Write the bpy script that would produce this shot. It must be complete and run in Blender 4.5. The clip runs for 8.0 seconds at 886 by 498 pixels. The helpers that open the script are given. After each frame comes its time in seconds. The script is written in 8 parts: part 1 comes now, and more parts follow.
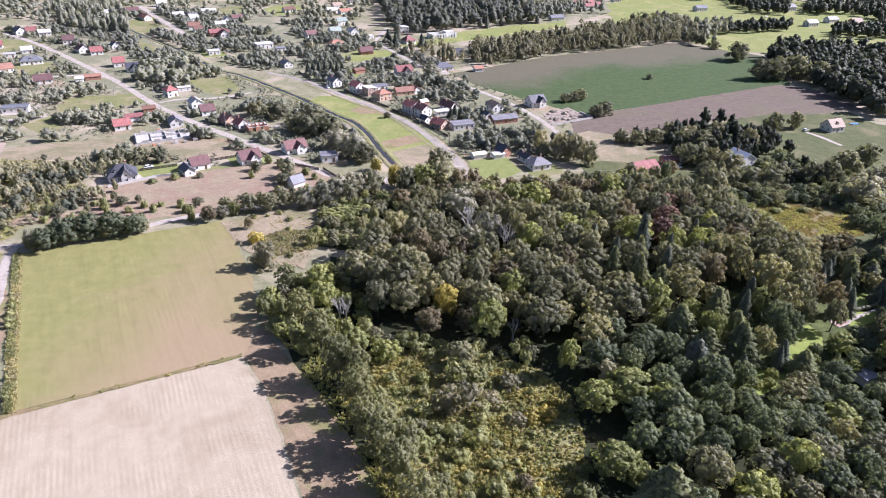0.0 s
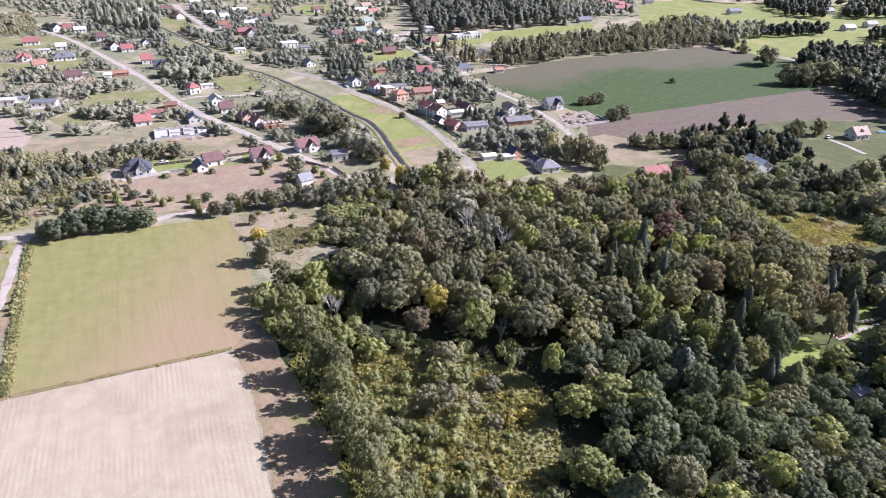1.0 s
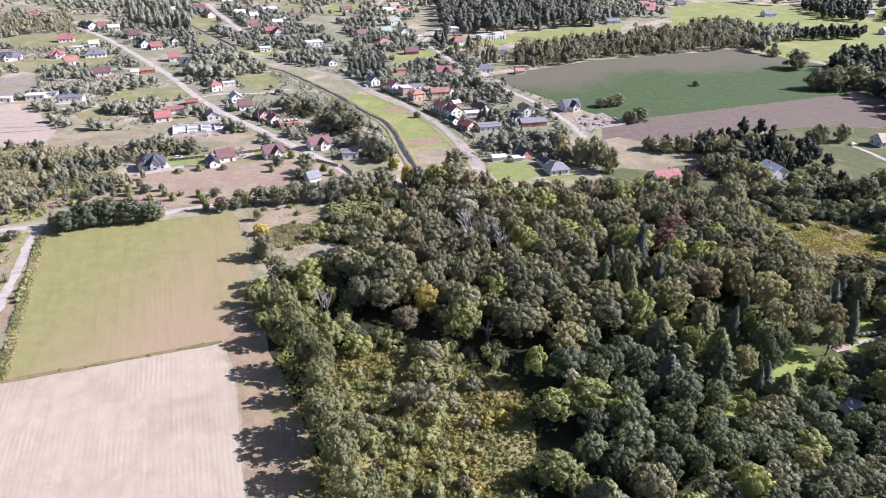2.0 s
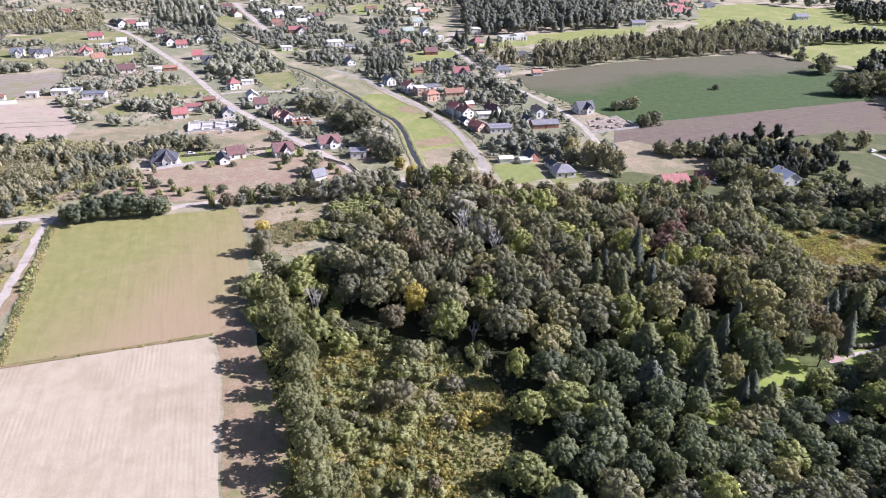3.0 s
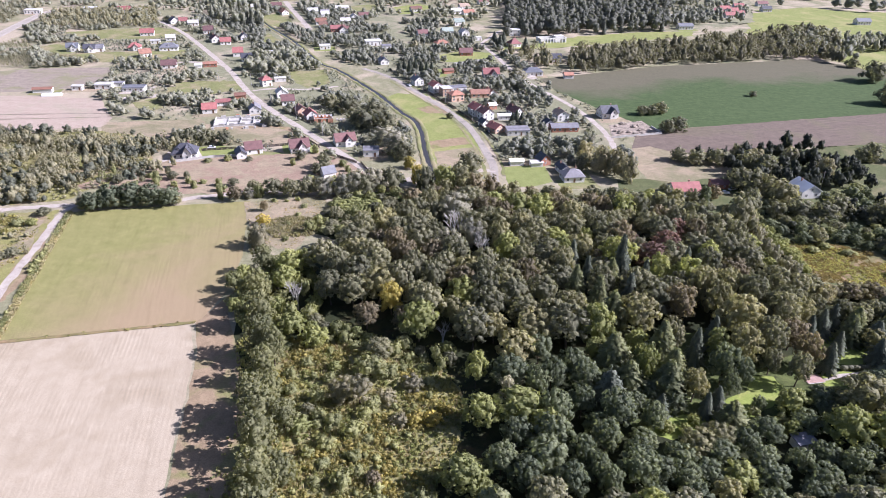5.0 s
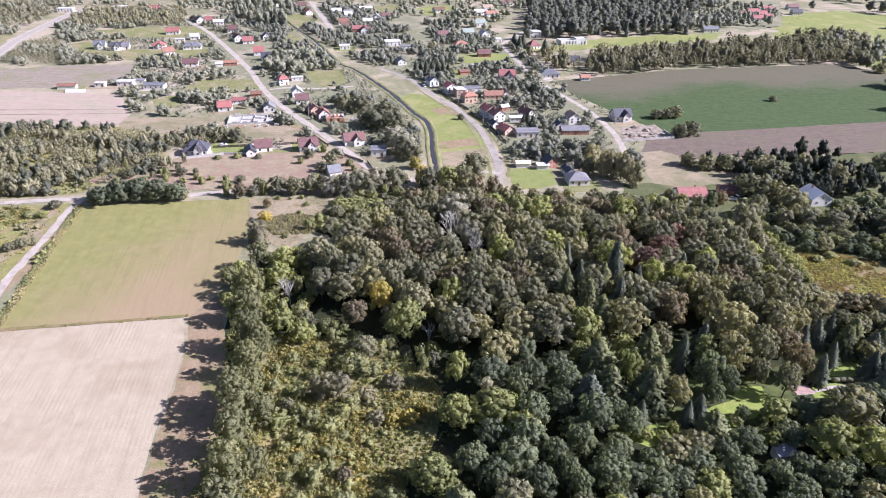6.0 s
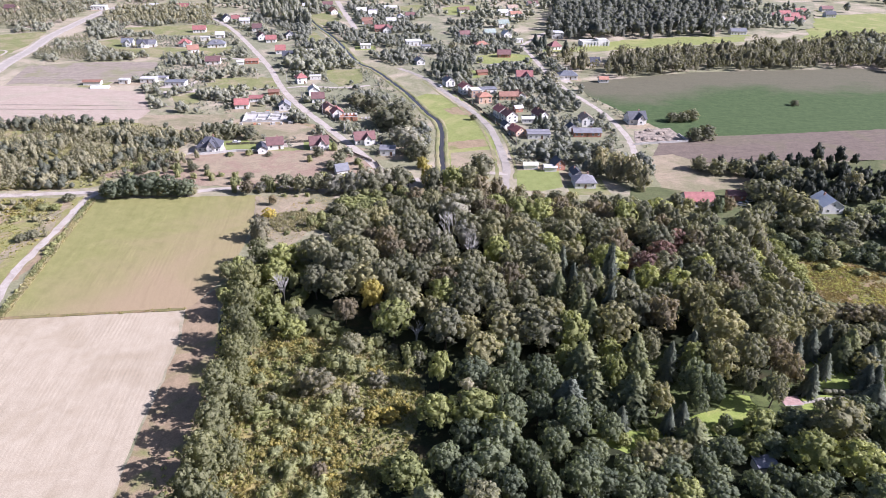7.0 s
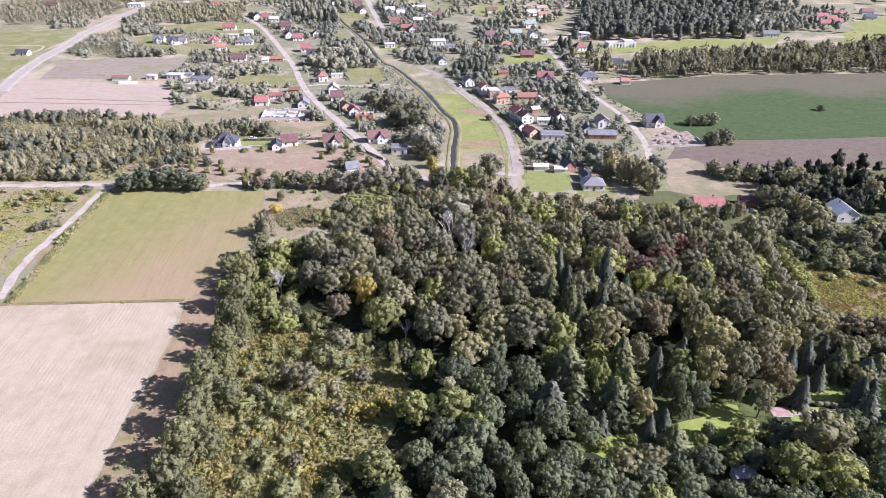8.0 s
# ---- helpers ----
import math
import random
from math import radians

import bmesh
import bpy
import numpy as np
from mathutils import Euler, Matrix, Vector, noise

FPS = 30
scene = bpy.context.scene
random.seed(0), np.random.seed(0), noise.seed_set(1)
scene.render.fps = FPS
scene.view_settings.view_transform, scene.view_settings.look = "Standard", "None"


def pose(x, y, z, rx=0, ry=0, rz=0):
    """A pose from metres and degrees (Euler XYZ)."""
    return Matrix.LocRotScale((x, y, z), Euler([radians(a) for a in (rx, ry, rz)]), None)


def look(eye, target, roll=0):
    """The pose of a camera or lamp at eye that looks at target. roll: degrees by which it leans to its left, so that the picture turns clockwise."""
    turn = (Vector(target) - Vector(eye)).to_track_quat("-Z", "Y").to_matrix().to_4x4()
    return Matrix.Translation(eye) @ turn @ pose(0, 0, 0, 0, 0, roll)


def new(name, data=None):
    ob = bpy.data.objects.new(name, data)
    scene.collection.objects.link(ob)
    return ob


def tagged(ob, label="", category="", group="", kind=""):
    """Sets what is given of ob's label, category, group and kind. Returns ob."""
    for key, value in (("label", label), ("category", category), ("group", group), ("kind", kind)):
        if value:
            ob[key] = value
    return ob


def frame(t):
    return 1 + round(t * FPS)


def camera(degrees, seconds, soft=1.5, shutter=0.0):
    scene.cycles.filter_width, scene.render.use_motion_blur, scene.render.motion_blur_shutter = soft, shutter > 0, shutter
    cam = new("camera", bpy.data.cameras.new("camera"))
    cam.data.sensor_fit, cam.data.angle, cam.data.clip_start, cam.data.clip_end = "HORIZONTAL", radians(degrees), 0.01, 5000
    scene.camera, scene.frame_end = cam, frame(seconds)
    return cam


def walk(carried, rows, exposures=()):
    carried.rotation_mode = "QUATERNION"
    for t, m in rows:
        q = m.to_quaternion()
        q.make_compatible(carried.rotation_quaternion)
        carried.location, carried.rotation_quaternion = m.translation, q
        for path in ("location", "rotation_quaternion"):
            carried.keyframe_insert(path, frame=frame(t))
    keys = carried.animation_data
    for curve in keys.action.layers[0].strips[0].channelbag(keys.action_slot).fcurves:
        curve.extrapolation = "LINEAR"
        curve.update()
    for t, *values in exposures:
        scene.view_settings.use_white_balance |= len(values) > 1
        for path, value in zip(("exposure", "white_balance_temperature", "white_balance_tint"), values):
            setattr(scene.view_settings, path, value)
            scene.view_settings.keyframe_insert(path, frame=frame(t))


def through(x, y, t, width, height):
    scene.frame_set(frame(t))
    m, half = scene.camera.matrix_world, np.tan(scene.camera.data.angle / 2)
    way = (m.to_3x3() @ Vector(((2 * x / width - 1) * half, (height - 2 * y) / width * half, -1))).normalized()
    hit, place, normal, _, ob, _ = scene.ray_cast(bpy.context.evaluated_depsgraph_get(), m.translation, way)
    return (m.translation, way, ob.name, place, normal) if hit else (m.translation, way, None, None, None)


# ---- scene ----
# ---- camera ----
cam = camera(67.4, 8.0, soft=0.6)
PATH = [
    (0, (-2.941, -0.925, 118.806), (-2.671, 16.745, 109.446), 1.5),
    (0.5, (3.643, -1.242, 119.096), (3.413, 16.428, 109.726), 1.5),
    (1, (9.944, -1.327, 119.514), (9.234, 16.323, 110.144), 1.5),
    (1.5, (16.667, -1.162, 119.799), (15.447, 16.458, 110.419), 1.4),
    (3, (35.875, -0.148, 120.669), (33.285, 17.322, 111.269), 1.3),
    (3.5, (41.992, 0.420, 121.160), (38.992, 17.810, 111.760), 1.2),
    (4, (48.310, 1.281, 121.379), (44.890, 18.601, 111.969), 1.2),
    (4.5, (54.798, 2.340, 121.926), (50.958, 19.550, 112.496), 1.1),
    (6, (73.068, 6.040, 122.839), (67.998, 22.930, 113.409), 1.0),
    (6.5, (79.418, 7.784, 123.286), (73.908, 24.524, 113.836), 0.9),
    (7, (84.931, 9.162, 123.841), (79.021, 25.762, 114.381), 0.9),
    (7.5, (91.199, 11.054, 124.154), (84.819, 27.464, 114.674), 0.8),
    (8, (97.414, 13.111, 124.302), (90.574, 29.331, 114.822), 0.8),
]
walk(cam, [(t, look(eye, target, roll)) for t, eye, target, roll in PATH], exposures=[(0.0, 1.08, 5630.0, 25.0), (8.0, 1.08, 5630.0, 25.0)])


# ---- light ----
SUN_AZIMUTH, SUN_ELEVATION = radians(12), radians(34)
sun_way = Vector((math.cos(SUN_AZIMUTH) * math.cos(SUN_ELEVATION), math.sin(SUN_AZIMUTH) * math.cos(SUN_ELEVATION), math.sin(SUN_ELEVATION)))
world = bpy.data.worlds.new("sky")
scene.world = world
world.use_nodes = True
sky = world.node_tree.nodes.new("ShaderNodeTexSky")
sky.sky_type, sky.sun_disc = "NISHITA", False
sky.sun_elevation, sky.sun_rotation = SUN_ELEVATION, radians(90) - SUN_AZIMUTH
sky.air_density, sky.dust_density, sky.ozone_density = 1.0, 2.0, 1.0
back = world.node_tree.nodes["Background"]
back.inputs["Strength"].default_value = 0.05
world.node_tree.links.new(sky.outputs[0], back.inputs["Color"])
sun_data = bpy.data.lights.new("sun", "SUN")
sun_data.energy, sun_data.angle, sun_data.color = 5.0, radians(0.6), (1.0, 0.95, 0.88)
sun = new("sun", sun_data)
sun.matrix_world = look(sun_way * 400 + Vector((0, 200, 0)), Vector((0, 200, 0)))


# ---- materials ----
def shader(name):
    m = bpy.data.materials.new(name)
    m.use_nodes = True
    tree = m.node_tree
    bsdf = tree.nodes["Principled BSDF"]
    return m, tree, bsdf


def node(tree, kind, **values):
    n = tree.nodes.new(kind)
    for key, value in values.items():
        n.inputs[key.replace("_", " ")].default_value = value
    return n


def noise_at(tree, scale, detail=4.0, rough=0.6, source="Position", distortion=0.0):
    """Noise in world metres (scale: features per metre)."""
    if source == "Position":
        out = tree.nodes.new("ShaderNodeNewGeometry").outputs["Position"]
    else:
        out = tree.nodes.new("ShaderNodeTexCoord").outputs["Object"]
    n = node(tree, "ShaderNodeTexNoise", Scale=scale, Detail=detail, Roughness=rough, Distortion=distortion)
    tree.links.new(out, n.inputs["Vector"])
    return n.outputs["Fac"]


def ramp(tree, fac, stops):
    r = tree.nodes.new("ShaderNodeValToRGB")
    while len(r.color_ramp.elements) < len(stops):
        r.color_ramp.elements.new(0.5)
    for e, (at, colour) in zip(r.color_ramp.elements, stops):
        e.position, e.color = at, (*colour, 1)
    tree.links.new(fac, r.inputs["Fac"])
    return r.outputs["Color"]


def blend(tree, a, b, fac, kind="MIX"):
    n = tree.nodes.new("ShaderNodeMix")
    n.data_type, n.blend_type = "RGBA", kind
    for value, socket in ((fac, n.inputs[0]), (a, n.inputs[6]), (b, n.inputs[7])):
        if isinstance(value, (int, float)):
            socket.default_value = value
        elif isinstance(value, tuple):
            socket.default_value = (*value, 1)
        else:
            tree.links.new(value, socket)
    return n.outputs[2]


def spread(tree, fac, low, high, to_low=0.0, to_high=1.0):
    n = node(tree, "ShaderNodeMapRange", From_Min=low, From_Max=high, To_Min=to_low, To_Max=to_high)
    tree.links.new(fac, n.inputs["Value"])
    return n.outputs["Result"]


def bump(tree, bsdf, fac, strength, distance):
    n = node(tree, "ShaderNodeBump", Strength=strength, Distance=distance)
    tree.links.new(fac, n.inputs["Height"])
    tree.links.new(n.outputs["Normal"], bsdf.inputs["Normal"])


def soil(name, dark, light, patch, patch_scale=0.05, patch_at=(0.5, 0.62), grain=2.5, relief=0.15, rows=None, row_gain=0.25, row_width=1.0, drift=None):
    """Ground cover: two tones at a metre's scale, patches of a third tone, fine grain, and drilled rows where given (degrees)."""
    m, tree, bsdf = shader(name)
    base = ramp(tree, noise_at(tree, 0.22, 6, 0.65), [(0.3, dark), (0.7, light)])
    where = noise_at(tree, patch_scale, 5, 0.62, distortion=0.6)
    if drift:
        lie = tree.nodes.new("ShaderNodeVectorMath")
        lie.operation = "DOT_PRODUCT"
        lie.inputs[1].default_value = (drift[0], drift[1], 0)
        tree.links.new(tree.nodes.new("ShaderNodeNewGeometry").outputs["Position"], lie.inputs[0])
        total = tree.nodes.new("ShaderNodeMath")
        tree.links.new(where, total.inputs[0])
        tree.links.new(lie.outputs["Value"], total.inputs[1])
        where = total.outputs[0]
    base = blend(tree, base, patch, spread(tree, where, *patch_at))
    fine = noise_at(tree, grain, 5, 0.7)
    base = blend(tree, base, ramp(tree, fine, [(0.25, (0.55, 0.55, 0.55)), (0.75, (1.3, 1.3, 1.3))]), 0.75, "MULTIPLY")
    mottle = noise_at(tree, 0.55, 6, 0.7, distortion=0.4)
    base = blend(tree, base, ramp(tree, mottle, [(0.3, (0.74, 0.76, 0.72)), (0.5, (1, 1, 1)), (0.72, (1.16, 1.14, 1.12))]), 0.7 if relief > 0.05 else 0.2, "MULTIPLY")
    if rows is not None:
        place = tree.nodes.new("ShaderNodeNewGeometry").outputs["Position"]
        turned = node(tree, "ShaderNodeMapping")
        turned.inputs["Rotation"].default_value = (0, 0, radians(-rows))
        tree.links.new(place, turned.inputs["Vector"])
        wave = node(tree, "ShaderNodeTexWave", Scale=0.31416 / row_width, Distortion=1.2, Detail=3.0, Detail_Scale=0.6)
        wave.bands_direction = "Y"
        tree.links.new(turned.outputs[0], wave.inputs["Vector"])
        strength = spread(tree, noise_at(tree, 0.06, 3), 0.45, 0.66, 0.05, 1.0)
        faded = blend(tree, (1, 1, 1), ramp(tree, wave.outputs["Fac"], [(0.0, (1 - row_gain,) * 3), (1.0, (1 + row_gain,) * 3)]), strength)
        base = blend(tree, base, faded, 1.0, "MULTIPLY")
        long = node(tree, "ShaderNodeMapping")
        long.inputs["Scale"].default_value = (0.035, 0.4, 1)
        tree.links.new(turned.outputs[0], long.inputs["Vector"])
        streak = node(tree, "ShaderNodeTexNoise", Scale=1.0, Detail=5.0, Roughness=0.65, Distortion=0.3)
        tree.links.new(long.outputs[0], streak.inputs["Vector"])
        base = blend(tree, base, ramp(tree, streak.outputs["Fac"], [(0.32, (0.8, 0.79, 0.77)), (0.5, (1, 1, 1)), (0.7, (1.08, 1.08, 1.08))]), 0.4, "MULTIPLY")
    tree.links.new(base, bsdf.inputs["Base Color"])
    bsdf.inputs["Roughness"].default_value = 0.95
    bsdf.inputs["Specular IOR Level"].default_value = 0.15
    bump(tree, bsdf, fine, 0.6, relief)
    return m


def foliage(name, dark, light, warm, warm_share=0.12, through=0.45, crisp=1.0):
    """Leaves: tone by tree, by spray and by place, some light passing through."""
    m, tree, bsdf = shader(name)
    which = tree.nodes.new("ShaderNodeObjectInfo").outputs["Random"]
    island = tree.nodes.new("ShaderNodeNewGeometry").outputs["Random Per Island"]
    colour = blend(tree, tuple(c * k for c, k in zip(dark, (1.55, 1.47, 1.6))), tuple(c * k for c, k in zip(light, (1.6, 1.5, 1.62))), spread(tree, island, 0.0, 1.0, 0.4, 0.85))
    tint = ramp(tree, which, [(0.0, (0.76, 0.78, 0.8)), (0.5, (1, 1, 1)), (1.0, (1.2, 1.18, 1.1))])
    colour = blend(tree, colour, tint, 1.0, "MULTIPLY")
    colour = blend(tree, colour, ramp(tree, noise_at(tree, 0.16, 3), [(0.3, (0.74, 0.76, 0.76)), (0.7, (1.24, 1.2, 1.12))]), 0.9, "MULTIPLY")
    colour = blend(tree, colour, warm, spread(tree, noise_at(tree, 0.35, 2), 0.66 - warm_share, 0.8 - warm_share * 0.6, 0.0, 0.55))
    fine = noise_at(tree, 1.9, 4, 0.75)
    colour = blend(tree, colour, ramp(tree, fine, [(0.3, (0.66, 0.68, 0.7)), (0.7, (1.3, 1.28, 1.24))]), 0.9 * crisp, "MULTIPLY")
    bump(tree, bsdf, fine, 0.4 * crisp, 0.2)
    tree.links.new(colour, bsdf.inputs["Base Color"])
    bsdf.inputs["Roughness"].default_value = 0.58
    bsdf.inputs["Specular IOR Level"].default_value = 0.18
    glow = tree.nodes.new("ShaderNodeBsdfTranslucent")
    tree.links.new(blend(tree, colour, (1.1, 1.12, 0.62), 1.0, "MULTIPLY"), glow.inputs["Color"])
    mix = node(tree, "ShaderNodeMixShader", Fac=through)
    tree.links.new(bsdf.outputs[0], mix.inputs[1])
    tree.links.new(glow.outputs[0], mix.inputs[2])
    tree.links.new(mix.outputs[0], tree.nodes["Material Output"].inputs["Surface"])
    return m


def plain(name, colour, rough=0.7, grain=3.0, vary=0.25, metal=0.0, relief=0.01, stain=None, spec=0.4):
    """Paint, plaster, metal: a tone with stains at a metre and grain below it."""
    m, tree, bsdf = shader(name)
    base = ramp(tree, noise_at(tree, 0.5, 5, 0.6), [(0.3, tuple(c * (1 - vary) for c in colour)), (0.7, tuple(c * (1 + vary * 0.6) for c in colour))])
    fine = noise_at(tree, grain, 5, 0.7)
    base = blend(tree, base, ramp(tree, fine, [(0.3, (0.8, 0.8, 0.8)), (0.7, (1.12, 1.12, 1.12))]), 0.7, "MULTIPLY")
    if stain:
        base = blend(tree, base, stain, spread(tree, noise_at(tree, 0.9, 6, 0.7), 0.55, 0.75, 0.0, 0.7))
    which = tree.nodes.new("ShaderNodeObjectInfo").outputs["Random"]
    base = blend(tree, base, ramp(tree, which, [(0.0, (0.86, 0.86, 0.86)), (1.0, (1.08, 1.08, 1.08))]), 1.0, "MULTIPLY")
    tree.links.new(base, bsdf.inputs["Base Color"])
    bsdf.inputs["Roughness"].default_value = rough
    bsdf.inputs["Metallic"].default_value = metal
    bsdf.inputs["Specular IOR Level"].default_value = spec
    bump(tree, bsdf, fine, 0.4, relief)
    return m


def tiled(name, colour, rough=0.75):
    """Roof tiles: courses and joints in relief, weathered tone."""
    m, tree, bsdf = shader(name)
    base = ramp(tree, noise_at(tree, 0.6, 5, 0.65), [(0.3, tuple(c * 0.72 for c in colour)), (0.7, tuple(c * 1.15 for c in colour))])
    coords = tree.nodes.new("ShaderNodeTexCoord").outputs["Object"]
    course = node(tree, "ShaderNodeTexWave", Scale=0.9, Distortion=0.3)
    course.bands_direction = "Z"
    tree.links.new(coords, course.inputs["Vector"])
    roll = node(tree, "ShaderNodeTexWave", Scale=1.0, Distortion=0.2)
    roll.bands_direction = "X"
    tree.links.new(coords, roll.inputs["Vector"])
    both = blend(tree, course.outputs["Color"], roll.outputs["Color"], 0.4)
    base = blend(tree, base, ramp(tree, both, [(0.1, (0.7, 0.7, 0.7)), (0.7, (1.1, 1.1, 1.1))]), 0.8, "MULTIPLY")
    which = tree.nodes.new("ShaderNodeObjectInfo").outputs["Random"]
    base = blend(tree, base, ramp(tree, which, [(0.0, (0.78, 0.8, 0.82)), (1.0, (1.2, 1.12, 1.08))]), 1.0, "MULTIPLY")
    tree.links.new(base, bsdf.inputs["Base Color"])
    bsdf.inputs["Roughness"].default_value = rough
    bump(tree, bsdf, both, 0.5, 0.05)
    return m


GROUND = soil("rough_grass", (0.185, 0.185, 0.105), (0.285, 0.268, 0.172), (0.41, 0.345, 0.262), 0.022, (0.45, 0.6), 1.6)
# grass with the trees' shade put into its base colour
SHADE_GRASS = soil("shade_painted_grass", (0.07, 0.09, 0.03), (0.13, 0.15, 0.055), (0.035, 0.04, 0.02), 0.09, (0.5, 0.62), 2.0)
# near-black leaf litter: the shade between crowns is put into the colour
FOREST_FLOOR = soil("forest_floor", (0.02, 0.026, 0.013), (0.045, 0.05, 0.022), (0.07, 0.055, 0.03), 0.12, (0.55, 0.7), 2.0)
GREEN_CROP = soil("young_crop", (0.212, 0.206, 0.078), (0.27, 0.252, 0.105), (0.322, 0.243, 0.15), 0.022, (-0.52, -0.08), 3.0, 0.05, rows=118, row_gain=0.03, row_width=1.6, drift=(0.0066, -0.0012))
PALE_SOIL = soil("pale_soil", (0.385, 0.32, 0.235), (0.445, 0.376, 0.284), (0.33, 0.268, 0.185), 0.05, (0.5, 0.75), 3.0, 0.045, rows=116, row_gain=0.08, row_width=1.3)
TAN_SOIL = soil("tan_soil", (0.25, 0.185, 0.12), (0.34, 0.255, 0.168), (0.2, 0.2, 0.08), 0.09, (0.5, 0.68), 2.5, 0.1, rows=116, row_gain=0.05, row_width=1.4)
DEEP_CROP = soil("deep_crop", (0.055, 0.085, 0.034), (0.085, 0.12, 0.05), (0.135, 0.125, 0.085), 0.012, (3.58, 3.86), 1.5, 0.08, rows=32, row_gain=0.05, row_width=4, drift=(-0.0038, 0.0070))
BROWN_SOIL = soil("brown_soil", (0.14, 0.11, 0.09), (0.19, 0.15, 0.125), (0.165, 0.14, 0.10), 0.03, (0.5, 0.65), 1.5, 0.1, rows=32, row_gain=0.07, row_width=4)
ROSE_SOIL = soil("rose_soil", (0.36, 0.285, 0.232), (0.43, 0.35, 0.288), (0.35, 0.31, 0.235), 0.03, (0.52, 0.66), 1.2, 0.045, rows=25, row_gain=0.02, row_width=4)
BRIGHT_GRASS = soil("bright_meadow", (0.195, 0.222, 0.07), (0.265, 0.282, 0.105), (0.31, 0.295, 0.13), 0.04, (0.5, 0.66), 1.5)
# lawn with sunlight put into its colour, brighter and yellower than LAWN
PARK_LAWN = soil("sun_painted_lawn", (0.2, 0.25, 0.058), (0.27, 0.315, 0.085), (0.29, 0.3, 0.1), 0.08, (0.55, 0.7), 2.0, 0.05)
LAWN = soil("mown_lawn", (0.185, 0.212, 0.07), (0.25, 0.272, 0.102), (0.27, 0.27, 0.11), 0.08, (0.55, 0.7), 2.0, 0.05)
MEADOW = soil("meadow", (0.17, 0.185, 0.075), (0.235, 0.235, 0.105), (0.29, 0.25, 0.15), 0.06, (0.46, 0.62), 2.0)
PASTURE = soil("dark_pasture", (0.085, 0.10, 0.045), (0.13, 0.14, 0.065), (0.18, 0.165, 0.09), 0.05, (0.5, 0.66), 1.8)
VILLAGE_GRASS = soil("village_grass", (0.186, 0.19, 0.118), (0.256, 0.25, 0.165), (0.35, 0.305, 0.225), 0.04, (0.48, 0.66), 2.0)
HEATH = soil("yellow_heath", (0.205, 0.2, 0.075), (0.29, 0.272, 0.11), (0.3, 0.235, 0.155), 0.06, (0.48, 0.62), 2.5, 0.3)
RUSTY_GRASS = soil("rusty_dry_grass", (0.27, 0.215, 0.15), (0.355, 0.285, 0.2), (0.29, 0.205, 0.155), 0.07, (0.46, 0.6), 2.2, 0.25)
DRY_GRASS = soil("dry_grass", (0.29, 0.23, 0.165), (0.375, 0.305, 0.215), (0.225, 0.205, 0.125), 0.045, (0.43, 0.6), 1.8)
FALLOW = soil("fallow_soil", (0.24, 0.20, 0.165), (0.32, 0.27, 0.225), (0.24, 0.225, 0.14), 0.04, (0.5, 0.62), 1.5, 0.1, rows=25, row_gain=0.1, row_width=5)
ROUGH_MEADOW = soil("rusty_meadow", (0.15, 0.14, 0.06), (0.22, 0.195, 0.09), (0.26, 0.19, 0.11), 0.1, (0.45, 0.6), 2.5, 0.3)
WEEDS = soil("weed_floor", (0.20, 0.195, 0.09), (0.30, 0.28, 0.135), (0.33, 0.27, 0.11), 0.12, (0.5, 0.62), 2.5, 0.3)
ASPHALT = soil("worn_asphalt", (0.315, 0.28, 0.245), (0.38, 0.34, 0.3), (0.24, 0.215, 0.195), 0.2, (0.52, 0.7), 6.0, 0.01)
PALE_ROAD = soil("dusty_asphalt", (0.34, 0.305, 0.27), (0.4, 0.36, 0.32), (0.3, 0.27, 0.24), 0.2, (0.52, 0.7), 5.0, 0.02)
GRAVEL = soil("pale_gravel", (0.38, 0.33, 0.29), (0.48, 0.425, 0.38), (0.30, 0.255, 0.215), 0.25, (0.52, 0.7), 5.0, 0.03)
SAND = soil("rubble_sand", (0.27, 0.22, 0.18), (0.42, 0.355, 0.3), (0.2, 0.17, 0.14), 0.35, (0.48, 0.6), 3.0, 0.3)

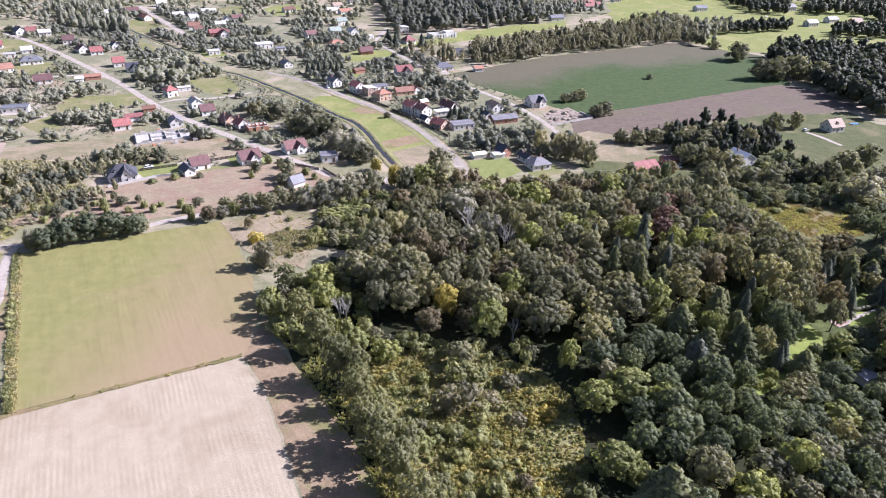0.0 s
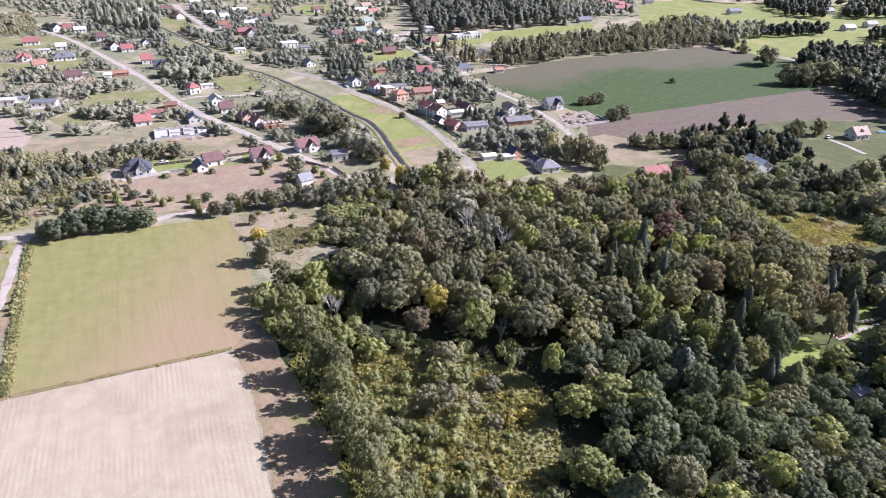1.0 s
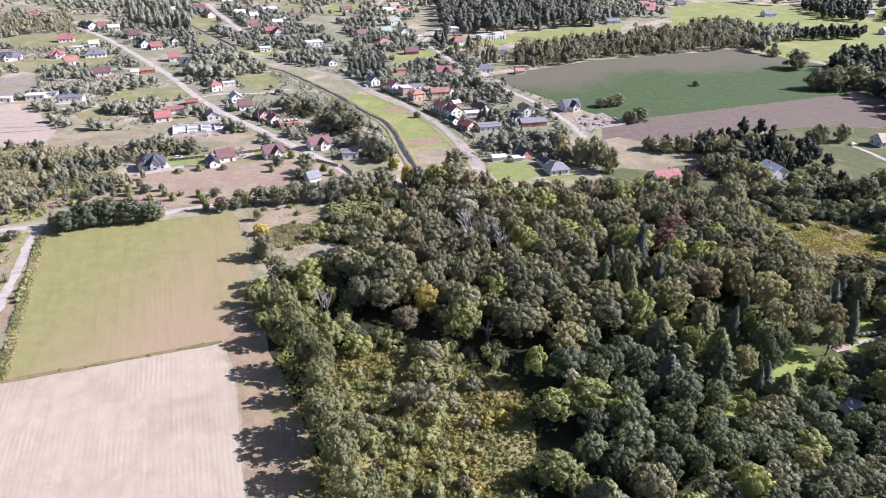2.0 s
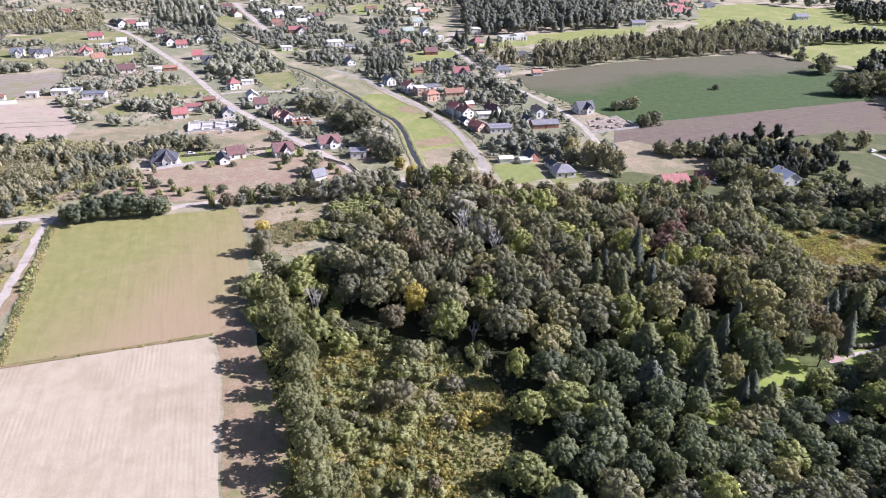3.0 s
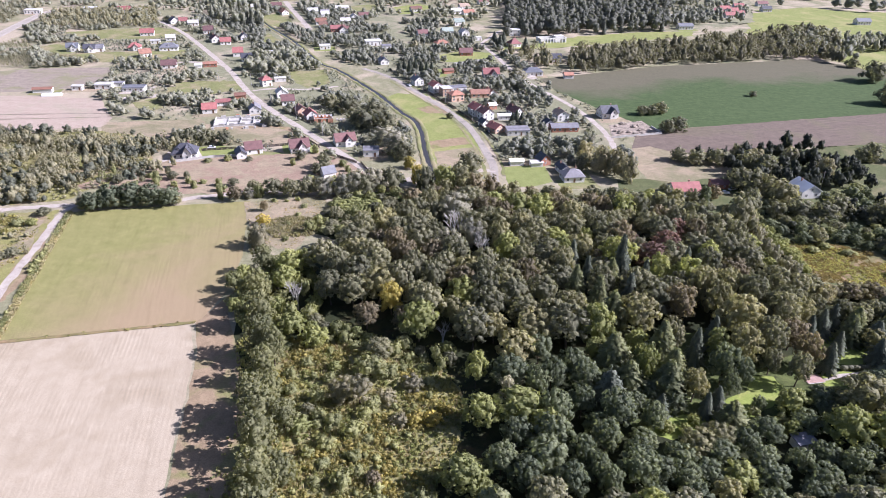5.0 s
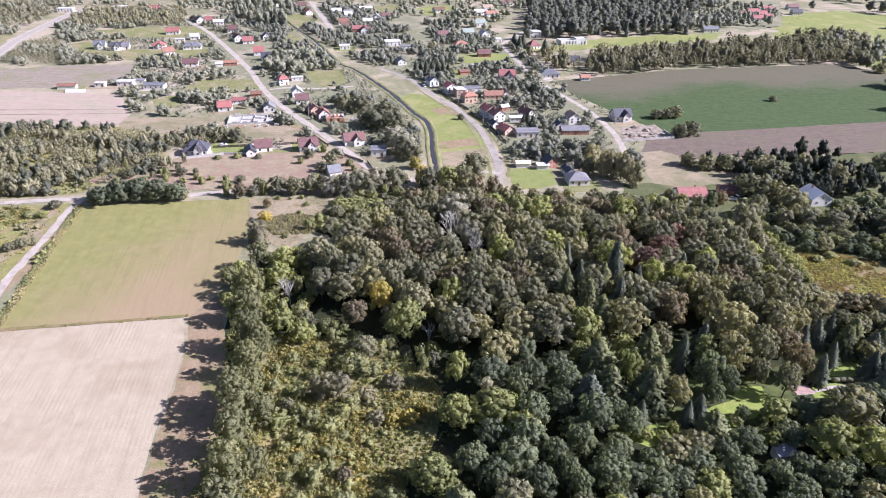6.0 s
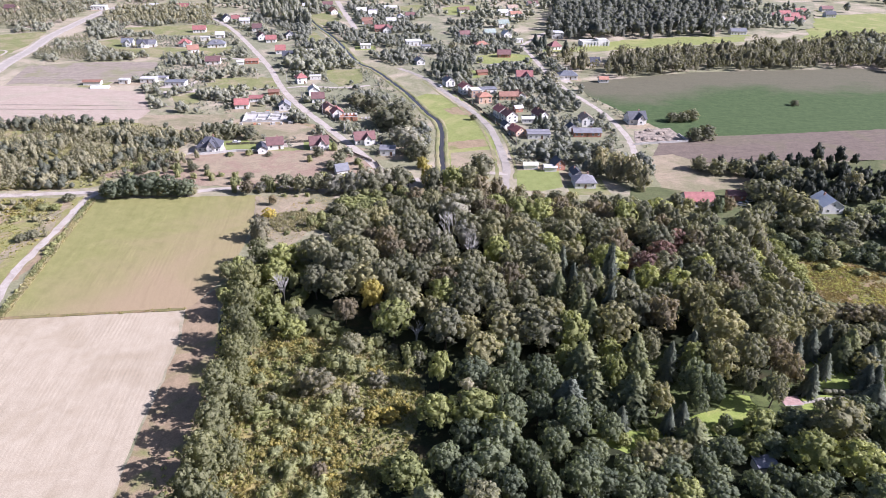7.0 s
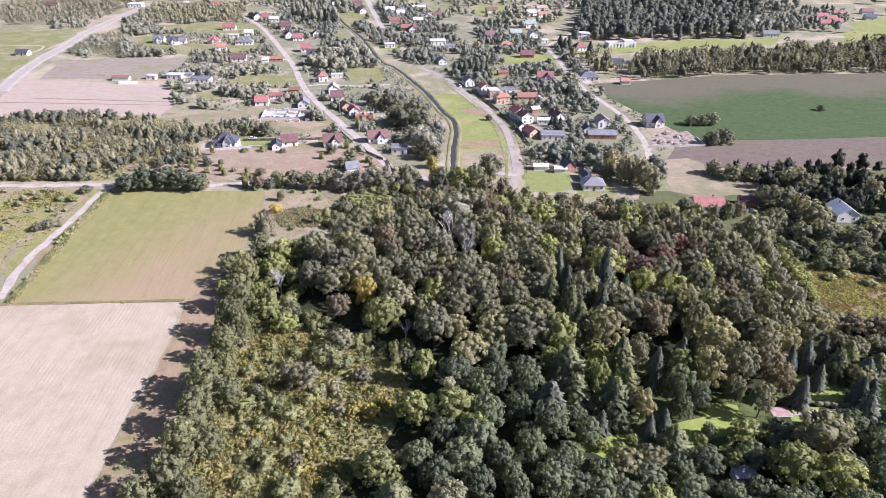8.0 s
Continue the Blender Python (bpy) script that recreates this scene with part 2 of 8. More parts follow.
LEAF = {
    "oak": foliage("oak_leaves", (0.078, 0.085, 0.058), (0.205, 0.214, 0.142), (0.2, 0.175, 0.1), 0.02),
    "ash": foliage("ash_leaves", (0.058, 0.076, 0.05), (0.15, 0.178, 0.112), (0.16, 0.165, 0.09), 0.01),
    "olive": foliage("olive_leaves", (0.108, 0.112, 0.066), (0.25, 0.252, 0.146), (0.24, 0.19, 0.1), 0.05),
    "lime": foliage("lime_leaves", (0.12, 0.142, 0.058), (0.27, 0.296, 0.125), (0.27, 0.26, 0.1), 0.04),
    "yellow": foliage("yellow_leaves", (0.2, 0.182, 0.05), (0.38, 0.342, 0.11), (0.36, 0.27, 0.1), 0.1),
    "brown": foliage("turning_leaves", (0.1, 0.092, 0.062), (0.2, 0.182, 0.122), (0.215, 0.165, 0.105), 0.06),
    "copper": foliage("copper_leaves", (0.085, 0.062, 0.056), (0.19, 0.13, 0.115), (0.2, 0.12, 0.1), 0.14),
    "alder": foliage("alder_leaves", (0.115, 0.126, 0.07), (0.205, 0.22, 0.12), (0.22, 0.22, 0.13), 0.01, 0.5, 0.6),
    "willow": foliage("willow_leaves", (0.14, 0.148, 0.115), (0.28, 0.284, 0.225), (0.27, 0.25, 0.19), 0.04),
    "silver": foliage("silver_leaves", (0.125, 0.132, 0.11), (0.25, 0.256, 0.215), (0.24, 0.23, 0.19), 0.03),
    "pale": foliage("birch_leaves", (0.15, 0.15, 0.1), (0.26, 0.255, 0.172), (0.27, 0.245, 0.16), 0.04),
    "spruce": foliage("spruce_needles", (0.05, 0.065, 0.05), (0.13, 0.15, 0.11), (0.14, 0.145, 0.1), 0.03, 0.12),
    "larch": foliage("larch_needles", (0.1, 0.12, 0.066), (0.245, 0.27, 0.15), (0.27, 0.24, 0.14), 0.05),
    "shrub": foliage("shrub_leaves", (0.115, 0.13, 0.064), (0.265, 0.285, 0.14), (0.28, 0.245, 0.12), 0.06),
}
WOOD_LEAF = {
    # distance haze put into the leaf colour: paler and bluer
    "mixed": foliage("hazy_village_leaves", (0.165, 0.182, 0.153), (0.208, 0.224, 0.188), (0.22, 0.212, 0.166), 0.02, 0.5, 0.2),
    "young": foliage("young_wood_leaves", (0.174, 0.179, 0.126), (0.218, 0.22, 0.154), (0.25, 0.224, 0.15), 0.04, 0.5, 0.2),
    "scrub": foliage("scrub_pine_needles", (0.1, 0.114, 0.086), (0.138, 0.152, 0.112), (0.15, 0.15, 0.11), 0.02, 0.5, 0.2),
    # dark leaves of the eastern woods, lowered further by painted cloud shade
    "dark": foliage("cloud_dimmed_dark_leaves", (0.034, 0.041, 0.03), (0.055, 0.064, 0.045), (0.07, 0.068, 0.045), 0.02, 0.4, 0.3),
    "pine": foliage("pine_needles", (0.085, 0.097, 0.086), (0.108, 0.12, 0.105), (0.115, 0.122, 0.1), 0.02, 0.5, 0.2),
    "birch": foliage("birch_wood_leaves", (0.128, 0.132, 0.09), (0.168, 0.168, 0.115), (0.19, 0.17, 0.115), 0.04, 0.5, 0.2),
}


def herbs(name):
    """Waist-high weeds: olive, straw and rust in drifts a few metres wide, with yellow flower heads."""
    m = foliage(name, (0.176, 0.186, 0.07), (0.24, 0.25, 0.092), (0.28, 0.25, 0.095), 0.08, 0.45, 0.5)
    tree = m.node_tree
    bsdf = tree.nodes["Principled BSDF"]
    glow = next(n for n in tree.nodes if n.type == "BSDF_TRANSLUCENT")
    base = bsdf.inputs["Base Color"].links[0].from_socket
    drift = ramp(tree, noise_at(tree, 0.085, 4, 0.6, distortion=0.5), [(0.34, (0.6, 0.72, 0.56)), (0.46, (0.98, 1.0, 0.9)), (0.56, (1.14, 1.06, 0.95)), (0.68, (1.16, 1.0, 0.88))])
    base = blend(tree, base, drift, 1.0, "MULTIPLY")
    tree.links.new(base, bsdf.inputs["Base Color"])
    tree.links.new(base, glow.inputs["Color"])
    return m


HERBS = herbs("clearing_herbs")
GOLDENROD = foliage("goldenrod", (0.2, 0.185, 0.07), (0.262, 0.242, 0.088), (0.19, 0.19, 0.09), 0.12, 0.5, 0.5)
TALL_WEED = foliage("tall_weeds", (0.136, 0.148, 0.068), (0.28, 0.288, 0.136), (0.304, 0.272, 0.12), 0.08)
STRAW = foliage("straw_grass", (0.232, 0.206, 0.112), (0.375, 0.33, 0.188), (0.24, 0.225, 0.12), 0.08)
RUST_GRASS = foliage("rusty_grass", (0.15, 0.125, 0.065), (0.205, 0.17, 0.09), (0.2, 0.16, 0.1), 0.1, 0.5, 0.4)
REED = foliage("reeds", (0.21, 0.205, 0.125), (0.33, 0.315, 0.195), (0.25, 0.24, 0.13), 0.08, 0.5, 0.5)
BARK = plain("bark", (0.10, 0.075, 0.055), 0.95, 8, 0.35, relief=0.03)
PALE_BARK = plain("pale_bark", (0.52, 0.49, 0.45), 0.9, 6, 0.25, relief=0.02)

WALL = {
    "white": plain("white_render", (0.74, 0.72, 0.69), 0.9, 4, 0.08, stain=(0.55, 0.52, 0.48)),
    "salmon": plain("salmon_render", (0.6, 0.41, 0.3), 0.9, 4, 0.12),
    "ochre": plain("ochre_render", (0.58, 0.40, 0.22), 0.9, 4, 0.12),
    "brick": plain("red_brickwork", (0.40, 0.19, 0.13), 0.9, 9, 0.2, stain=(0.5, 0.4, 0.33)),
}
ROOF = {
    "red": tiled("red_tiles", (0.32, 0.132, 0.125)),
    "maroon": tiled("maroon_tiles", (0.18, 0.098, 0.096)),
    "terracotta": tiled("terracotta_tiles", (0.34, 0.18, 0.13)),
    "brown": tiled("brown_tiles", (0.22, 0.12, 0.09)),
    "slate": tiled("slate_tiles", (0.075, 0.08, 0.1), 0.5),
    "bluegrey": tiled("grey_sheeting", (0.2, 0.205, 0.23), 0.55),
    "lightgrey": plain("light_roofing", (0.55, 0.54, 0.53), 0.7, 3, 0.15, stain=(0.4, 0.38, 0.36)),
    "sand": tiled("sand_tiles", (0.33, 0.26, 0.21)),
    "sage": tiled("sage_sheeting", (0.3, 0.36, 0.32), 0.5),
    "cream": plain("cream_roofing", (0.7, 0.67, 0.56), 0.6, 3, 0.08),
    "silver": plain("bright_sheet_metal", (0.74, 0.76, 0.79), 0.5, 3, 0.05),
    "pinkgrey": plain("pink_roofing", (0.46, 0.3, 0.27), 0.7, 3, 0.1),
}
FRAME = plain("window_frame", (0.72, 0.71, 0.7), 0.5, 4, 0.05)
DOOR = plain("brown_door", (0.16, 0.09, 0.055), 0.5, 6, 0.15)
CHIMNEY = plain("chimney_brick", (0.36, 0.22, 0.17), 0.9, 8, 0.2)
CONCRETE = plain("concrete", (0.46, 0.44, 0.415), 0.9, 3, 0.15, stain=(0.4, 0.38, 0.35))
RAW_BRICK = plain("raw_brick", (0.5, 0.25, 0.155), 0.9, 9, 0.15)
TIMBER = plain("weathered_timber", (0.2, 0.15, 0.11), 0.85, 6, 0.25)
DARK_FENCE = plain("dark_fence", (0.06, 0.05, 0.045), 0.7, 6, 0.2)
STEEL = plain("grey_steel", (0.42, 0.42, 0.43), 0.4, 6, 0.1, metal=0.7)
FILM = plain("white_plastic_film", (0.75, 0.76, 0.76), 0.5, 3, 0.08)
RUBBER = plain("tyre_rubber", (0.02, 0.02, 0.02), 0.8, 6, 0.1)
BLUE = plain("pool_blue", (0.1, 0.3, 0.6), 0.4, 4, 0.1)
PAINT = {
    "white": plain("white_car_paint", (0.75, 0.75, 0.76), 0.25, 2, 0.03),
    "silver": plain("bright_sheet_metal", (0.74, 0.76, 0.79), 0.5, 3, 0.05),
    "dark": plain("dark_car_paint", (0.03, 0.035, 0.045), 0.25, 2, 0.03),
    "red": plain("red_car_paint", (0.35, 0.03, 0.03), 0.25, 2, 0.03),
}
GLASS, _t, _b = shader("window_glass")
_b.inputs["Base Color"].default_value = (0.035, 0.045, 0.055, 1)
_b.inputs["Roughness"].default_value = 0.06
_b.inputs["Specular IOR Level"].default_value = 0.8
bump(_t, _b, noise_at(_t, 1.5, 2), 0.05, 0.01)
WATER, _t, _b = shader("stream_water")
_b.inputs["Base Color"].default_value = (0.05, 0.046, 0.045, 1)
_b.inputs["Roughness"].default_value = 0.12
_b.inputs["IOR"].default_value = 1.33
_b.inputs["Specular IOR Level"].default_value = 0.5
bump(_t, _b, noise_at(_t, 1.2, 4), 0.15, 0.05)


# ---- mesh helpers ----
def part(name, bm, material, parent=None, label="", at=None):
    """One mesh object from a bmesh or a ready mesh, under a thing or a part."""
    if isinstance(bm, bpy.types.Mesh):
        data = bm
    else:
        data = bpy.data.meshes.new(name)
        bmesh.ops.recalc_face_normals(bm, faces=bm.faces)
        bm.to_mesh(data)
        bm.free()
        data.materials.append(material)
    ob = new(name, data)
    if parent is not None:
        ob.parent = parent
    if at is not None:
        ob.matrix_basis = at
    if label:
        tagged(ob, label)
    return ob


def faces_of(bm, points, faces):
    vs = [bm.verts.new(p) for p in points]
    for f in faces:
        bm.faces.new([vs[i] for i in f])


def block(bm, x0, x1, y0, y1, z0, z1):
    faces_of(bm, [(x, y, z) for z in (z0, z1) for y in (y0, y1) for x in (x0, x1)],
             [(0, 2, 3, 1), (4, 5, 7, 6), (0, 1, 5, 4), (2, 6, 7, 3), (0, 4, 6, 2), (1, 3, 7, 5)])


def bar(bm, a, b, ra, rb, sides=6):
    """A tapered round bar from a to b."""
    a, b = Vector(a), Vector(b)
    turn = (b - a).to_track_quat("Z", "Y")
    rings = []
    for c, r in ((a, ra), (b, rb)):
        rings.append([bm.verts.new(c + turn @ Vector((r * math.cos(2 * math.pi * i / sides), r * math.sin(2 * math.pi * i / sides), 0))) for i in range(sides)])
    for i in range(sides):
        j = (i + 1) % sides
        bm.faces.new((rings[0][i], rings[0][j], rings[1][j], rings[1][i]))
    bm.faces.new(rings[1])
    bm.faces.new(rings[0][::-1])


def triangles(name, points, faces, material, normals=None):
    """A mesh from numpy arrays of points and triangles, shaded by the normals given."""
    data = bpy.data.meshes.new(name)
    data.vertices.add(len(points))
    data.vertices.foreach_set("co", np.asarray(points, dtype=np.float32).ravel())
    data.loops.add(faces.size)
    data.loops.foreach_set("vertex_index", np.asarray(faces, dtype=np.int32).ravel())
    data.polygons.add(len(faces))
    data.polygons.foreach_set("loop_start", np.arange(0, faces.size, 3, dtype=np.int32))
    data.update(calc_edges=True)
    data.materials.append(material)
    if normals is not None:
        data.normals_split_custom_set_from_vertices(np.asarray(normals, dtype=np.float32))
    return data


def smooth(points, step=3.0):
    """A curve through the points, sampled about every step metres."""
    p = [Vector((*q[:2], 0)) for q in points]
    p = [p[0] * 2 - p[1]] + p + [p[-1] * 2 - p[-2]]
    out = []
    for a, b, c, d in zip(p, p[1:], p[2:], p[3:]):
        n = max(2, int((c - b).length / step))
        for i in range(n):
            t = i / n
            out.append(0.5 * (2 * b + (c - a) * t + (2 * a - 5 * b + 4 * c - d) * t * t + (3 * b - a - 3 * c + d) * t ** 3))
    out.append(p[-2])
    return out


LAYER = [0.018]


def layer():
    LAYER[0] += 0.0015
    return LAYER[0]


def ribbon(name, points, width, material, label, category, wobble=0.25, profile=None, kind="structure", z=None):
    """A strip of ground along a line; profile: heights across it, from edge to edge."""
    line = smooth(points)
    base = layer() if z is None else z
    heights = profile or [(-0.5, 0.0), (-0.25, 0.0), (0.25, 0.0), (0.5, 0.0)]
    bm = bmesh.new()
    rows = []
    for i, p in enumerate(line):
        way = (line[min(i + 1, len(line) - 1)] - line[max(i - 1, 0)]).normalized()
        side = Vector((way.y, -way.x, 0))
        row = []
        for k, (u, h) in enumerate(heights):
            w = u * width
            if k in (0, len(heights) - 1):
                w += wobble * noise.noise(Vector((p.x * 0.23, p.y * 0.23, k)))* 2
            q = p + side * w
            row.append(bm.verts.new((q.x, q.y, base + h)))
        rows.append(row)
    for a, b in zip(rows, rows[1:]):
        for i in range(len(a) - 1):
            bm.faces.new((a[i], a[i + 1], b[i + 1], b[i]))
    return tagged(part(name, bm, material), label, category, kind=kind)


def patch(name, corners, material, label, category="field", wobble=0.8, kind="structure", z=None):
    """A sheet of ground cover with an uneven outline."""
    z = layer() if z is None else z
    pts = []
    n = len(corners)
    for i in range(n):
        a, b = Vector(corners[i]), Vector(corners[(i + 1) % n])
        k = max(1, int((b - a).length / 2.5))
        for j in range(k):
            p = a.lerp(b, j / k)
            d = noise.noise_vector(Vector((p.x * 0.2, p.y * 0.2, z * 50))) * wobble
            pts.append((p.x + d.x, p.y + d.y, z))
    bm = bmesh.new()
    f = bm.faces.new([bm.verts.new(p) for p in pts])
    bmesh.ops.triangulate(bm, faces=[f])
    OPEN.append([c[:2] for c in corners])
    ob = part(name, bm, material)
    return tagged(ob, label, category, kind=kind)


OPEN, LINES, SPOTS = [], [], []


def inside(x, y, corners):
    hit, n = False, len(corners)
    for i in range(n):
        (xa, ya), (xb, yb) = corners[i][:2], corners[i - 1][:2]
        if (ya > y) != (yb > y) and x < (xb - xa) * (y - ya) / (yb - ya) + xa:
            hit = not hit
    return hit


def near_line(x, y, points, gap):
    for (xa, ya), (xb, yb) in zip(points, points[1:]):
        dx, dy = xb - xa, yb - ya
        t = max(0, min(1, ((x - xa) * dx + (y - ya) * dy) / (dx * dx + dy * dy)))
        if (x - xa - t * dx) ** 2 + (y - ya - t * dy) ** 2 < gap * gap:
            return True
    return False


def is_clear(x, y, r, fields=True):
    """Whether a plant of that radius can stand there: off roads, houses and fields."""
    if any((x - a) ** 2 + (y - b) ** 2 < (r + c) ** 2 for a, b, c in SPOTS):
        return False
    if any(near_line(x, y, line, w / 2 + r * 0.8) for line, w in LINES):
        return False
    return not (fields and any(inside(x, y, f) for f in OPEN))


# ---- ground, roads, water ----
ROAD_WEST = [(-45.7, 289.9), (-51.4, 294.9), (-81, 321), (-115, 350), (-140, 371), (-167, 396), (-189, 420), (-216, 452), (-237, 475), (-273, 512), (-333, 572), (-384, 616), (-423, 642)]
ROAD_EAST = [(16.7, 285.0), (11.6, 305.1), (8, 320), (-1, 343), (-13, 369), (-22, 386), (-41, 412), (-56, 429), (-76, 452), (-92, 471), (-108, 485), (-129, 499)]
STREAM = [(-12.6, 286.1), (-21.5, 306.2), (-34, 338), (-42, 361), (-53, 382), (-64, 394), (-89, 426), (-110, 450), (-145, 487), (-171, 508), (-230, 583), (-279, 636), (-314, 678), (-355, 724)]
LANE = [(68, 364), (64, 382), (59, 398), (51, 417), (44, 431), (34, 448), (22, 465), (11, 480), (2, 495), (-14, 525), (-34, 569), (-51, 605), (-61, 627)]
HIGHWAY = [(-356.6, 307.9), (-380, 336), (-402, 365), (-426, 402), (-446, 438), (-476, 483), (-500, 529), (-520, 569), (-545, 623), (-553, 653)]
TRACK = [(-115.4, 129.8), (-126.7, 144.8), (-133.3, 156.9), (-139.5, 170.7), (-145.4, 185.3), (-153.2, 200.9), (-157.7, 212.8), (-158.2, 220.0)]
TRACK_ROAD = [(-206.3, 196.9), (-191.5, 203.0), (-171.3, 213.9), (-159.4, 219.4), (-138.3, 226.2), (-124.0, 232.9), (-115.0, 240.1), (-103.1, 247.9), (-88.9, 255.3), (-71.9, 258.6), (-51.4, 265.8), (-34.5, 279.8), (-23.4, 295.3), (-7.4, 308.6), (10.6, 312.8)]
FAR_ROAD = [(-348, 807), (-298, 730), (-266, 682), (-238, 639)]
LANE_NORTH = [(-61, 627), (-58, 664), (-55, 698)]
LANE_WEST = [(-237, 475), (-257, 477), (-272, 474), (-287, 457)]
LANE_MID = [(-178, 413), (-167, 422), (-143, 428), (-127, 442)]
DRIVE_E = [(217, 380), (221, 373), (226, 357)]
GREEN_FIELD = [(-56.9, 155.9), (-110.7, 128.8), (-156.0, 212.9), (-88.0, 245.1), (-78.2, 224.3), (-66.4, 200.4), (-58.3, 176.8)]
BIG_FIELD = [(8, 509), (94, 581), (221, 651), (259, 636), (287, 602), (264, 499), (215, 473), (92, 408), (79, 396), (79, 417), (55, 442), (24, 477)]
BROWN_FIELD = [(78, 391), (92, 407), (255, 498), (276, 480), (282, 433), (225, 415), (159, 395), (104, 367), (80, 344), (77, 365)]
MEADOW_STRIP = [(-17.9, 307.9), (-39, 357), (-51, 381), (-63, 395), (-86, 425), (-81, 438), (-70, 438), (-49, 415), (-24, 381), (-10, 359), (3, 326)]
MOWN_GREEN = [(-38, 357), (-43, 369), (-26, 375), (-17, 364)]
MOWN_TAN = [(-17.9, 307.9), (-26, 331), (-6, 346), (3, 326)]
FAR_GREEN_A = [(-42.4, 603.0), (7.8, 628.8), (37.5, 654.4), (85.3, 692.4), (134.4, 736.0), (136.8, 763.7), (86.6, 740.7), (24.9, 694.9), (4.7, 667.1), (-18.4, 631.5), (-43.6, 623.7)]
FAR_GREEN_B = [(195, 870), (216, 921), (251, 939), (279, 869), (234, 806), (200, 802)]
FAR_GREEN_C = [(233, 949), (297, 1001), (388, 922), (390, 874), (308, 786), (267, 820), (258, 886)]
FAR_GREEN_D = [(308, 669), (366, 716), (454, 696), (421, 642), (320, 617), (290, 614)]
WEST_BROWN = [(-304.2, 248.1), (-354.6, 282.8), (-345.1, 299.3), (-370, 337), (-342, 349), (-293, 360), (-262, 365), (-226, 330), (-219.7, 315.6), (-276.5, 285.8), (-296.7, 263.6)]
WEST_PLOT = [(-364, 344), (-398, 392), (-360, 423), (-315, 441), (-283, 403), (-306, 372)]
WEST_GREEN = [(-564, 438), (-530, 471), (-500, 504), (-461, 445), (-444, 408), (-389, 341), (-384.8, 315.9)]
TAN_PLOT = [(-175.4, 234.4), (-150.9, 280.7), (-78.9, 314.6), (-47.7, 294.0), (-55.9, 273.7), (-109.3, 247.3), (-123.4, 243.9)]
TAN_PLOT_B = [(-159, 329), (-127, 344), (-101, 333), (-110.0, 317.7), (-147.5, 305.4), (-197.6, 310.9), (-218, 321)]
LAWN_SHED = [(13.1, 319.0), (33, 329), (39.9, 306.7), (30.8, 297.3), (20.3, 295.4)]
LAWN_SLATE = [(-150.2, 300.9), (-128.3, 306.9), (-121.2, 294.7), (-138.9, 288.4)]
RED_MEADOW = [(73, 364), (86, 375), (124, 353), (123, 338), (95, 321), (84, 324)]
LAWN_A = [(78.4, 139.3), (83.0, 144.5), (88.5, 149.9), (97.3, 153.8), (103.5, 162.0), (108.9, 166.8), (111.7, 173.4), (117.2, 175.9), (120.2, 171.3), (114.9, 161.6), (102.0, 150.6), (89.5, 141.1)]
LAWN_B = [(130.9, 180.5), (143.1, 185.9), (151.6, 188.2), (151.1, 183.9), (138.4, 177.5), (131.5, 176.4)]
LAWN_C = [(154.1, 204.7), (163.5, 214.6), (167.2, 202.4), (159.9, 190.2), (153.1, 187.2)]
LAWN_D = [(63.4, 160.0), (72.6, 162.7), (73.3, 159.9), (65.2, 156.8)]
PATH_PARK = [(130.8, 177.3), (137.2, 181.4), (145.9, 186.2), (152.2, 188.0)]
CLEARING = [(-27.6, 151.7), (-13.7, 157.5), (11.4, 159.0), (27.1, 150.6), (34.7, 138.7), (35.2, 120.9), (32.6, 104.4), (-11.5, 101.3), (-16.8, 118.0), (-23.2, 138.4)]
WEED_MEADOW = [(137.1, 271.3), (143.8, 270.6), (157.3, 273.0), (165.9, 270.6), (178.0, 266.7), (173.9, 241.8), (157.5, 240.9), (145.5, 239.3), (140.7, 247.7)]
EAST_BAY = [(113.8, 269.6), (134.5, 284.2), (182.1, 290.9), (169.8, 217.4), (152.7, 211.2), (140.4, 211.9), (132.5, 214.7), (124.2, 224.8), (116.8, 236.9), (112.4, 254.4)]
GREEN_EDGE = [(129.2, 279.2), (134.2, 276.4), (138.8, 266.4), (142.0, 254.5), (140.5, 243.6), (136.3, 249.8), (132.9, 263.7)]
LAWN_E = [(131.2, 195.0), (136.8, 201.2), (147.3, 202.2), (151.2, 197.9), (146.2, 189.9), (136.1, 186.9)]
SCRUB_NORTH = [(-89.6, 242.9), (-59.4, 258.4), (-51.3, 250.0), (-48.7, 222.5), (-48.5, 205.8), (-66.4, 211.5), (-77.5, 224.6)]
WOOD_WEST = [(-301.4, 252.9), (-285.7, 277.6), (-221.6, 308.2), (-173.0, 307.0), (-160.5, 276.2), (-149.1, 257.1), (-162.8, 240.3), (-164.9, 224.6), (-179.6, 214.7), (-220.3, 195.7)]
WOOD_PINE = [(-45, 655), (-60, 769), (-93, 945), (-110, 1106), (96, 1221), (116, 903), (107, 739), (12, 693)]
WOOD_BIRCH = [(28, 532), (23, 592), (77, 648), (146, 695), (231, 780), (275, 788), (245, 623), (143, 584), (103, 567)]
WOOD_BIRCH_B = [(-32, 581), (10, 614), (46, 628), (29, 582), (14, 539), (4, 544)]
WOOD_EAST = [(88, 357), (121, 368), (151, 387), (190, 396), (186.8, 319.1), (170.4, 306.0), (158, 320), (139.6, 309.0), (126.2, 315.3), (124, 349)]
WOOD_FAR_EAST = [(269, 566), (326, 631), (357, 609), (407, 591), (331, 443), (278, 407), (274, 453), (277, 527)]
WOOD_TOP_WEST = [(-430, 763), (-393, 812), (-301, 684), (-282, 634), (-311, 630), (-356, 655)]
WOOD_TOP_LEFT = [(-684, 549), (-675, 659), (-590, 677), (-524, 547), (-537, 502), (-586, 477)]
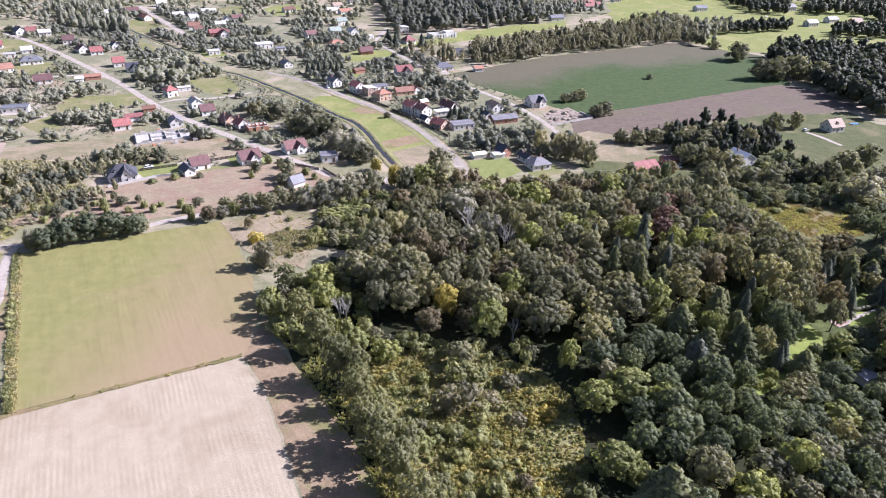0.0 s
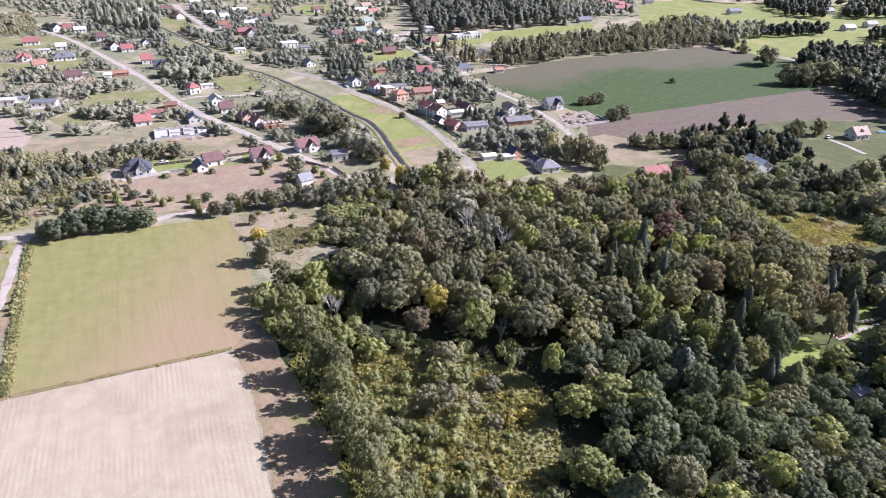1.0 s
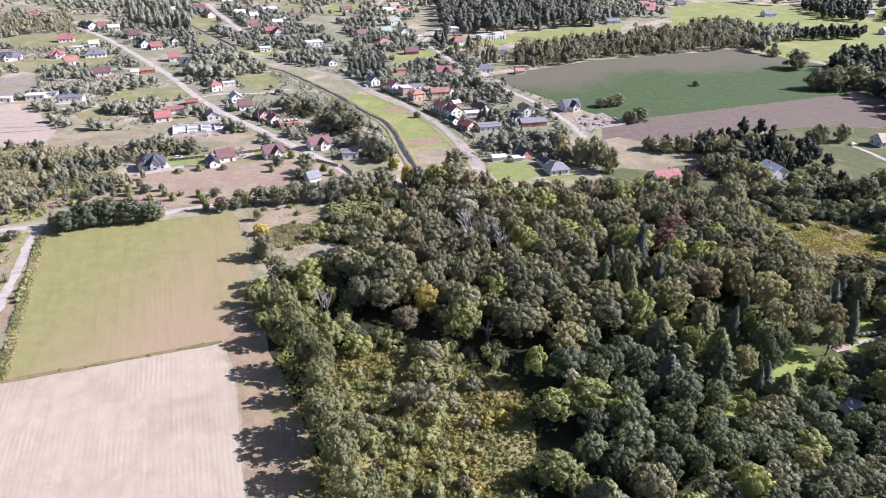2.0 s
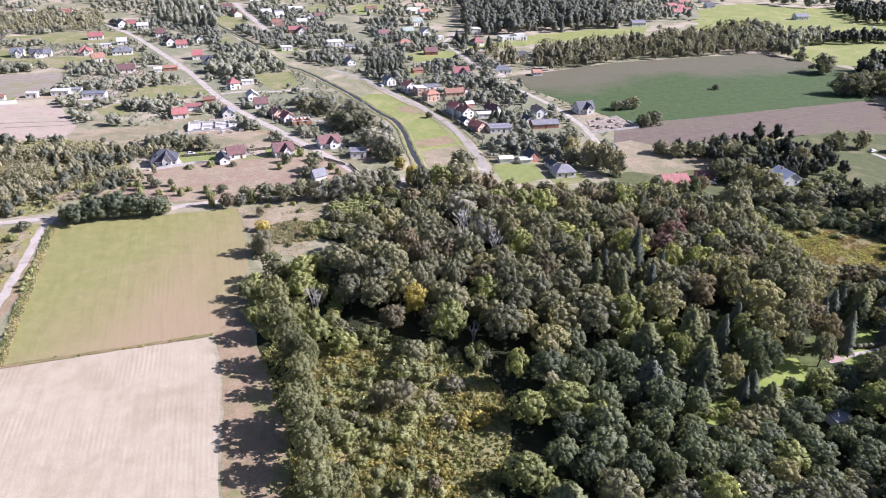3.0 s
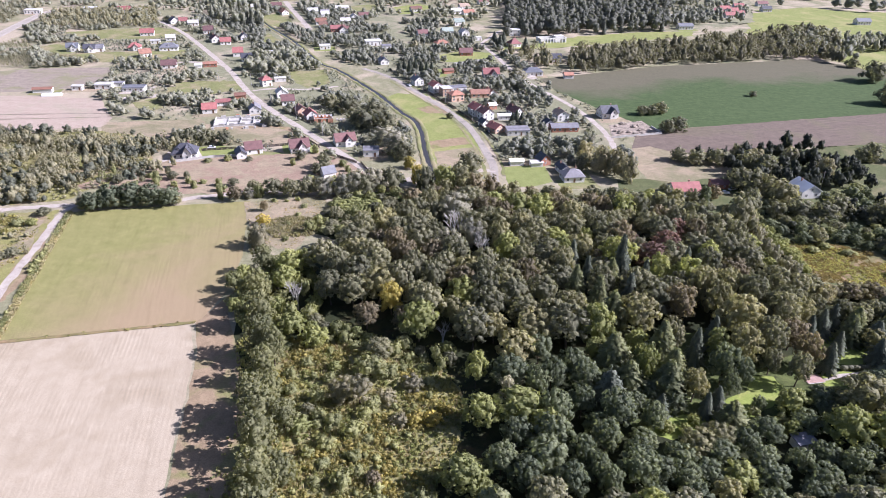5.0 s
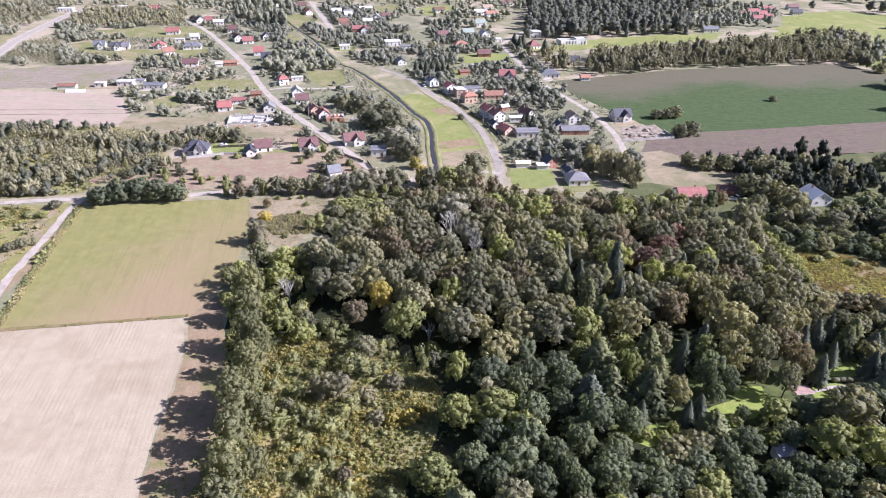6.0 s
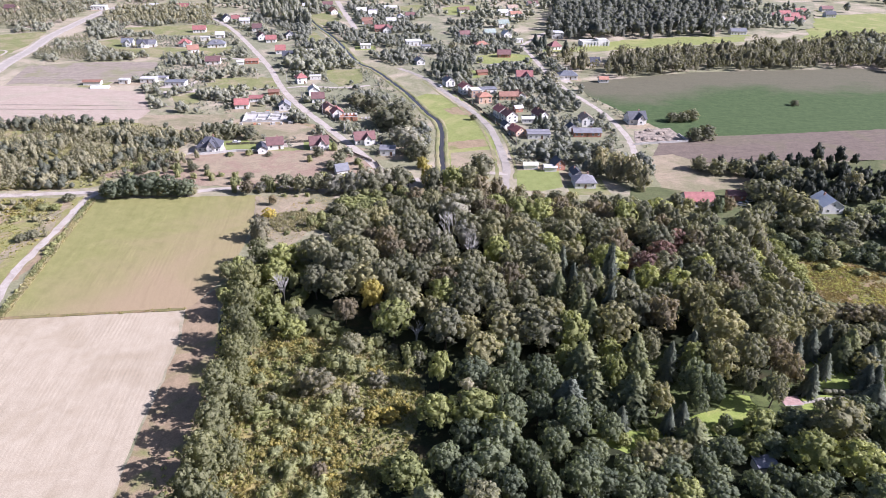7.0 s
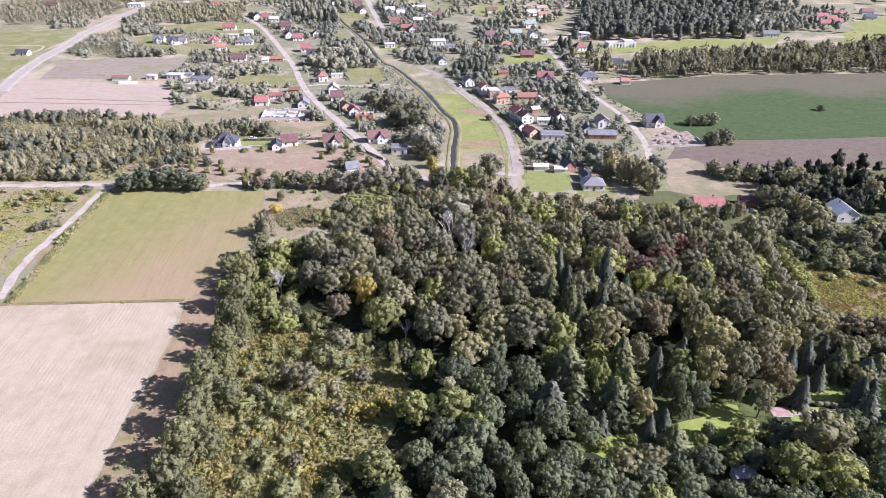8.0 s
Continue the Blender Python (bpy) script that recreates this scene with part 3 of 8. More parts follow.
WOOD_TOP_MID = [(-555, 632), (-456, 695), (-383, 601), (-475, 553)]
SHRUB_BELT = [(-417, 414), (-438, 437), (-397, 468), (-354, 484), (-328, 456), (-364, 419)]
SHRUB_BELT_B = [(-449, 459), (-466, 481), (-447, 503), (-422, 479)]
WEST_CONIFERS = [(-305, 434), (-330, 465), (-323, 489), (-294, 473), (-262, 434), (-298, 433)]
WOOD_STREAM = [(-221, 488), (-226, 524), (-202, 546), (-168, 521), (-154, 487), (-167, 474), (-171, 457), (-188, 457), (-205, 454)]
WOOD_TOP_EAST = [(105, 835), (212, 931), (198, 834), (112, 776)]
WOOD_ROW_EAST = [(294, 707), (373, 737), (394, 775), (313, 750)]
WOOD_EDGE_EAST = [(390, 688), (453, 702), (513, 722), (552, 782), (500, 782), (418, 736)]
WOOD_NORTH_EAST = [(356, 869), (423, 852), (480, 959), (407, 991)]
WOOD_BACK_EAST = [(449, 856), (512, 874), (520, 816), (572, 792), (722, 1017), (514, 981)]
WOOD_MID_EAST = [(206, 696), (284, 687), (316, 757), (241, 776)]
FAR_PASTURE = [(230, 699), (263, 619), (320, 617), (446, 619), (737, 991), (415, 993), (248, 963), (188, 769)]
FOREST_A = [(-40.9, 215.0), (-29.7, 213.1), (-20.8, 219.5), (-14.6, 231.8), (-6.9, 248.1), (8.6, 254.0), (24.2, 259.9), (38.3, 261.3), (58.3, 266.8), (75.1, 275.7), (86.3, 276.1), (102.0, 268.1), (112.3, 267.4), (124.2, 261.4), (135.7, 265.1), (112.5, 225.4), (76.9, 179.7), (37.7, 166.0), (25.4, 164.2), (-3.8, 164.8), (-22.0, 176.6)]
FOREST_B = [(126.9, 261.9), (149.3, 246.3), (170.8, 242.1), (193.2, 233.2), (108.8, 103.3), (33.4, 102.0), (40.2, 135.4), (35.4, 152.1), (37.7, 166.0), (76.9, 179.7)]
FOREST_B[3:6] = [(213.0, 232.6), (192.0, 108.8), (121.6, 66.6), (38.4, 64.0)]
CLEARING[6:8] = [(30.7, 66.6), (-7.7, 66.6)]

bm = bmesh.new()
faces_of(bm, [(x, y, 0) for y in (-2000, 0, 600, 1400, 4500) for x in (-3200, -500, 120, 500, 3200)],
         [(r * 5 + c, r * 5 + c + 1, r * 5 + c + 6, r * 5 + c + 5) for r in range(4) for c in range(4)])
tagged(part("ground", bm, GROUND), "rough green and straw-coloured grassland", "ground", kind="structure")

# one dark sheet below the wood, so that gaps between crowns read as shade
patch("forest_floor", FOREST_A[:15] + [(128.0, 249.6), (146.7, 239.4), (167.6, 235.5), (211.2, 226.6), (192.0, 108.8), (121.6, 66.6), (-2.6, 64.0), (-17.9, 107.5), (-28.2, 128.0), (-41.0, 151.0), (-51.2, 172.8)], FOREST_FLOOR, "leaf-strewn woodland floor with tree shade in its colour", "ground", 2.0)
patch("clearing_ground", CLEARING, WEEDS, "weedy ground of an overgrown clearing", "ground", 2.0)
OPEN.clear()
patch("field", GREEN_FIELD, GREEN_CROP, "young green crop field fading to bare soil", "field", 0.5)
patch("field", [(-58.4, 153.5), (-112.1, 127.5), (-192.0, 88.3), (-140.8, 0.0), (10.0, 24.0), (-15.0, 70.0), (-31.0, 102.0), (-37.0, 115.3), (-48.0, 138.6)], PALE_SOIL, "pale bare harrowed sandy field", "field", 0.4)
patch("field_margin", [(-57.6, 154.9), (-47.4, 138.9), (-36.4, 115.6), (-30.4, 102.3), (-14.4, 70.3), (12.0, 24.5), (24.0, 30.0), (2, 78), (-8, 100), (-20.0, 118.0), (-34.0, 141.0), (-51.5, 163.5), (-55.9, 175.5)], TAN_SOIL, "tan strip of bare soil beside the trees", "field", 0.6)
patch("field", BIG_FIELD, DEEP_CROP, "wide deep-green crop field", "field", 1.0)
patch("field", BROWN_FIELD, BROWN_SOIL, "brown ploughed field", "field", 1.0)
patch("field", [(136, 352), (164.8, 385.5), (221.1, 414.2), (268, 428), (270, 400), (215, 380), (176, 372)], PASTURE, "green strip along the ploughed field", "field", 2.0)
patch("field", MEADOW_STRIP, BRIGHT_GRASS, "yellow-green meadow strip beside the stream", "meadow", 0.8)
patch("field", MOWN_GREEN, BRIGHT_GRASS, "bright green mown patch of meadow", "meadow", 0.6)
patch("field", MOWN_TAN, DRY_GRASS, "straw-coloured mown end of the meadow", "meadow", 0.6)
patch("garden_plot", [(-38.4, 343.0), (-28.2, 335.4), (-10.2, 349.4), (-16.6, 359.7)], TAN_SOIL, "bare dug plot in the meadow", "field", 0.6)
patch("garden_plot", [(-58.9, 407.0), (-48.6, 398.1), (-35.8, 401.9), (-48.6, 417.3)], TAN_SOIL, "bare plot in the meadow strip", "field", 0.6)
patch("field", FAR_GREEN_A, BRIGHT_GRASS, "bright green meadow before the pine wood", "meadow", 2)
patch("field", FAR_GREEN_B, BRIGHT_GRASS, "far pale-green meadow", "meadow", 2)
patch("field", FAR_GREEN_C, BRIGHT_GRASS, "far bright meadow", "meadow", 2)
patch("field", FAR_GREEN_D, PASTURE, "far dark-green field", "field", 2)
patch("field", WEST_BROWN, ROSE_SOIL, "rose-brown ploughed field", "field", 1)
patch("field", WEST_PLOT, FALLOW, "brown fallow plots with planks", "field", 1)
patch("field", WEST_GREEN, MEADOW, "dry green meadow beside the main road", "meadow", 2)
patch("lawn", LAWN_SHED, LAWN, "green mown lawn behind the white shed", "lawn", 0.4)
patch("lawn", LAWN_SLATE, LAWN, "green garden lawn inside a white wall", "lawn", 0.3)
patch("meadow", RED_MEADOW, DRY_GRASS, "straw-coloured meadow behind the red-roofed house", "meadow", 1)
patch("far_meadow", FAR_PASTURE, BRIGHT_GRASS, "wide yellow-green far pasture", "meadow", 4)
OPEN.pop()
# the dark tone of these two pastures stands in for a cloud's shadow
patch("pasture", [(128, 262), (150, 232), (215, 222), (290, 300), (285, 395), (215, 420), (150, 385), (126, 345), (112, 300)], PASTURE, "green pasture round the eastern farm, darkened as under cloud", "meadow", 3)
OPEN.pop()
patch("pasture", [(70, 279), (114, 270), (130, 300), (126, 340), (96, 322), (84, 325), (70, 318)], PASTURE, "green grass round the red-roofed house, darkened as under cloud", "meadow", 2)
OPEN.pop()
# dark sheet: painted shade below the park trees
patch("park_grass", [(74, 152), (82, 176), (100, 196), (116, 180), (132, 196), (150, 206), (162, 190), (152, 180), (131, 164), (118, 152), (100, 138), (84, 134)], SHADE_GRASS, "grass under the park trees, coloured dark as shade", "grass", 2.5)
OPEN.pop()
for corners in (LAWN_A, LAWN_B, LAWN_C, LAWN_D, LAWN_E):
    patch("lawn", corners, PARK_LAWN, "bright green park lawn, coloured as if sunlit", "lawn", 2.2)
# meadows and plots among the houses
patch("village_grass", [(-150, 350), (-190, 395), (-240, 440), (-300, 500), (-360, 560), (-420, 610), (-400, 660), (-330, 700), (-290, 640), (-240, 585), (-180, 510), (-140, 470), (-100, 425), (-75, 385), (-62, 345), (-58, 318), (-80, 320), (-115, 345)], VILLAGE_GRASS, "dull green grass of gardens and orchards", "grass", 3)
OPEN.pop()
patch("village_grass", [(-130, 506), (-90, 470), (-40, 420), (-8, 378), (10, 330), (68, 345), (70, 380), (45, 440), (0, 510), (-60, 640), (-120, 760), (-260, 830), (-330, 780), (-290, 715), (-232, 640), (-160, 545)], VILLAGE_GRASS, "dull green grass of gardens and yards", "grass", 3)
OPEN.pop()
patch("village_grass", [(110, 1015), (113, 770), (148, 779), (208, 848), (233, 1074)], VILLAGE_GRASS, "dull green grass round the far farmhouses", "grass", 3)
OPEN.pop()
patch("meadow", [(-324, 690), (-316, 711), (-301, 724), (-270, 665), (-273, 640), (-303, 660)], MEADOW, "light green meadow between the road and the stream", "meadow", 2.0)
patch("meadow", [(-269, 608), (-227, 568), (-229, 554), (-254, 570)], MEADOW, "light green meadow beside the stream", "meadow", 2.0)
patch("meadow", [(-450, 548), (-418, 576), (-383, 600), (-337, 589), (-348, 551), (-383, 537), (-410, 521)], MEADOW, "dull green meadow among the gardens", "meadow", 2.0)
patch("meadow", [(-421, 483), (-413, 510), (-377, 473), (-336, 495), (-299, 515), (-279, 494), (-299, 471), (-330, 453), (-392, 460)], MEADOW, "dull green meadow among the gardens", "meadow", 2.0)
patch("meadow", [(-242, 414), (-224, 427), (-202, 435), (-186, 414), (-199, 399), (-215, 391)], MEADOW, "dull green mown meadow among the houses", "meadow", 2.0)
patch("meadow", [(-179, 471), (-156, 485), (-135, 448), (-145, 432), (-163, 443)], MEADOW, "dull green meadow among the gardens", "meadow", 2.0)
patch("meadow", [(-150, 299), (-138, 308), (-124, 299), (-122, 291), (-137, 287)], LAWN, "green garden lawn", "meadow", 2.0)
patch("meadow", [(-100, 497), (-86, 517), (-65, 515), (-60, 494), (-78, 487), (-91, 485)], LAWN, "green garden lawn", "meadow", 2.0)
patch("meadow", [(-86, 565), (-69, 590), (-42, 588), (-34, 558), (-59, 542), (-79, 544)], BRIGHT_GRASS, "light green mown meadow among the houses", "meadow", 2.0)
patch("meadow", [(-206, 808), (-185, 845), (-167, 831), (-157, 784), (-182, 762)], BRIGHT_GRASS, "light green mown meadow among the houses", "meadow", 2.0)
patch("meadow", [(-258, 799), (-235, 827), (-219, 785), (-240, 764)], MEADOW, "dull green meadow among the gardens", "meadow", 2.0)
patch("meadow", [(-237, 363), (-228, 379), (-211, 360), (-216, 346)], MEADOW, "dull green meadow among the gardens", "meadow", 2.0)
patch("meadow", [(-128, 303), (-93, 308), (-66, 302), (-74, 292), (-106, 290), (-121, 293)], MEADOW, "dull green meadow among the gardens", "meadow", 2.0)
patch("meadow", [(-171, 337), (-138, 349), (-118, 335), (-122, 316), (-151, 314)], DRY_GRASS, "straw-coloured fallow plot", "meadow", 2.0)
patch("meadow", [(-115, 290), (-79, 291), (-50, 289), (-68, 277), (-105, 275)], DRY_GRASS, "straw-coloured fallow plot", "meadow", 2.0)
patch("meadow", [(-225, 323), (-189, 338), (-174, 346), (-164, 332), (-167, 320), (-195, 309), (-214, 304)], DRY_GRASS, "straw-brown fallow strip below the houses", "meadow", 2.0)
patch("meadow", [(-148, 335), (-138, 344), (-119, 347), (-111, 339), (-128, 319), (-140, 320)], TAN_SOIL, "bare tan plot beside the building site", "meadow", 2.0)
patch("meadow", [(-143, 279), (-118, 286), (-80, 280), (-71, 272), (-86, 262), (-116, 258), (-142, 263)], RUSTY_GRASS, "dry rusty grass below the houses", "meadow", 2.0)
patch("meadow", [(-253, 371), (-233, 386), (-230, 379), (-248, 363)], GRAVEL, "pale bare strip among the gardens", "meadow", 2.0)
patch("meadow", [(-240, 401), (-223, 418), (-196, 417), (-195, 402), (-221, 383)], MEADOW, "dull green mown meadow among the houses", "meadow", 2.0)
patch("meadow", [(-142, 156), (-143, 171), (-150, 187), (-157, 198), (-151, 196), (-141, 183), (-130, 162), (-126, 149), (-127, 143)], TAN_SOIL, "bare sandy verge beside the lane", "meadow", 2.0)
patch("weed_meadow", WEED_MEADOW, ROUGH_MEADOW, "rusty rough meadow between thickets", "meadow", 1.5)
SCRUBBY = len(OPEN)
# dark sheet: shade behind the wood, painted as ground colour
patch("thicket_floor", [(-52, 226), (-24, 216), (-10, 245), (22, 270), (60, 276), (98, 284), (96, 296), (46, 293), (10, 288), (-14, 280), (-52, 266)], SHADE_GRASS, "grass behind the wood, coloured dark as shade", "ground", 2)
patch("wood_floor", WOOD_WEST, HEATH, "yellow-green grass below young birches", "ground", 3)
patch("rough_verge", [(-128, 143), (-136, 158), (-143, 174), (-152, 196), (-161, 214), (-182, 204), (-215, 190), (-200, 150), (-160, 120)], HEATH, "weedy yellow-green waste ground beside the track", "ground", 2)
patch("sandy_verge", [(-126.4, 137.9), (-139.8, 152.9), (-146.6, 167.4), (-147.6, 178.3), (-146.1, 182.5), (-152.5, 191.9), (-159.5, 203.4), (-165.9, 200.5), (-153.9, 186.2), (-153.5, 175.5), (-147.4, 160.6), (-138.8, 147.1)], DRY_GRASS, "bare trodden sand beside the track", "ground", 2.0)
patch("dry_plot", TAN_PLOT, RUSTY_GRASS, "dry straw-coloured building plot with scrub", "ground", 2)
patch("dry_plot", TAN_PLOT_B, DRY_GRASS, "bare straw-coloured plot beside the road", "ground", 2)
patch("scrub_ground", SCRUB_NORTH, DRY_GRASS, "dry reedy grassland corner", "ground", 2)
del OPEN[SCRUBBY:]

for name, line, width, material, label in (
        ("road", ROAD_WEST, 4.4, GRAVEL, "pale sandy village road"),
        ("road", ROAD_EAST, 4.1, ASPHALT, "grey asphalt village road"),
        ("road", HIGHWAY, 11.0, GRAVEL, "wide pale main road"),
        ("lane", LANE, 3.6, GRAVEL, "white gravel lane beside the crop field"),
        ("lane", LANE_NORTH, 3.5, GRAVEL, "white gravel lane"),
        ("track", TRACK, 3.2, GRAVEL, "pale sandy farm track"),
        ("track", TRACK_ROAD, 3.8, GRAVEL, "pale sandy road behind the hedge"),
        ("road", FAR_ROAD, 6.0, GRAVEL, "far pale road between houses"),
        ("lane", LANE_WEST, 4.0, GRAVEL, "pale village lane"),
        ("lane", LANE_MID, 3.0, GRAVEL, "pale garden lane"),
        ("drive", DRIVE_E, 3.0, GRAVEL, "pale gravel drive of the white house"),
        ("path", PATH_PARK, 1.2, GRAVEL, "pale park path")):
    LINES.append((line, width * 2.2 if name == "road" else width * 2.6 if name == "lane" else width * 1.6))
    ribbon(name, line, width, material, label, "road", 0.5 if name == "track" else 0.35)
for shift in (-0.9, 0.9):
    ribbon("verge", [(x + shift * 4.6, y + shift * 3.3) for x, y in ROAD_EAST[1:10]], 1.6, MEADOW, "grass verge of the village road", "verge", 0.5)
ribbon("field_bank", [(-57.9, 154.9), (-84.5, 141.6), (-111.6, 128.0), (-140.8, 113.3)], 1.5, ROUGH_MEADOW, "narrow weedy bank between two fields", "bank", 0.3, [(-0.5, 0), (-0.2, 0.22), (0.15, 0.3), (0.5, 0)])
ribbon("carriageway", HIGHWAY, 5.5, PALE_ROAD, "grey worn carriageway of the main road", "road", 0.1)
for k in (0.35, 0.62):
    ribbon("furrow", [(-352 + 46 * k, 268 + 62 * k), (-290 + 40 * k, 296 + 52 * k), (-232 + 30 * k, 322 + 40 * k)], 1.2, FALLOW, "brown open furrow across the ploughed field", "furrow", 0.4)
ribbon("yard_edge", [(-464.6, 387.6), (-446.1, 399.2), (-461.4, 425.1), (-493.6, 409.0)], 2.0, GRAVEL, "pale gravel border of a fenced yard", "drive", 0.3)
LINES.append((STREAM, 10.0))
ribbon("stream", STREAM, 2.5, WATER, "dark still water of a narrow stream", "water", 0.4)
for s in (-1, 1):
    line = smooth(STREAM, 6)
    edge = []
    for i, p in enumerate(line):
        way = (line[min(i + 1, len(line) - 1)] - line[max(i - 1, 0)]).normalized()
        edge.append((p.x + way.y * 2.4 * s, p.y - way.x * 2.4 * s))
    ribbon("stream_bank", edge, 2.3, MEADOW, "grassy bank of the stream", "bank", 0.5, [(-0.5, 0), (-0.2, 0.2), (0.2, 0.22), (0.5, 0)] if s > 0 else [(-0.5, 0), (-0.2, 0.22), (0.2, 0.2), (0.5, 0)])


# ---- houses ----
def ring_mesh(w, h, d, bar_w):
    bm = bmesh.new()
    for x0, x1, z0, z1 in ((-w / 2, w / 2, 0, bar_w), (-w / 2, w / 2, h - bar_w, h), (-w / 2, -w / 2 + bar_w, bar_w, h - bar_w), (w / 2 - bar_w, w / 2, bar_w, h - bar_w), (-bar_w / 2, bar_w / 2, bar_w, h - bar_w)):
        block(bm, x0, x1, -d, 0.02, z0, z1)
    return bm


def as_mesh(name, bm, material):
    data = bpy.data.meshes.new(name)
    bmesh.ops.recalc_face_normals(bm, faces=bm.faces)
    bm.to_mesh(data)
    bm.free()
    data.materials.append(material)
    return data


def pane_mesh(w, h):
    bm = bmesh.new()
    block(bm, -w / 2 + 0.05, w / 2 - 0.05, -0.03, 0.0, 0.05, h - 0.05)
    return as_mesh("pane", bm, GLASS)


WINDOW_MESH = as_mesh("window", ring_mesh(1.25, 1.35, 0.06, 0.09), FRAME)
PANE_MESH = pane_mesh(1.25, 1.35)
SMALL_MESH = as_mesh("window", ring_mesh(0.8, 1.1, 0.06, 0.08), FRAME)
SMALL_PANE = pane_mesh(0.8, 1.1)
_bm = bmesh.new()
block(_bm, -0.5, 0.5, -0.06, 0.02, 0, 2.05)
block(_bm, -0.4, 0.4, -0.09, -0.06, 0.15, 0.95)
block(_bm, -0.4, 0.4, -0.09, -0.06, 1.1, 1.9)
DOOR_MESH = as_mesh("door", _bm, DOOR)


def window(thing, x, y, z, turn, small=False):
    w = part("window", SMALL_MESH if small else WINDOW_MESH, None, thing, at=pose(x, y, z, 0, 0, turn))
    part("pane", SMALL_PANE if small else PANE_MESH, None, w)


def gable_roof(bm, x0, x1, half, eave, rise, over=0.45, thick=0.18):
    """Two thick slopes whose ridge runs along x."""
    drop = over * rise / half
    for s in (1, -1):
        a, b = (0, eave + rise), (s * (half + over), eave - drop)
        up = thick * math.hypot(rise, half) / half
        pts = [(x, y, z + k) for x in (x0 - over, x1 + over) for y, z in (a, b) for k in (0.02, up)]
        faces_of(bm, pts, [(0, 1, 3, 2), (4, 6, 7, 5), (0, 4, 5, 1), (2, 3, 7, 6), (1, 5, 7, 3), (0, 2, 6, 4)])


def gable_body(bm, x0, x1, half, eave, rise):
    pts = [(x, y, z) for x in (x0, x1) for y, z in ((-half, 0), (half, 0), (half, eave), (0, eave + rise), (-half, eave))]
    faces_of(bm, pts, [(0, 4, 3, 2, 1), (5, 6, 7, 8, 9), (0, 1, 6, 5), (1, 2, 7, 6), (2, 3, 8, 7), (3, 4, 9, 8), (4, 0, 5, 9)])


TONE = {"white": "white-rendered", "salmon": "salmon-rendered", "ochre": "ochre-rendered", "brick": "red-brick"}
COVER = {"red": "bright red tiled", "maroon": "maroon tiled", "terracotta": "terracotta tiled", "brown": "brown tiled", "slate": "dark slate", "bluegrey": "blue-grey",
         "lightgrey": "light grey", "sand": "sand-coloured", "sage": "grey-green", "cream": "cream-coloured", "silver": "bright metal", "pinkgrey": "pinkish"}
SHAPE = {"gable": "gabled", "hip": "hipped", "flat": "flat"}


YARDS = random.Random(21)
YARD_LEVELS = []


def yard(x, y, az, length, depth):
    """The plot round a house: mown or dry grass, or gravel."""
    m = pose(x, y, 0, 0, 0, az + YARDS.uniform(-4, 4))
    w0, w1 = length / 2 + YARDS.uniform(2, 6), length / 2 + YARDS.uniform(2, 6)
    d0, d1 = depth / 2 + YARDS.uniform(3, 9), depth / 2 + YARDS.uniform(3, 9)
    corners = [tuple((m @ Vector(c))[:2]) for c in ((-w0, -d0, 0), (w1, -d0, 0), (w1, d1, 0), (-w0, d1, 0))]
    material, label = YARDS.choice([(DRY_GRASS, "dry straw-coloured garden plot"), (MEADOW, "grassy green house garden"), (LAWN, "mown green garden lawn plot"), (GRAVEL, "pale gravelled house yard plot"), (DRY_GRASS, "dry straw-coloured garden plot")])
    YARDS.randrange(4)
    taken = {k for a, b, k in YARD_LEVELS if (a - x) ** 2 + (b - y) ** 2 < 1600}
    level = min(k for k in range(40) if k not in taken)
    YARD_LEVELS.append((x, y, level))
    patch("garden", corners, material, label, "garden", 0.5, z=0.003 + 0.0017 * level)
    OPEN.pop()


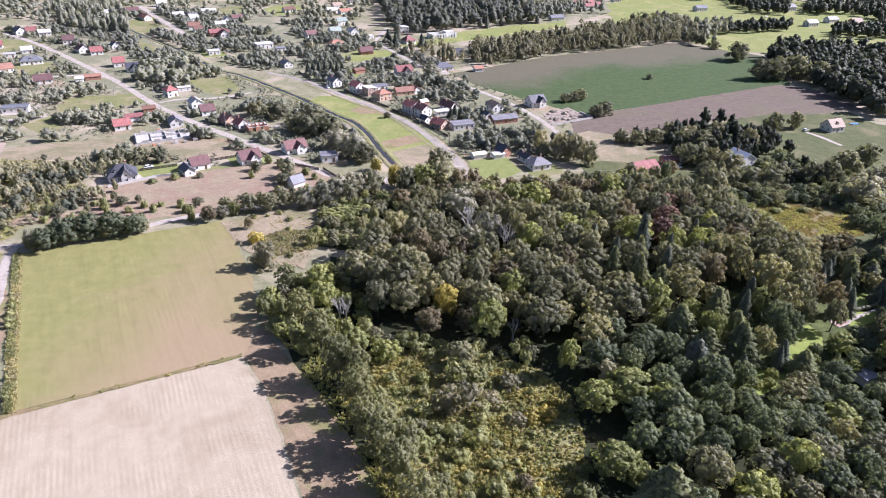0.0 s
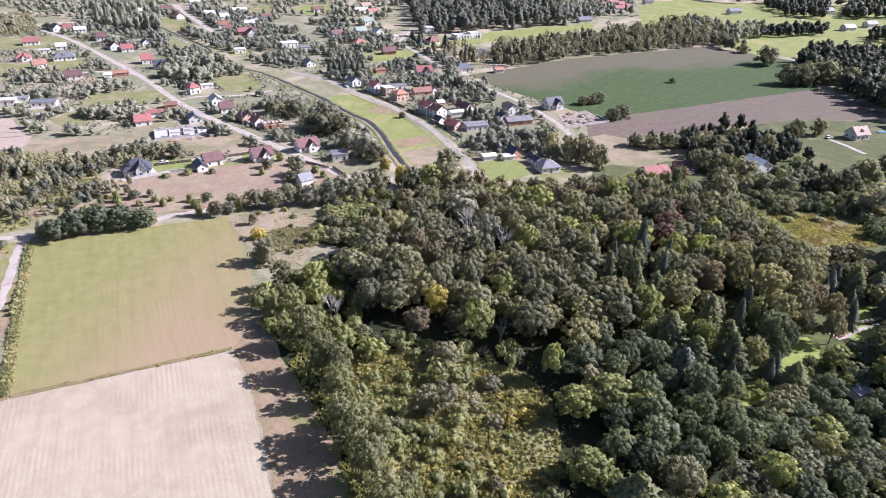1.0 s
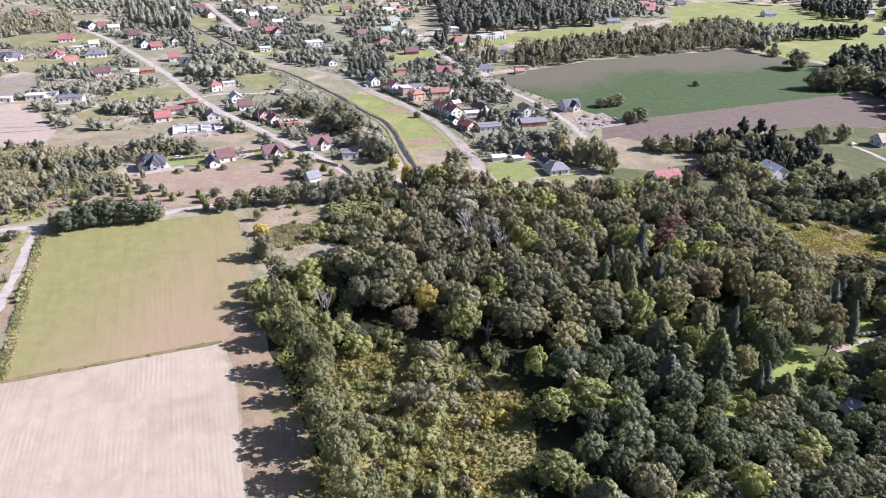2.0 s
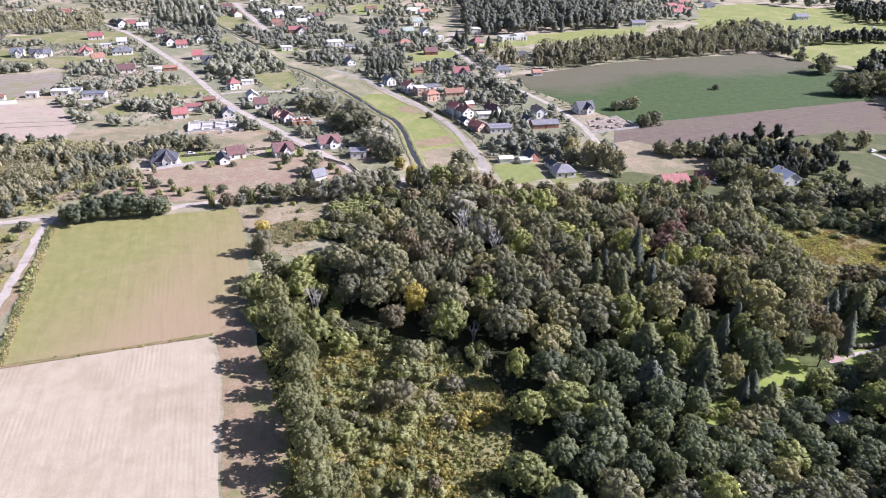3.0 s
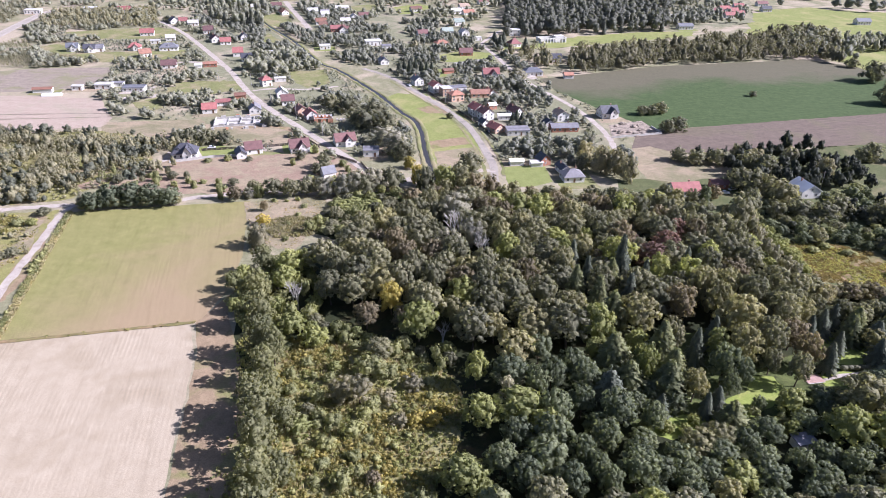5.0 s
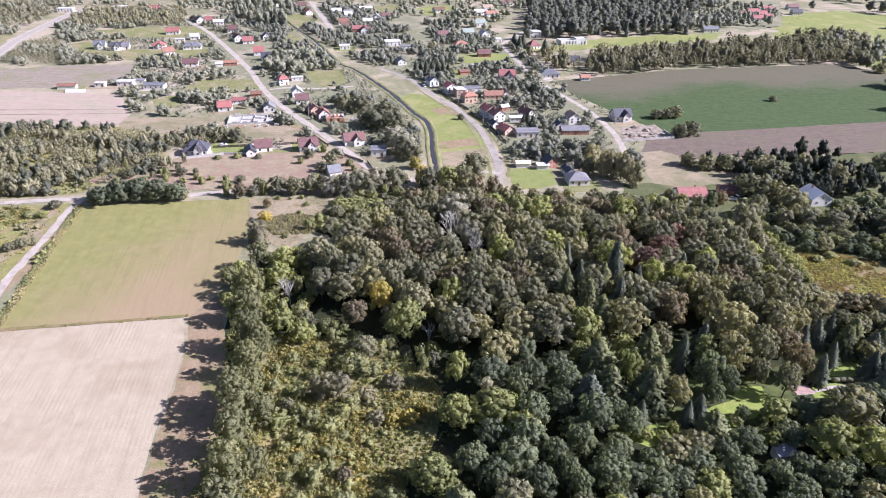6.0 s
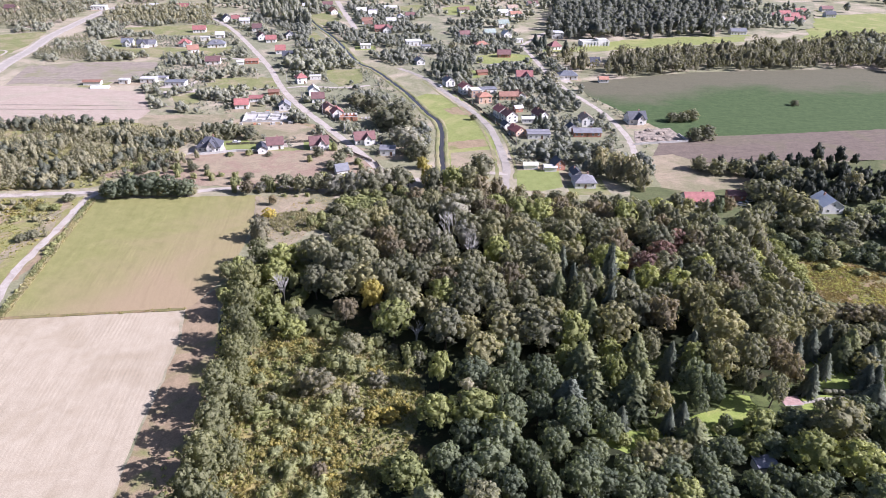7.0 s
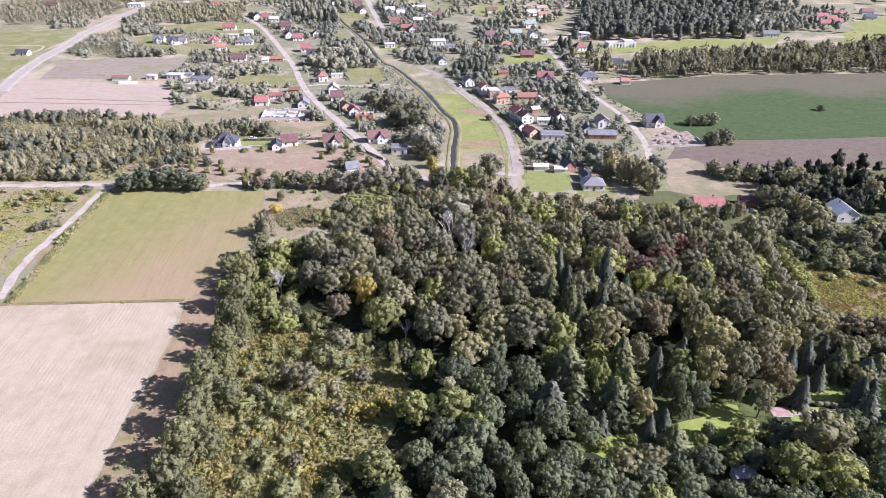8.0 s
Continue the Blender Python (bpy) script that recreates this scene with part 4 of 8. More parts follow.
def house(x, y, az, length, depth, eave, rise, style, wall, roof, dormers=0, cross=0, chimneys=None):
    low = eave < 2.75 or length < 6.5
    thing = new("shed" if low else "house")
    thing.matrix_basis = pose(x, y, 0, 0, 0, az)
    tagged(thing, f"{TONE[wall]} {'outbuilding' if low else 'house'} with a {COVER[roof]} {SHAPE[style]} roof", "shed" if low else "house", "houses of the village", "thing")
    SPOTS.append((x, y, max(length, depth) * 0.55))
    SPOTS.append((x + 2.5, y - 7.0, max(length, depth) * 0.5))
    if y > 200 and length > 6:
        yard(x, y, az, length, depth)
    h, d = length / 2, depth / 2
    bm = bmesh.new()
    if style == "gable":
        gable_body(bm, -h, h, d, eave, rise)
    else:
        block(bm, -h, h, -d, d, 0, eave)
    if cross:
        gx = h * 0.25
        pts = [(gx + u, v, z) for v in (-d - 1.6, 0) for u, z in ((-2.1, 0), (2.1, 0), (2.1, eave), (0, eave + rise * 0.85), (-2.1, eave))]
        faces_of(bm, pts, [(0, 1, 2, 3, 4), (5, 9, 8, 7, 6), (0, 5, 6, 1), (1, 6, 7, 2), (2, 7, 8, 3), (3, 8, 9, 4), (4, 9, 5, 0)])
    part("wall", bm, WALL[wall], thing)
    bm = bmesh.new()
    if style == "gable":
        gable_roof(bm, -h, h, d, eave, rise)
    elif style == "hip":
        o, r = 0.5, max(0.4, h - d * 0.9)
        top, low_z = eave + rise, eave - 0.1
        faces_of(bm, [(-h - o, -d - o, low_z), (h + o, -d - o, low_z), (h + o, d + o, low_z), (-h - o, d + o, low_z), (-r, 0, top), (r, 0, top),
                      (-h - o, -d - o, low_z - 0.2), (h + o, -d - o, low_z - 0.2), (h + o, d + o, low_z - 0.2), (-h - o, d + o, low_z - 0.2)],
                 [(0, 1, 5, 4), (1, 2, 5), (2, 3, 4, 5), (3, 0, 4), (0, 6, 7, 1), (1, 7, 8, 2), (2, 8, 9, 3), (3, 9, 6, 0), (6, 9, 8, 7)])
    else:
        o = 0.3
        faces_of(bm, [(sx * (h + o), sy * (d + o), eave + 0.01 + k + (rise if sy > 0 else 0.12)) for k in (-0.16, 0.1) for sy in (-1, 1) for sx in (-1, 1)],
                 [(0, 2, 3, 1), (4, 5, 7, 6), (0, 1, 5, 4), (2, 6, 7, 3), (0, 4, 6, 2), (1, 3, 7, 5)])
        block(bm, -h, h, d - 0.25, d + 0.02, eave, eave + rise)
    if cross:
        gx, top = h * 0.25, eave + rise * 0.85
        for s in (1, -1):
            pts = [(gx + u, v, z + k) for v in (-d - 2.0, -0.1) for u, z in ((0, top), (s * 2.55, eave - 0.35)) for k in (0.03, 0.24)]
            faces_of(bm, pts, [(0, 1, 3, 2), (4, 6, 7, 5), (0, 4, 5, 1), (2, 3, 7, 6), (1, 5, 7, 3), (0, 2, 6, 4)])
    roof_part = part("roof", bm, ROOF[roof], thing)
    for i in range(chimneys if chimneys is not None else (0 if low or style == "flat" else 1)):
        bm = bmesh.new()
        cx, cy = h * (0.35 - 0.7 * i), d * 0.22
        top = eave + rise + 0.7
        block(bm, cx - 0.3, cx + 0.3, cy - 0.3, cy + 0.3, eave + rise * 0.5, top)
        block(bm, cx - 0.38, cx + 0.38, cy - 0.38, cy + 0.38, top, top + 0.12)
        part("chimney", bm, CHIMNEY, roof_part)
    for i in range(dormers):
        cx = h * (0.45 - 0.9 * i / max(1, dormers - 1)) if dormers > 1 else 0
        bm = bmesh.new()
        y0, z0 = -d * 0.75, eave + rise * 0.25
        gz = z0 + 1.2
        pts = [(cx + u, v, z) for v in (y0, -d * 0.1) for u, z in ((-0.8, z0 - 0.4), (0.8, z0 - 0.4), (0.8, gz), (0, gz + 0.6), (-0.8, gz))]
        faces_of(bm, pts, [(0, 1, 2, 3, 4), (5, 9, 8, 7, 6), (0, 5, 6, 1), (1, 6, 7, 2), (2, 7, 8, 3), (3, 8, 9, 4), (4, 9, 5, 0)])
        part("dormer", bm, ROOF[roof], thing)
        window(thing, cx, y0 - 0.005, z0, 0, True)
    # windows on every side, a door towards the road
    for s, turn in ((-1, 0), (1, 180)):
        n = max(1, int(length / 3.0))
        for i in range(n):
            u = (-h + length * (i + 0.5) / n)
            if s < 0 and cross and abs(u - h * 0.25) < 2.6:
                continue
            if s < 0 and i == n // 2 and not low:
                part("door", DOOR_MESH, None, thing, at=pose(u, s * d, 0.1, 0, 0, turn))
                continue
            for z in ((1.0,) if eave < 4 else (0.9, eave - 1.9)):
                if eave > 2.4:
                    window(thing, u, s * d, z, turn, low)
    for s, turn in ((-1, 270), (1, 90)):
        n = max(1, int(depth / 3.4))
        for i in range(n):
            v = -d + depth * (i + 0.5) / n
            for z in ((1.0,) if eave < 4 else (0.9, eave - 1.9)):
                if eave > 2.4:
                    window(thing, s * h, v, z, turn, low)
        if style == "gable" and rise > 2.2:
            window(thing, s * h, 0, eave + 0.1, turn, True)
    if cross:
        window(thing, h * 0.25, -d - 1.6, 1.0, 0)
        window(thing, h * 0.25, -d - 1.6, eave, 0, True)
    return thing


house(-147.6, 287.0, 25, 12, 9.5, 3.2, 4.2, 'hip', 'white', 'slate', dormers=2, cross=1)
house(-120.4, 294.8, 127, 8, 5, 2.6, 1.8, 'gable', 'white', 'slate')
house(-117.4, 302.7, 35, 8.5, 7, 3, 3, 'gable', 'white', 'maroon', chimneys=1)
house(-95.6, 311.9, 35, 10, 8, 3.2, 3.4, 'gable', 'white', 'maroon', cross=1)
house(-76.5, 328.7, 35, 11, 8, 3.2, 3.2, 'gable', 'white', 'maroon', cross=1)
house(-56.8, 316.8, 20, 8, 6, 3.4, 0.5, 'flat', 'white', 'bluegrey')
house(-66.8, 283.1, 45, 6, 5, 2.4, 2.6, 'gable', 'white', 'bluegrey')
house(-178.7, 360.2, 30, 8.5, 7.5, 3, 2.8, 'gable', 'white', 'red')
house(-178.6, 376.4, 30, 9, 5, 2.6, 1.4, 'gable', 'white', 'red')
house(-151.6, 367.7, 120, 8, 7, 3, 2.6, 'gable', 'white', 'bluegrey')
house(-177.2, 394.8, 30, 7, 5, 2.3, 1.2, 'gable', 'brick', 'brown')
house(-176.4, 429.4, 45, 7, 7, 4.6, 2.4, 'hip', 'white', 'red')
house(-152.6, 406.0, 125, 8, 7, 3.5, 2.6, 'gable', 'white', 'lightgrey')
house(-140.8, 391.1, 30, 8, 7.5, 3.2, 3, 'gable', 'white', 'maroon')
house(-123.5, 373.5, 135, 8, 6.5, 3.2, 2.4, 'gable', 'salmon', 'maroon')
house(-113.9, 367.1, 130, 7.5, 7, 3, 2.8, 'gable', 'white', 'red')
house(-172.2, 442.7, 30, 8, 3.5, 2.6, 0.3, 'flat', 'white', 'lightgrey')
house(-291.3, 379.4, 20, 7, 4, 2.8, 0.3, 'flat', 'white', 'lightgrey')
house(-277.6, 388.8, 20, 11, 6, 3, 0.4, 'flat', 'white', 'lightgrey')
house(-272.1, 395.5, 20, 8, 5, 2.6, 0.3, 'flat', 'white', 'bluegrey')
house(-308.7, 367.6, 25, 12, 4.5, 2.4, 1.0, 'gable', 'white', 'brown')
house(-272.3, 455.5, 30, 11, 8, 2.8, 3, 'gable', 'white', 'maroon')
house(-310.3, 510.8, 30, 15, 9, 3, 3.2, 'hip', 'white', 'bluegrey', dormers=1)
house(-333.4, 547.1, 30, 8, 6, 3, 2.5, 'gable', 'white', 'lightgrey')
house(-337.9, 502.6, 30, 10, 8, 3, 3.2, 'hip', 'white', 'red', cross=1)
house(-368.3, 562.0, 30, 12, 8, 3, 3, 'gable', 'white', 'red')
house(-382.9, 482.5, 30, 9, 8, 3.6, 3, 'gable', 'white', 'bluegrey', cross=1)
house(-367.3, 484.0, 30, 9, 8, 3.2, 3, 'gable', 'white', 'slate', cross=1)
house(-443.9, 393.5, 20, 10, 6, 2.8, 2, 'gable', 'white', 'slate')
house(-633.6, 578.7, 20, 13, 9, 4, 3, 'gable', 'salmon', 'maroon')
house(-383.3, 626.3, 135, 12, 9, 3, 3.5, 'gable', 'white', 'slate')
house(-373.9, 628.5, 30, 8, 7, 3, 3, 'gable', 'white', 'red')
house(-358.5, 622.4, 30, 10, 7, 3, 2.2, 'gable', 'white', 'lightgrey')
house(-321.2, 589.9, 30, 9, 8, 3.4, 3.4, 'gable', 'white', 'maroon')
house(-293.0, 555.0, 135, 9, 8, 3.2, 3.2, 'gable', 'white', 'maroon')
house(-278.4, 548.5, 30, 9, 7, 3, 3, 'gable', 'white', 'red')
house(-273.9, 573.1, 127, 8, 7, 3, 3, 'gable', 'white', 'slate')
house(-244.0, 509.7, 30, 8, 8, 3.6, 3.4, 'gable', 'white', 'red')
house(-227.6, 495.1, 30, 9, 7.5, 3.2, 3, 'gable', 'white', 'slate', cross=1)
house(-221.8, 518.7, 30, 11, 5, 2.8, 0.4, 'flat', 'white', 'lightgrey')
house(-351.5, 739.5, 30, 11, 7, 3, 2.6, 'gable', 'white', 'lightgrey')
house(-308.0, 721.6, 135, 11, 8, 3, 3, 'gable', 'white', 'brown')
house(-334.7, 757.8, 30, 12, 8, 3, 3, 'gable', 'white', 'maroon')
house(-276.6, 732.1, 30, 11, 8, 3.2, 3, 'gable', 'white', 'lightgrey')
house(-259.6, 727.0, 30, 9, 8, 3.2, 3, 'gable', 'white', 'bluegrey')
house(-240.7, 672.9, 30, 11, 8, 3.2, 2.8, 'gable', 'white', 'brown')
house(-208.8, 640.1, 30, 14, 8, 3.2, 2.8, 'gable', 'brick', 'red')
house(-187.1, 558.3, 30, 9, 6, 3.2, 0.5, 'flat', 'white', 'lightgrey')
house(-219.3, 686.6, 30, 10, 7, 3, 2.4, 'gable', 'white', 'lightgrey')
house(-474.1, 669.2, 25, 13, 8, 3.4, 3, 'gable', 'white', 'red')
house(-515.7, 665.2, 25, 14, 8, 3.4, 0.5, 'flat', 'white', 'lightgrey')
house(-557.5, 627.6, 25, 16, 9, 4, 0.5, 'flat', 'white', 'lightgrey')
house(-74.9, 464.7, 131, 8, 7, 4, 2.6, 'gable', 'white', 'bluegrey')
house(-57.2, 449.7, 131, 8, 7.5, 5, 2.4, 'gable', 'white', 'red')
house(-48.4, 443.9, 126, 8, 7, 5, 0.5, 'flat', 'salmon', 'lightgrey')
house(-38.8, 433.3, 36, 9, 8, 4.6, 2.0, 'hip', 'salmon', 'terracotta')
house(-42.8, 456.7, 36, 11, 6, 3, 0.5, 'flat', 'white', 'bluegrey')
house(-25.1, 447.0, 24, 13, 7, 2.8, 2.2, 'gable', 'salmon', 'terracotta')
house(-18.9, 451.6, 126, 9, 6, 2.8, 2.2, 'gable', 'white', 'terracotta')
house(-18.4, 405.1, 131, 9, 8, 4.8, 2.6, 'gable', 'white', 'red')
house(-11.4, 397.8, 131, 8, 7.5, 4.8, 2.6, 'gable', 'white', 'maroon')
house(-9.8, 383.8, 134, 5, 4.5, 2.6, 1.8, 'gable', 'white', 'slate')
house(-1.1, 375.8, 140, 8.5, 7, 2.8, 2.4, 'gable', 'salmon', 'red')
house(12.0, 374.6, 22, 13, 7, 3, 0.7, 'flat', 'white', 'bluegrey')
house(0.5, 400.6, 22, 9, 5, 2.6, 0.4, 'flat', 'white', 'lightgrey')
house(-11.8, 420.7, 36, 5, 5, 2.8, 1.2, 'gable', 'brick', 'lightgrey')
house(4.5, 411.8, 135, 10, 6, 3, 2.8, 'gable', 'white', 'maroon')
house(33.5, 409.5, 118, 8.5, 7.5, 4.4, 2.4, 'gable', 'white', 'sand')
house(37.1, 389.3, 22, 16, 8, 2.8, 1.6, 'gable', 'brick', 'bluegrey')
house(27.6, 393.8, 120, 5, 5, 2.8, 1.8, 'gable', 'white', 'slate')
house(19.0, 325.5, 22, 7, 4.5, 2.3, 0.8, 'gable', 'white', 'cream')
house(29.1, 326.2, 22, 6, 4.5, 2.3, 0.6, 'gable', 'white', 'lightgrey')
house(32.1, 330.0, 126, 6, 6, 3, 2.8, 'gable', 'brick', 'slate')
house(48.3, 313.0, 22, 10, 9, 3, 2.6, 'hip', 'white', 'bluegrey')
house(42.9, 321.7, 118, 8, 4.5, 2.8, 1.6, 'gable', 'white', 'slate')
house(-28.6, 504.7, 22, 12, 9, 3.2, 3.4, 'gable', 'white', 'red', cross=1)
house(1.3, 520.5, 22, 14, 9, 3.2, 2.8, 'hip', 'white', 'bluegrey')
house(-4.2, 515.4, 22, 8, 5, 2.6, 0.3, 'flat', 'white', 'lightgrey')
house(-63.8, 574.4, 22, 11, 8, 2.8, 3, 'gable', 'brick', 'maroon')
house(-93.4, 605.3, 36, 12, 8, 3, 2.4, 'hip', 'white', 'terracotta')
house(-122.2, 643.1, 36, 10, 8, 3.2, 3, 'gable', 'white', 'maroon')
house(-103.3, 714.4, 36, 11, 9, 4, 3.2, 'gable', 'white', 'sage')
house(-102.4, 661.9, 36, 11, 8, 3.4, 3, 'gable', 'white', 'sage')
house(-85.2, 662.0, 126, 9, 8, 3.2, 3, 'gable', 'white', 'lightgrey')
house(-29.9, 624.2, 36, 10, 9, 3.2, 4, 'hip', 'white', 'red')
house(-38.5, 677.9, 22, 11, 9, 5.5, 0.5, 'flat', 'white', 'lightgrey')
house(12.5, 573.3, 22, 10, 8, 3.4, 3, 'gable', 'white', 'slate')
house(28.6, 519.7, 22, 7, 5, 2.6, 1.6, 'gable', 'white', 'terracotta')
house(-153.1, 588.2, 30, 14, 9, 4, 0.5, 'flat', 'white', 'lightgrey')
house(-136.5, 576.8, 30, 8, 6, 3, 0.4, 'flat', 'white', 'bluegrey')
house(-200.5, 634.5, 120, 9, 8, 3.4, 3.2, 'gable', 'white', 'maroon', cross=1)
house(-322.1, 807.5, 30, 11, 8, 4, 3, 'gable', 'white', 'lightgrey')
house(-256.0, 767.3, 30, 15, 7, 3.4, 1.6, 'gable', 'white', 'lightgrey')
house(-219.6, 713.0, 120, 9, 7, 3.2, 2.6, 'gable', 'white', 'lightgrey')
house(-231.5, 656.5, 30, 8, 7, 3, 2.6, 'gable', 'white', 'brown')
house(-244.4, 467.8, 30, 10, 5, 2.6, 1.2, 'gable', 'brick', 'terracotta')
house(-250.8, 461.5, 30, 5, 4, 2.4, 1.0, 'gable', 'white', 'lightgrey')
house(-362.7, 488.8, 30, 8, 7, 3, 2.6, 'gable', 'white', 'bluegrey')
house(-338.0, 531.0, 30, 8, 5, 2.8, 0.4, 'flat', 'white', 'lightgrey')
house(-119.7, 520.0, 126, 9, 7, 3, 2.4, 'gable', 'white', 'bluegrey')
house(-213.4, 727.7, 30, 12, 7, 3, 2.4, 'gable', 'white', 'maroon')
house(-62.4, 505.9, 36, 8, 5, 2.4, 1.2, 'gable', 'brick', 'brown')
house(-67.4, 641.0, 36, 7, 5, 3, 0.3, 'flat', 'white', 'lightgrey')
house(-108.5, 785.4, 36, 13, 8, 3.2, 2.6, 'gable', 'white', 'terracotta')
house(-124.5, 790.0, 36, 11, 8, 3.2, 2.8, 'gable', 'white', 'lightgrey')
house(-123.1, 827.5, 36, 12, 8, 3.4, 2.8, 'gable', 'white', 'sand')
house(-108.7, 871.4, 36, 13, 8, 3.4, 2.8, 'gable', 'white', 'maroon')
house(-172.0, 788.3, 36, 13, 8, 3.2, 2.8, 'gable', 'white', 'brown')
house(61.2, 425.9, 28, 11, 9, 3.4, 3.6, 'gable', 'white', 'slate', cross=1)
house(128.5, 774.6, 22, 16, 8, 3.4, 2.6, 'gable', 'white', 'bluegrey')
house(110.7, 843.4, 22, 10, 7, 3.4, 2.6, 'gable', 'white', 'lightgrey')
house(121.2, 849.6, 22, 9, 6, 3, 0.4, 'flat', 'white', 'lightgrey')
house(173.7, 900.4, 22, 13, 8, 3.4, 3, 'gable', 'white', 'red')
house(183.7, 923.3, 22, 13, 8, 3.4, 3, 'gable', 'white', 'red')
house(191.5, 909.7, 22, 13, 8, 3.4, 3, 'gable', 'white', 'red')
house(184.5, 872.7, 22, 13, 8, 3.4, 3, 'gable', 'white', 'red')
house(203.4, 952.0, 22, 13, 8, 3.4, 3, 'gable', 'white', 'red')
house(195.4, 886.5, 22, 13, 8, 3.4, 3, 'gable', 'white', 'red')
house(236.6, 988.7, 22, 14, 8, 3.4, 3, 'gable', 'white', 'maroon')
house(234.3, 941.0, 22, 12, 8, 3.4, 3, 'gable', 'white', 'slate')
house(100.4, 310.5, 22, 13, 9, 3, 2.6, 'gable', 'white', 'red')
house(117.2, 323.0, 15, 8, 5, 2.6, 1.6, 'gable', 'brick', 'maroon')
house(155.4, 325.8, 113, 11, 9.5, 3.6, 3.0, 'gable', 'white', 'silver')
house(235.1, 385.8, 20, 10, 8.5, 3.4, 3.6, 'gable', 'white', 'sand', dormers=1)
house(415.7, 776.3, 20, 14, 9, 4, 3, 'gable', 'white', 'lightgrey')
house(454.1, 805.6, 20, 14, 9, 4, 3, 'gable', 'white', 'bluegrey')
house(473.6, 789.8, 20, 15, 9, 4, 4, 'gable', 'brick', 'sand')
house(446.6, 899.4, 20, 18, 11, 4.5, 3.5, 'gable', 'white', 'bluegrey')
house(324.8, 874.4, 20, 16, 9, 4, 3, 'gable', 'white', 'bluegrey')
house(120.0, 147.8, 25, 5, 3.5, 2.4, 0.3, 'flat', 'white', 'bluegrey')
house(75.1, 242.6, 125, 9, 8, 6, 4, 'gable', 'ochre', 'sand')
house(-313.8, 483.1, 45, 9, 8, 3.2, 3, 'gable', 'white', 'terracotta')
house(-253.5, 388.6, 20, 14, 7, 3, 0.4, 'flat', 'white', 'bluegrey')
house(-303.1, 714.0, 135, 10, 8, 3.2, 2.8, 'gable', 'white', 'terracotta')
house(-255.1, 715.7, 36, 9, 8, 3.4, 3, 'gable', 'white', 'lightgrey')


# ---- walls, fences, building sites, cars, poles ----
def wall_run(name, points, height, thick, material, label, category="wall", coping=True):
    """A garden wall with a coping, along a line of corners."""
    thing = new(name)
    thing.matrix_basis = pose(points[0][0], points[0][1], 0)
    tagged(thing, label, category, kind="thing")
    ox, oy = points[0]
    for (xa, ya), (xb, yb) in zip(points, points[1:]):
        way = Vector((xb - xa, yb - ya, 0)).normalized()
        side = Vector((-way.y, way.x, 0)) * thick / 2
        for piece, grow, z0, z1 in ((("wall_panel", 1, 0, height),) + ((("coping", 1.4, height, height + 0.08),) if coping else ())):
            bm = bmesh.new()
            s = side * grow
            pts = [(xa - ox + k * s.x, ya - oy + k * s.y, z) for z in (z0, z1) for k in (-1, 1)] + [(xb - ox + k * s.x, yb - oy + k * s.y, z) for z in (z0, z1) for k in (-1, 1)]
            faces_of(bm, pts, [(0, 1, 3, 2), (4, 6, 7, 5), (0, 4, 5, 1), (2, 3, 7, 6), (0, 2, 6, 4), (1, 5, 7, 3)])
            part(piece, bm, material, thing)
    return thing


_bm = bmesh.new()
block(_bm, -0.06, 0.06, -0.06, 0.06, 0, 1.5)
block(_bm, -0.09, 0.09, -0.09, 0.09, 1.5, 1.56)
POST_MESH = as_mesh("post", _bm, TIMBER)
_bm = bmesh.new()
block(_bm, 0, 0.48, -0.012, 0.012, 0.12, 1.4)
SLAT_MESH = as_mesh("slat", _bm, DARK_FENCE)
_bm = bmesh.new()
block(_bm, 0, 2.36, 0.013, 0.05, 0, 0.1)
RAIL_MESH = as_mesh("rail", _bm, TIMBER)


def fence(a, b, label):
    thing = new("fence")
    length = math.hypot(b[0] - a[0], b[1] - a[1])
    thing.matrix_basis = pose(a[0], a[1], 0, 0, 0, math.degrees(math.atan2(b[1] - a[1], b[0] - a[0])))
    tagged(thing, label, "fence", "garden fences", "thing")
    n = max(1, round(length / 2.5))
    for i in range(n + 1):
        part("post", POST_MESH, None, thing, at=pose(i * 2.5, 0, 0))
        if i < n:
            for z in (0.35, 1.05):
                part("rail", RAIL_MESH, None, thing, at=pose(i * 2.5 + 0.07, 0, z))
            for k in range(4):
                part("slat", SLAT_MESH, None, thing, at=pose(i * 2.5 + 0.12 + k * 0.58, 0, 0.03 * (k % 2)))


for a, b in (((-123.5, 305.9), (-102.4, 319.4)), ((-82.3, 313.1), (-58.5, 302.2)), ((-87.0, 318.7), (-115.2, 343.0)), ((-138.8, 379.4), (-109.7, 356.6)), ((-77.4, 331.5), (-92.2, 345.6)), ((-57.6, 303.4), (-48.6, 291.8)),
             ((3.8, 357.1), (-12.8, 384.0)), ((-12.8, 384.0), (-30.7, 407.0)), ((-33.3, 412.2), (-66.6, 450.6)), ((17.9, 335.4), (38.4, 343.0)), ((-144.3, 296.2), (-128.0, 304.6))):
    fence(a, b, "dark wooden slat fence along a village road")
wall_run("garden_wall", [(-149.8, 275.8), (-141.4, 282.2), (-133.0, 289.2), (-120.6, 294.0), (-124.8, 302.7)], 1.3, 0.25, CONCRETE, "pale rendered wall round a garden lawn")
wall_run("garden_wall", [(-63.7, 531.6), (-51.2, 545.3), (-38.5, 559.5)], 2.2, 0.3, CONCRETE, "long white wall behind a meadow")
wall_run("garden_wall", [(65.3, 382.2), (79.4, 391.0), (93.6, 399.7), (87.7, 410.9)], 1.0, 0.3, CONCRETE, "low pale concrete wall round a rubble yard")

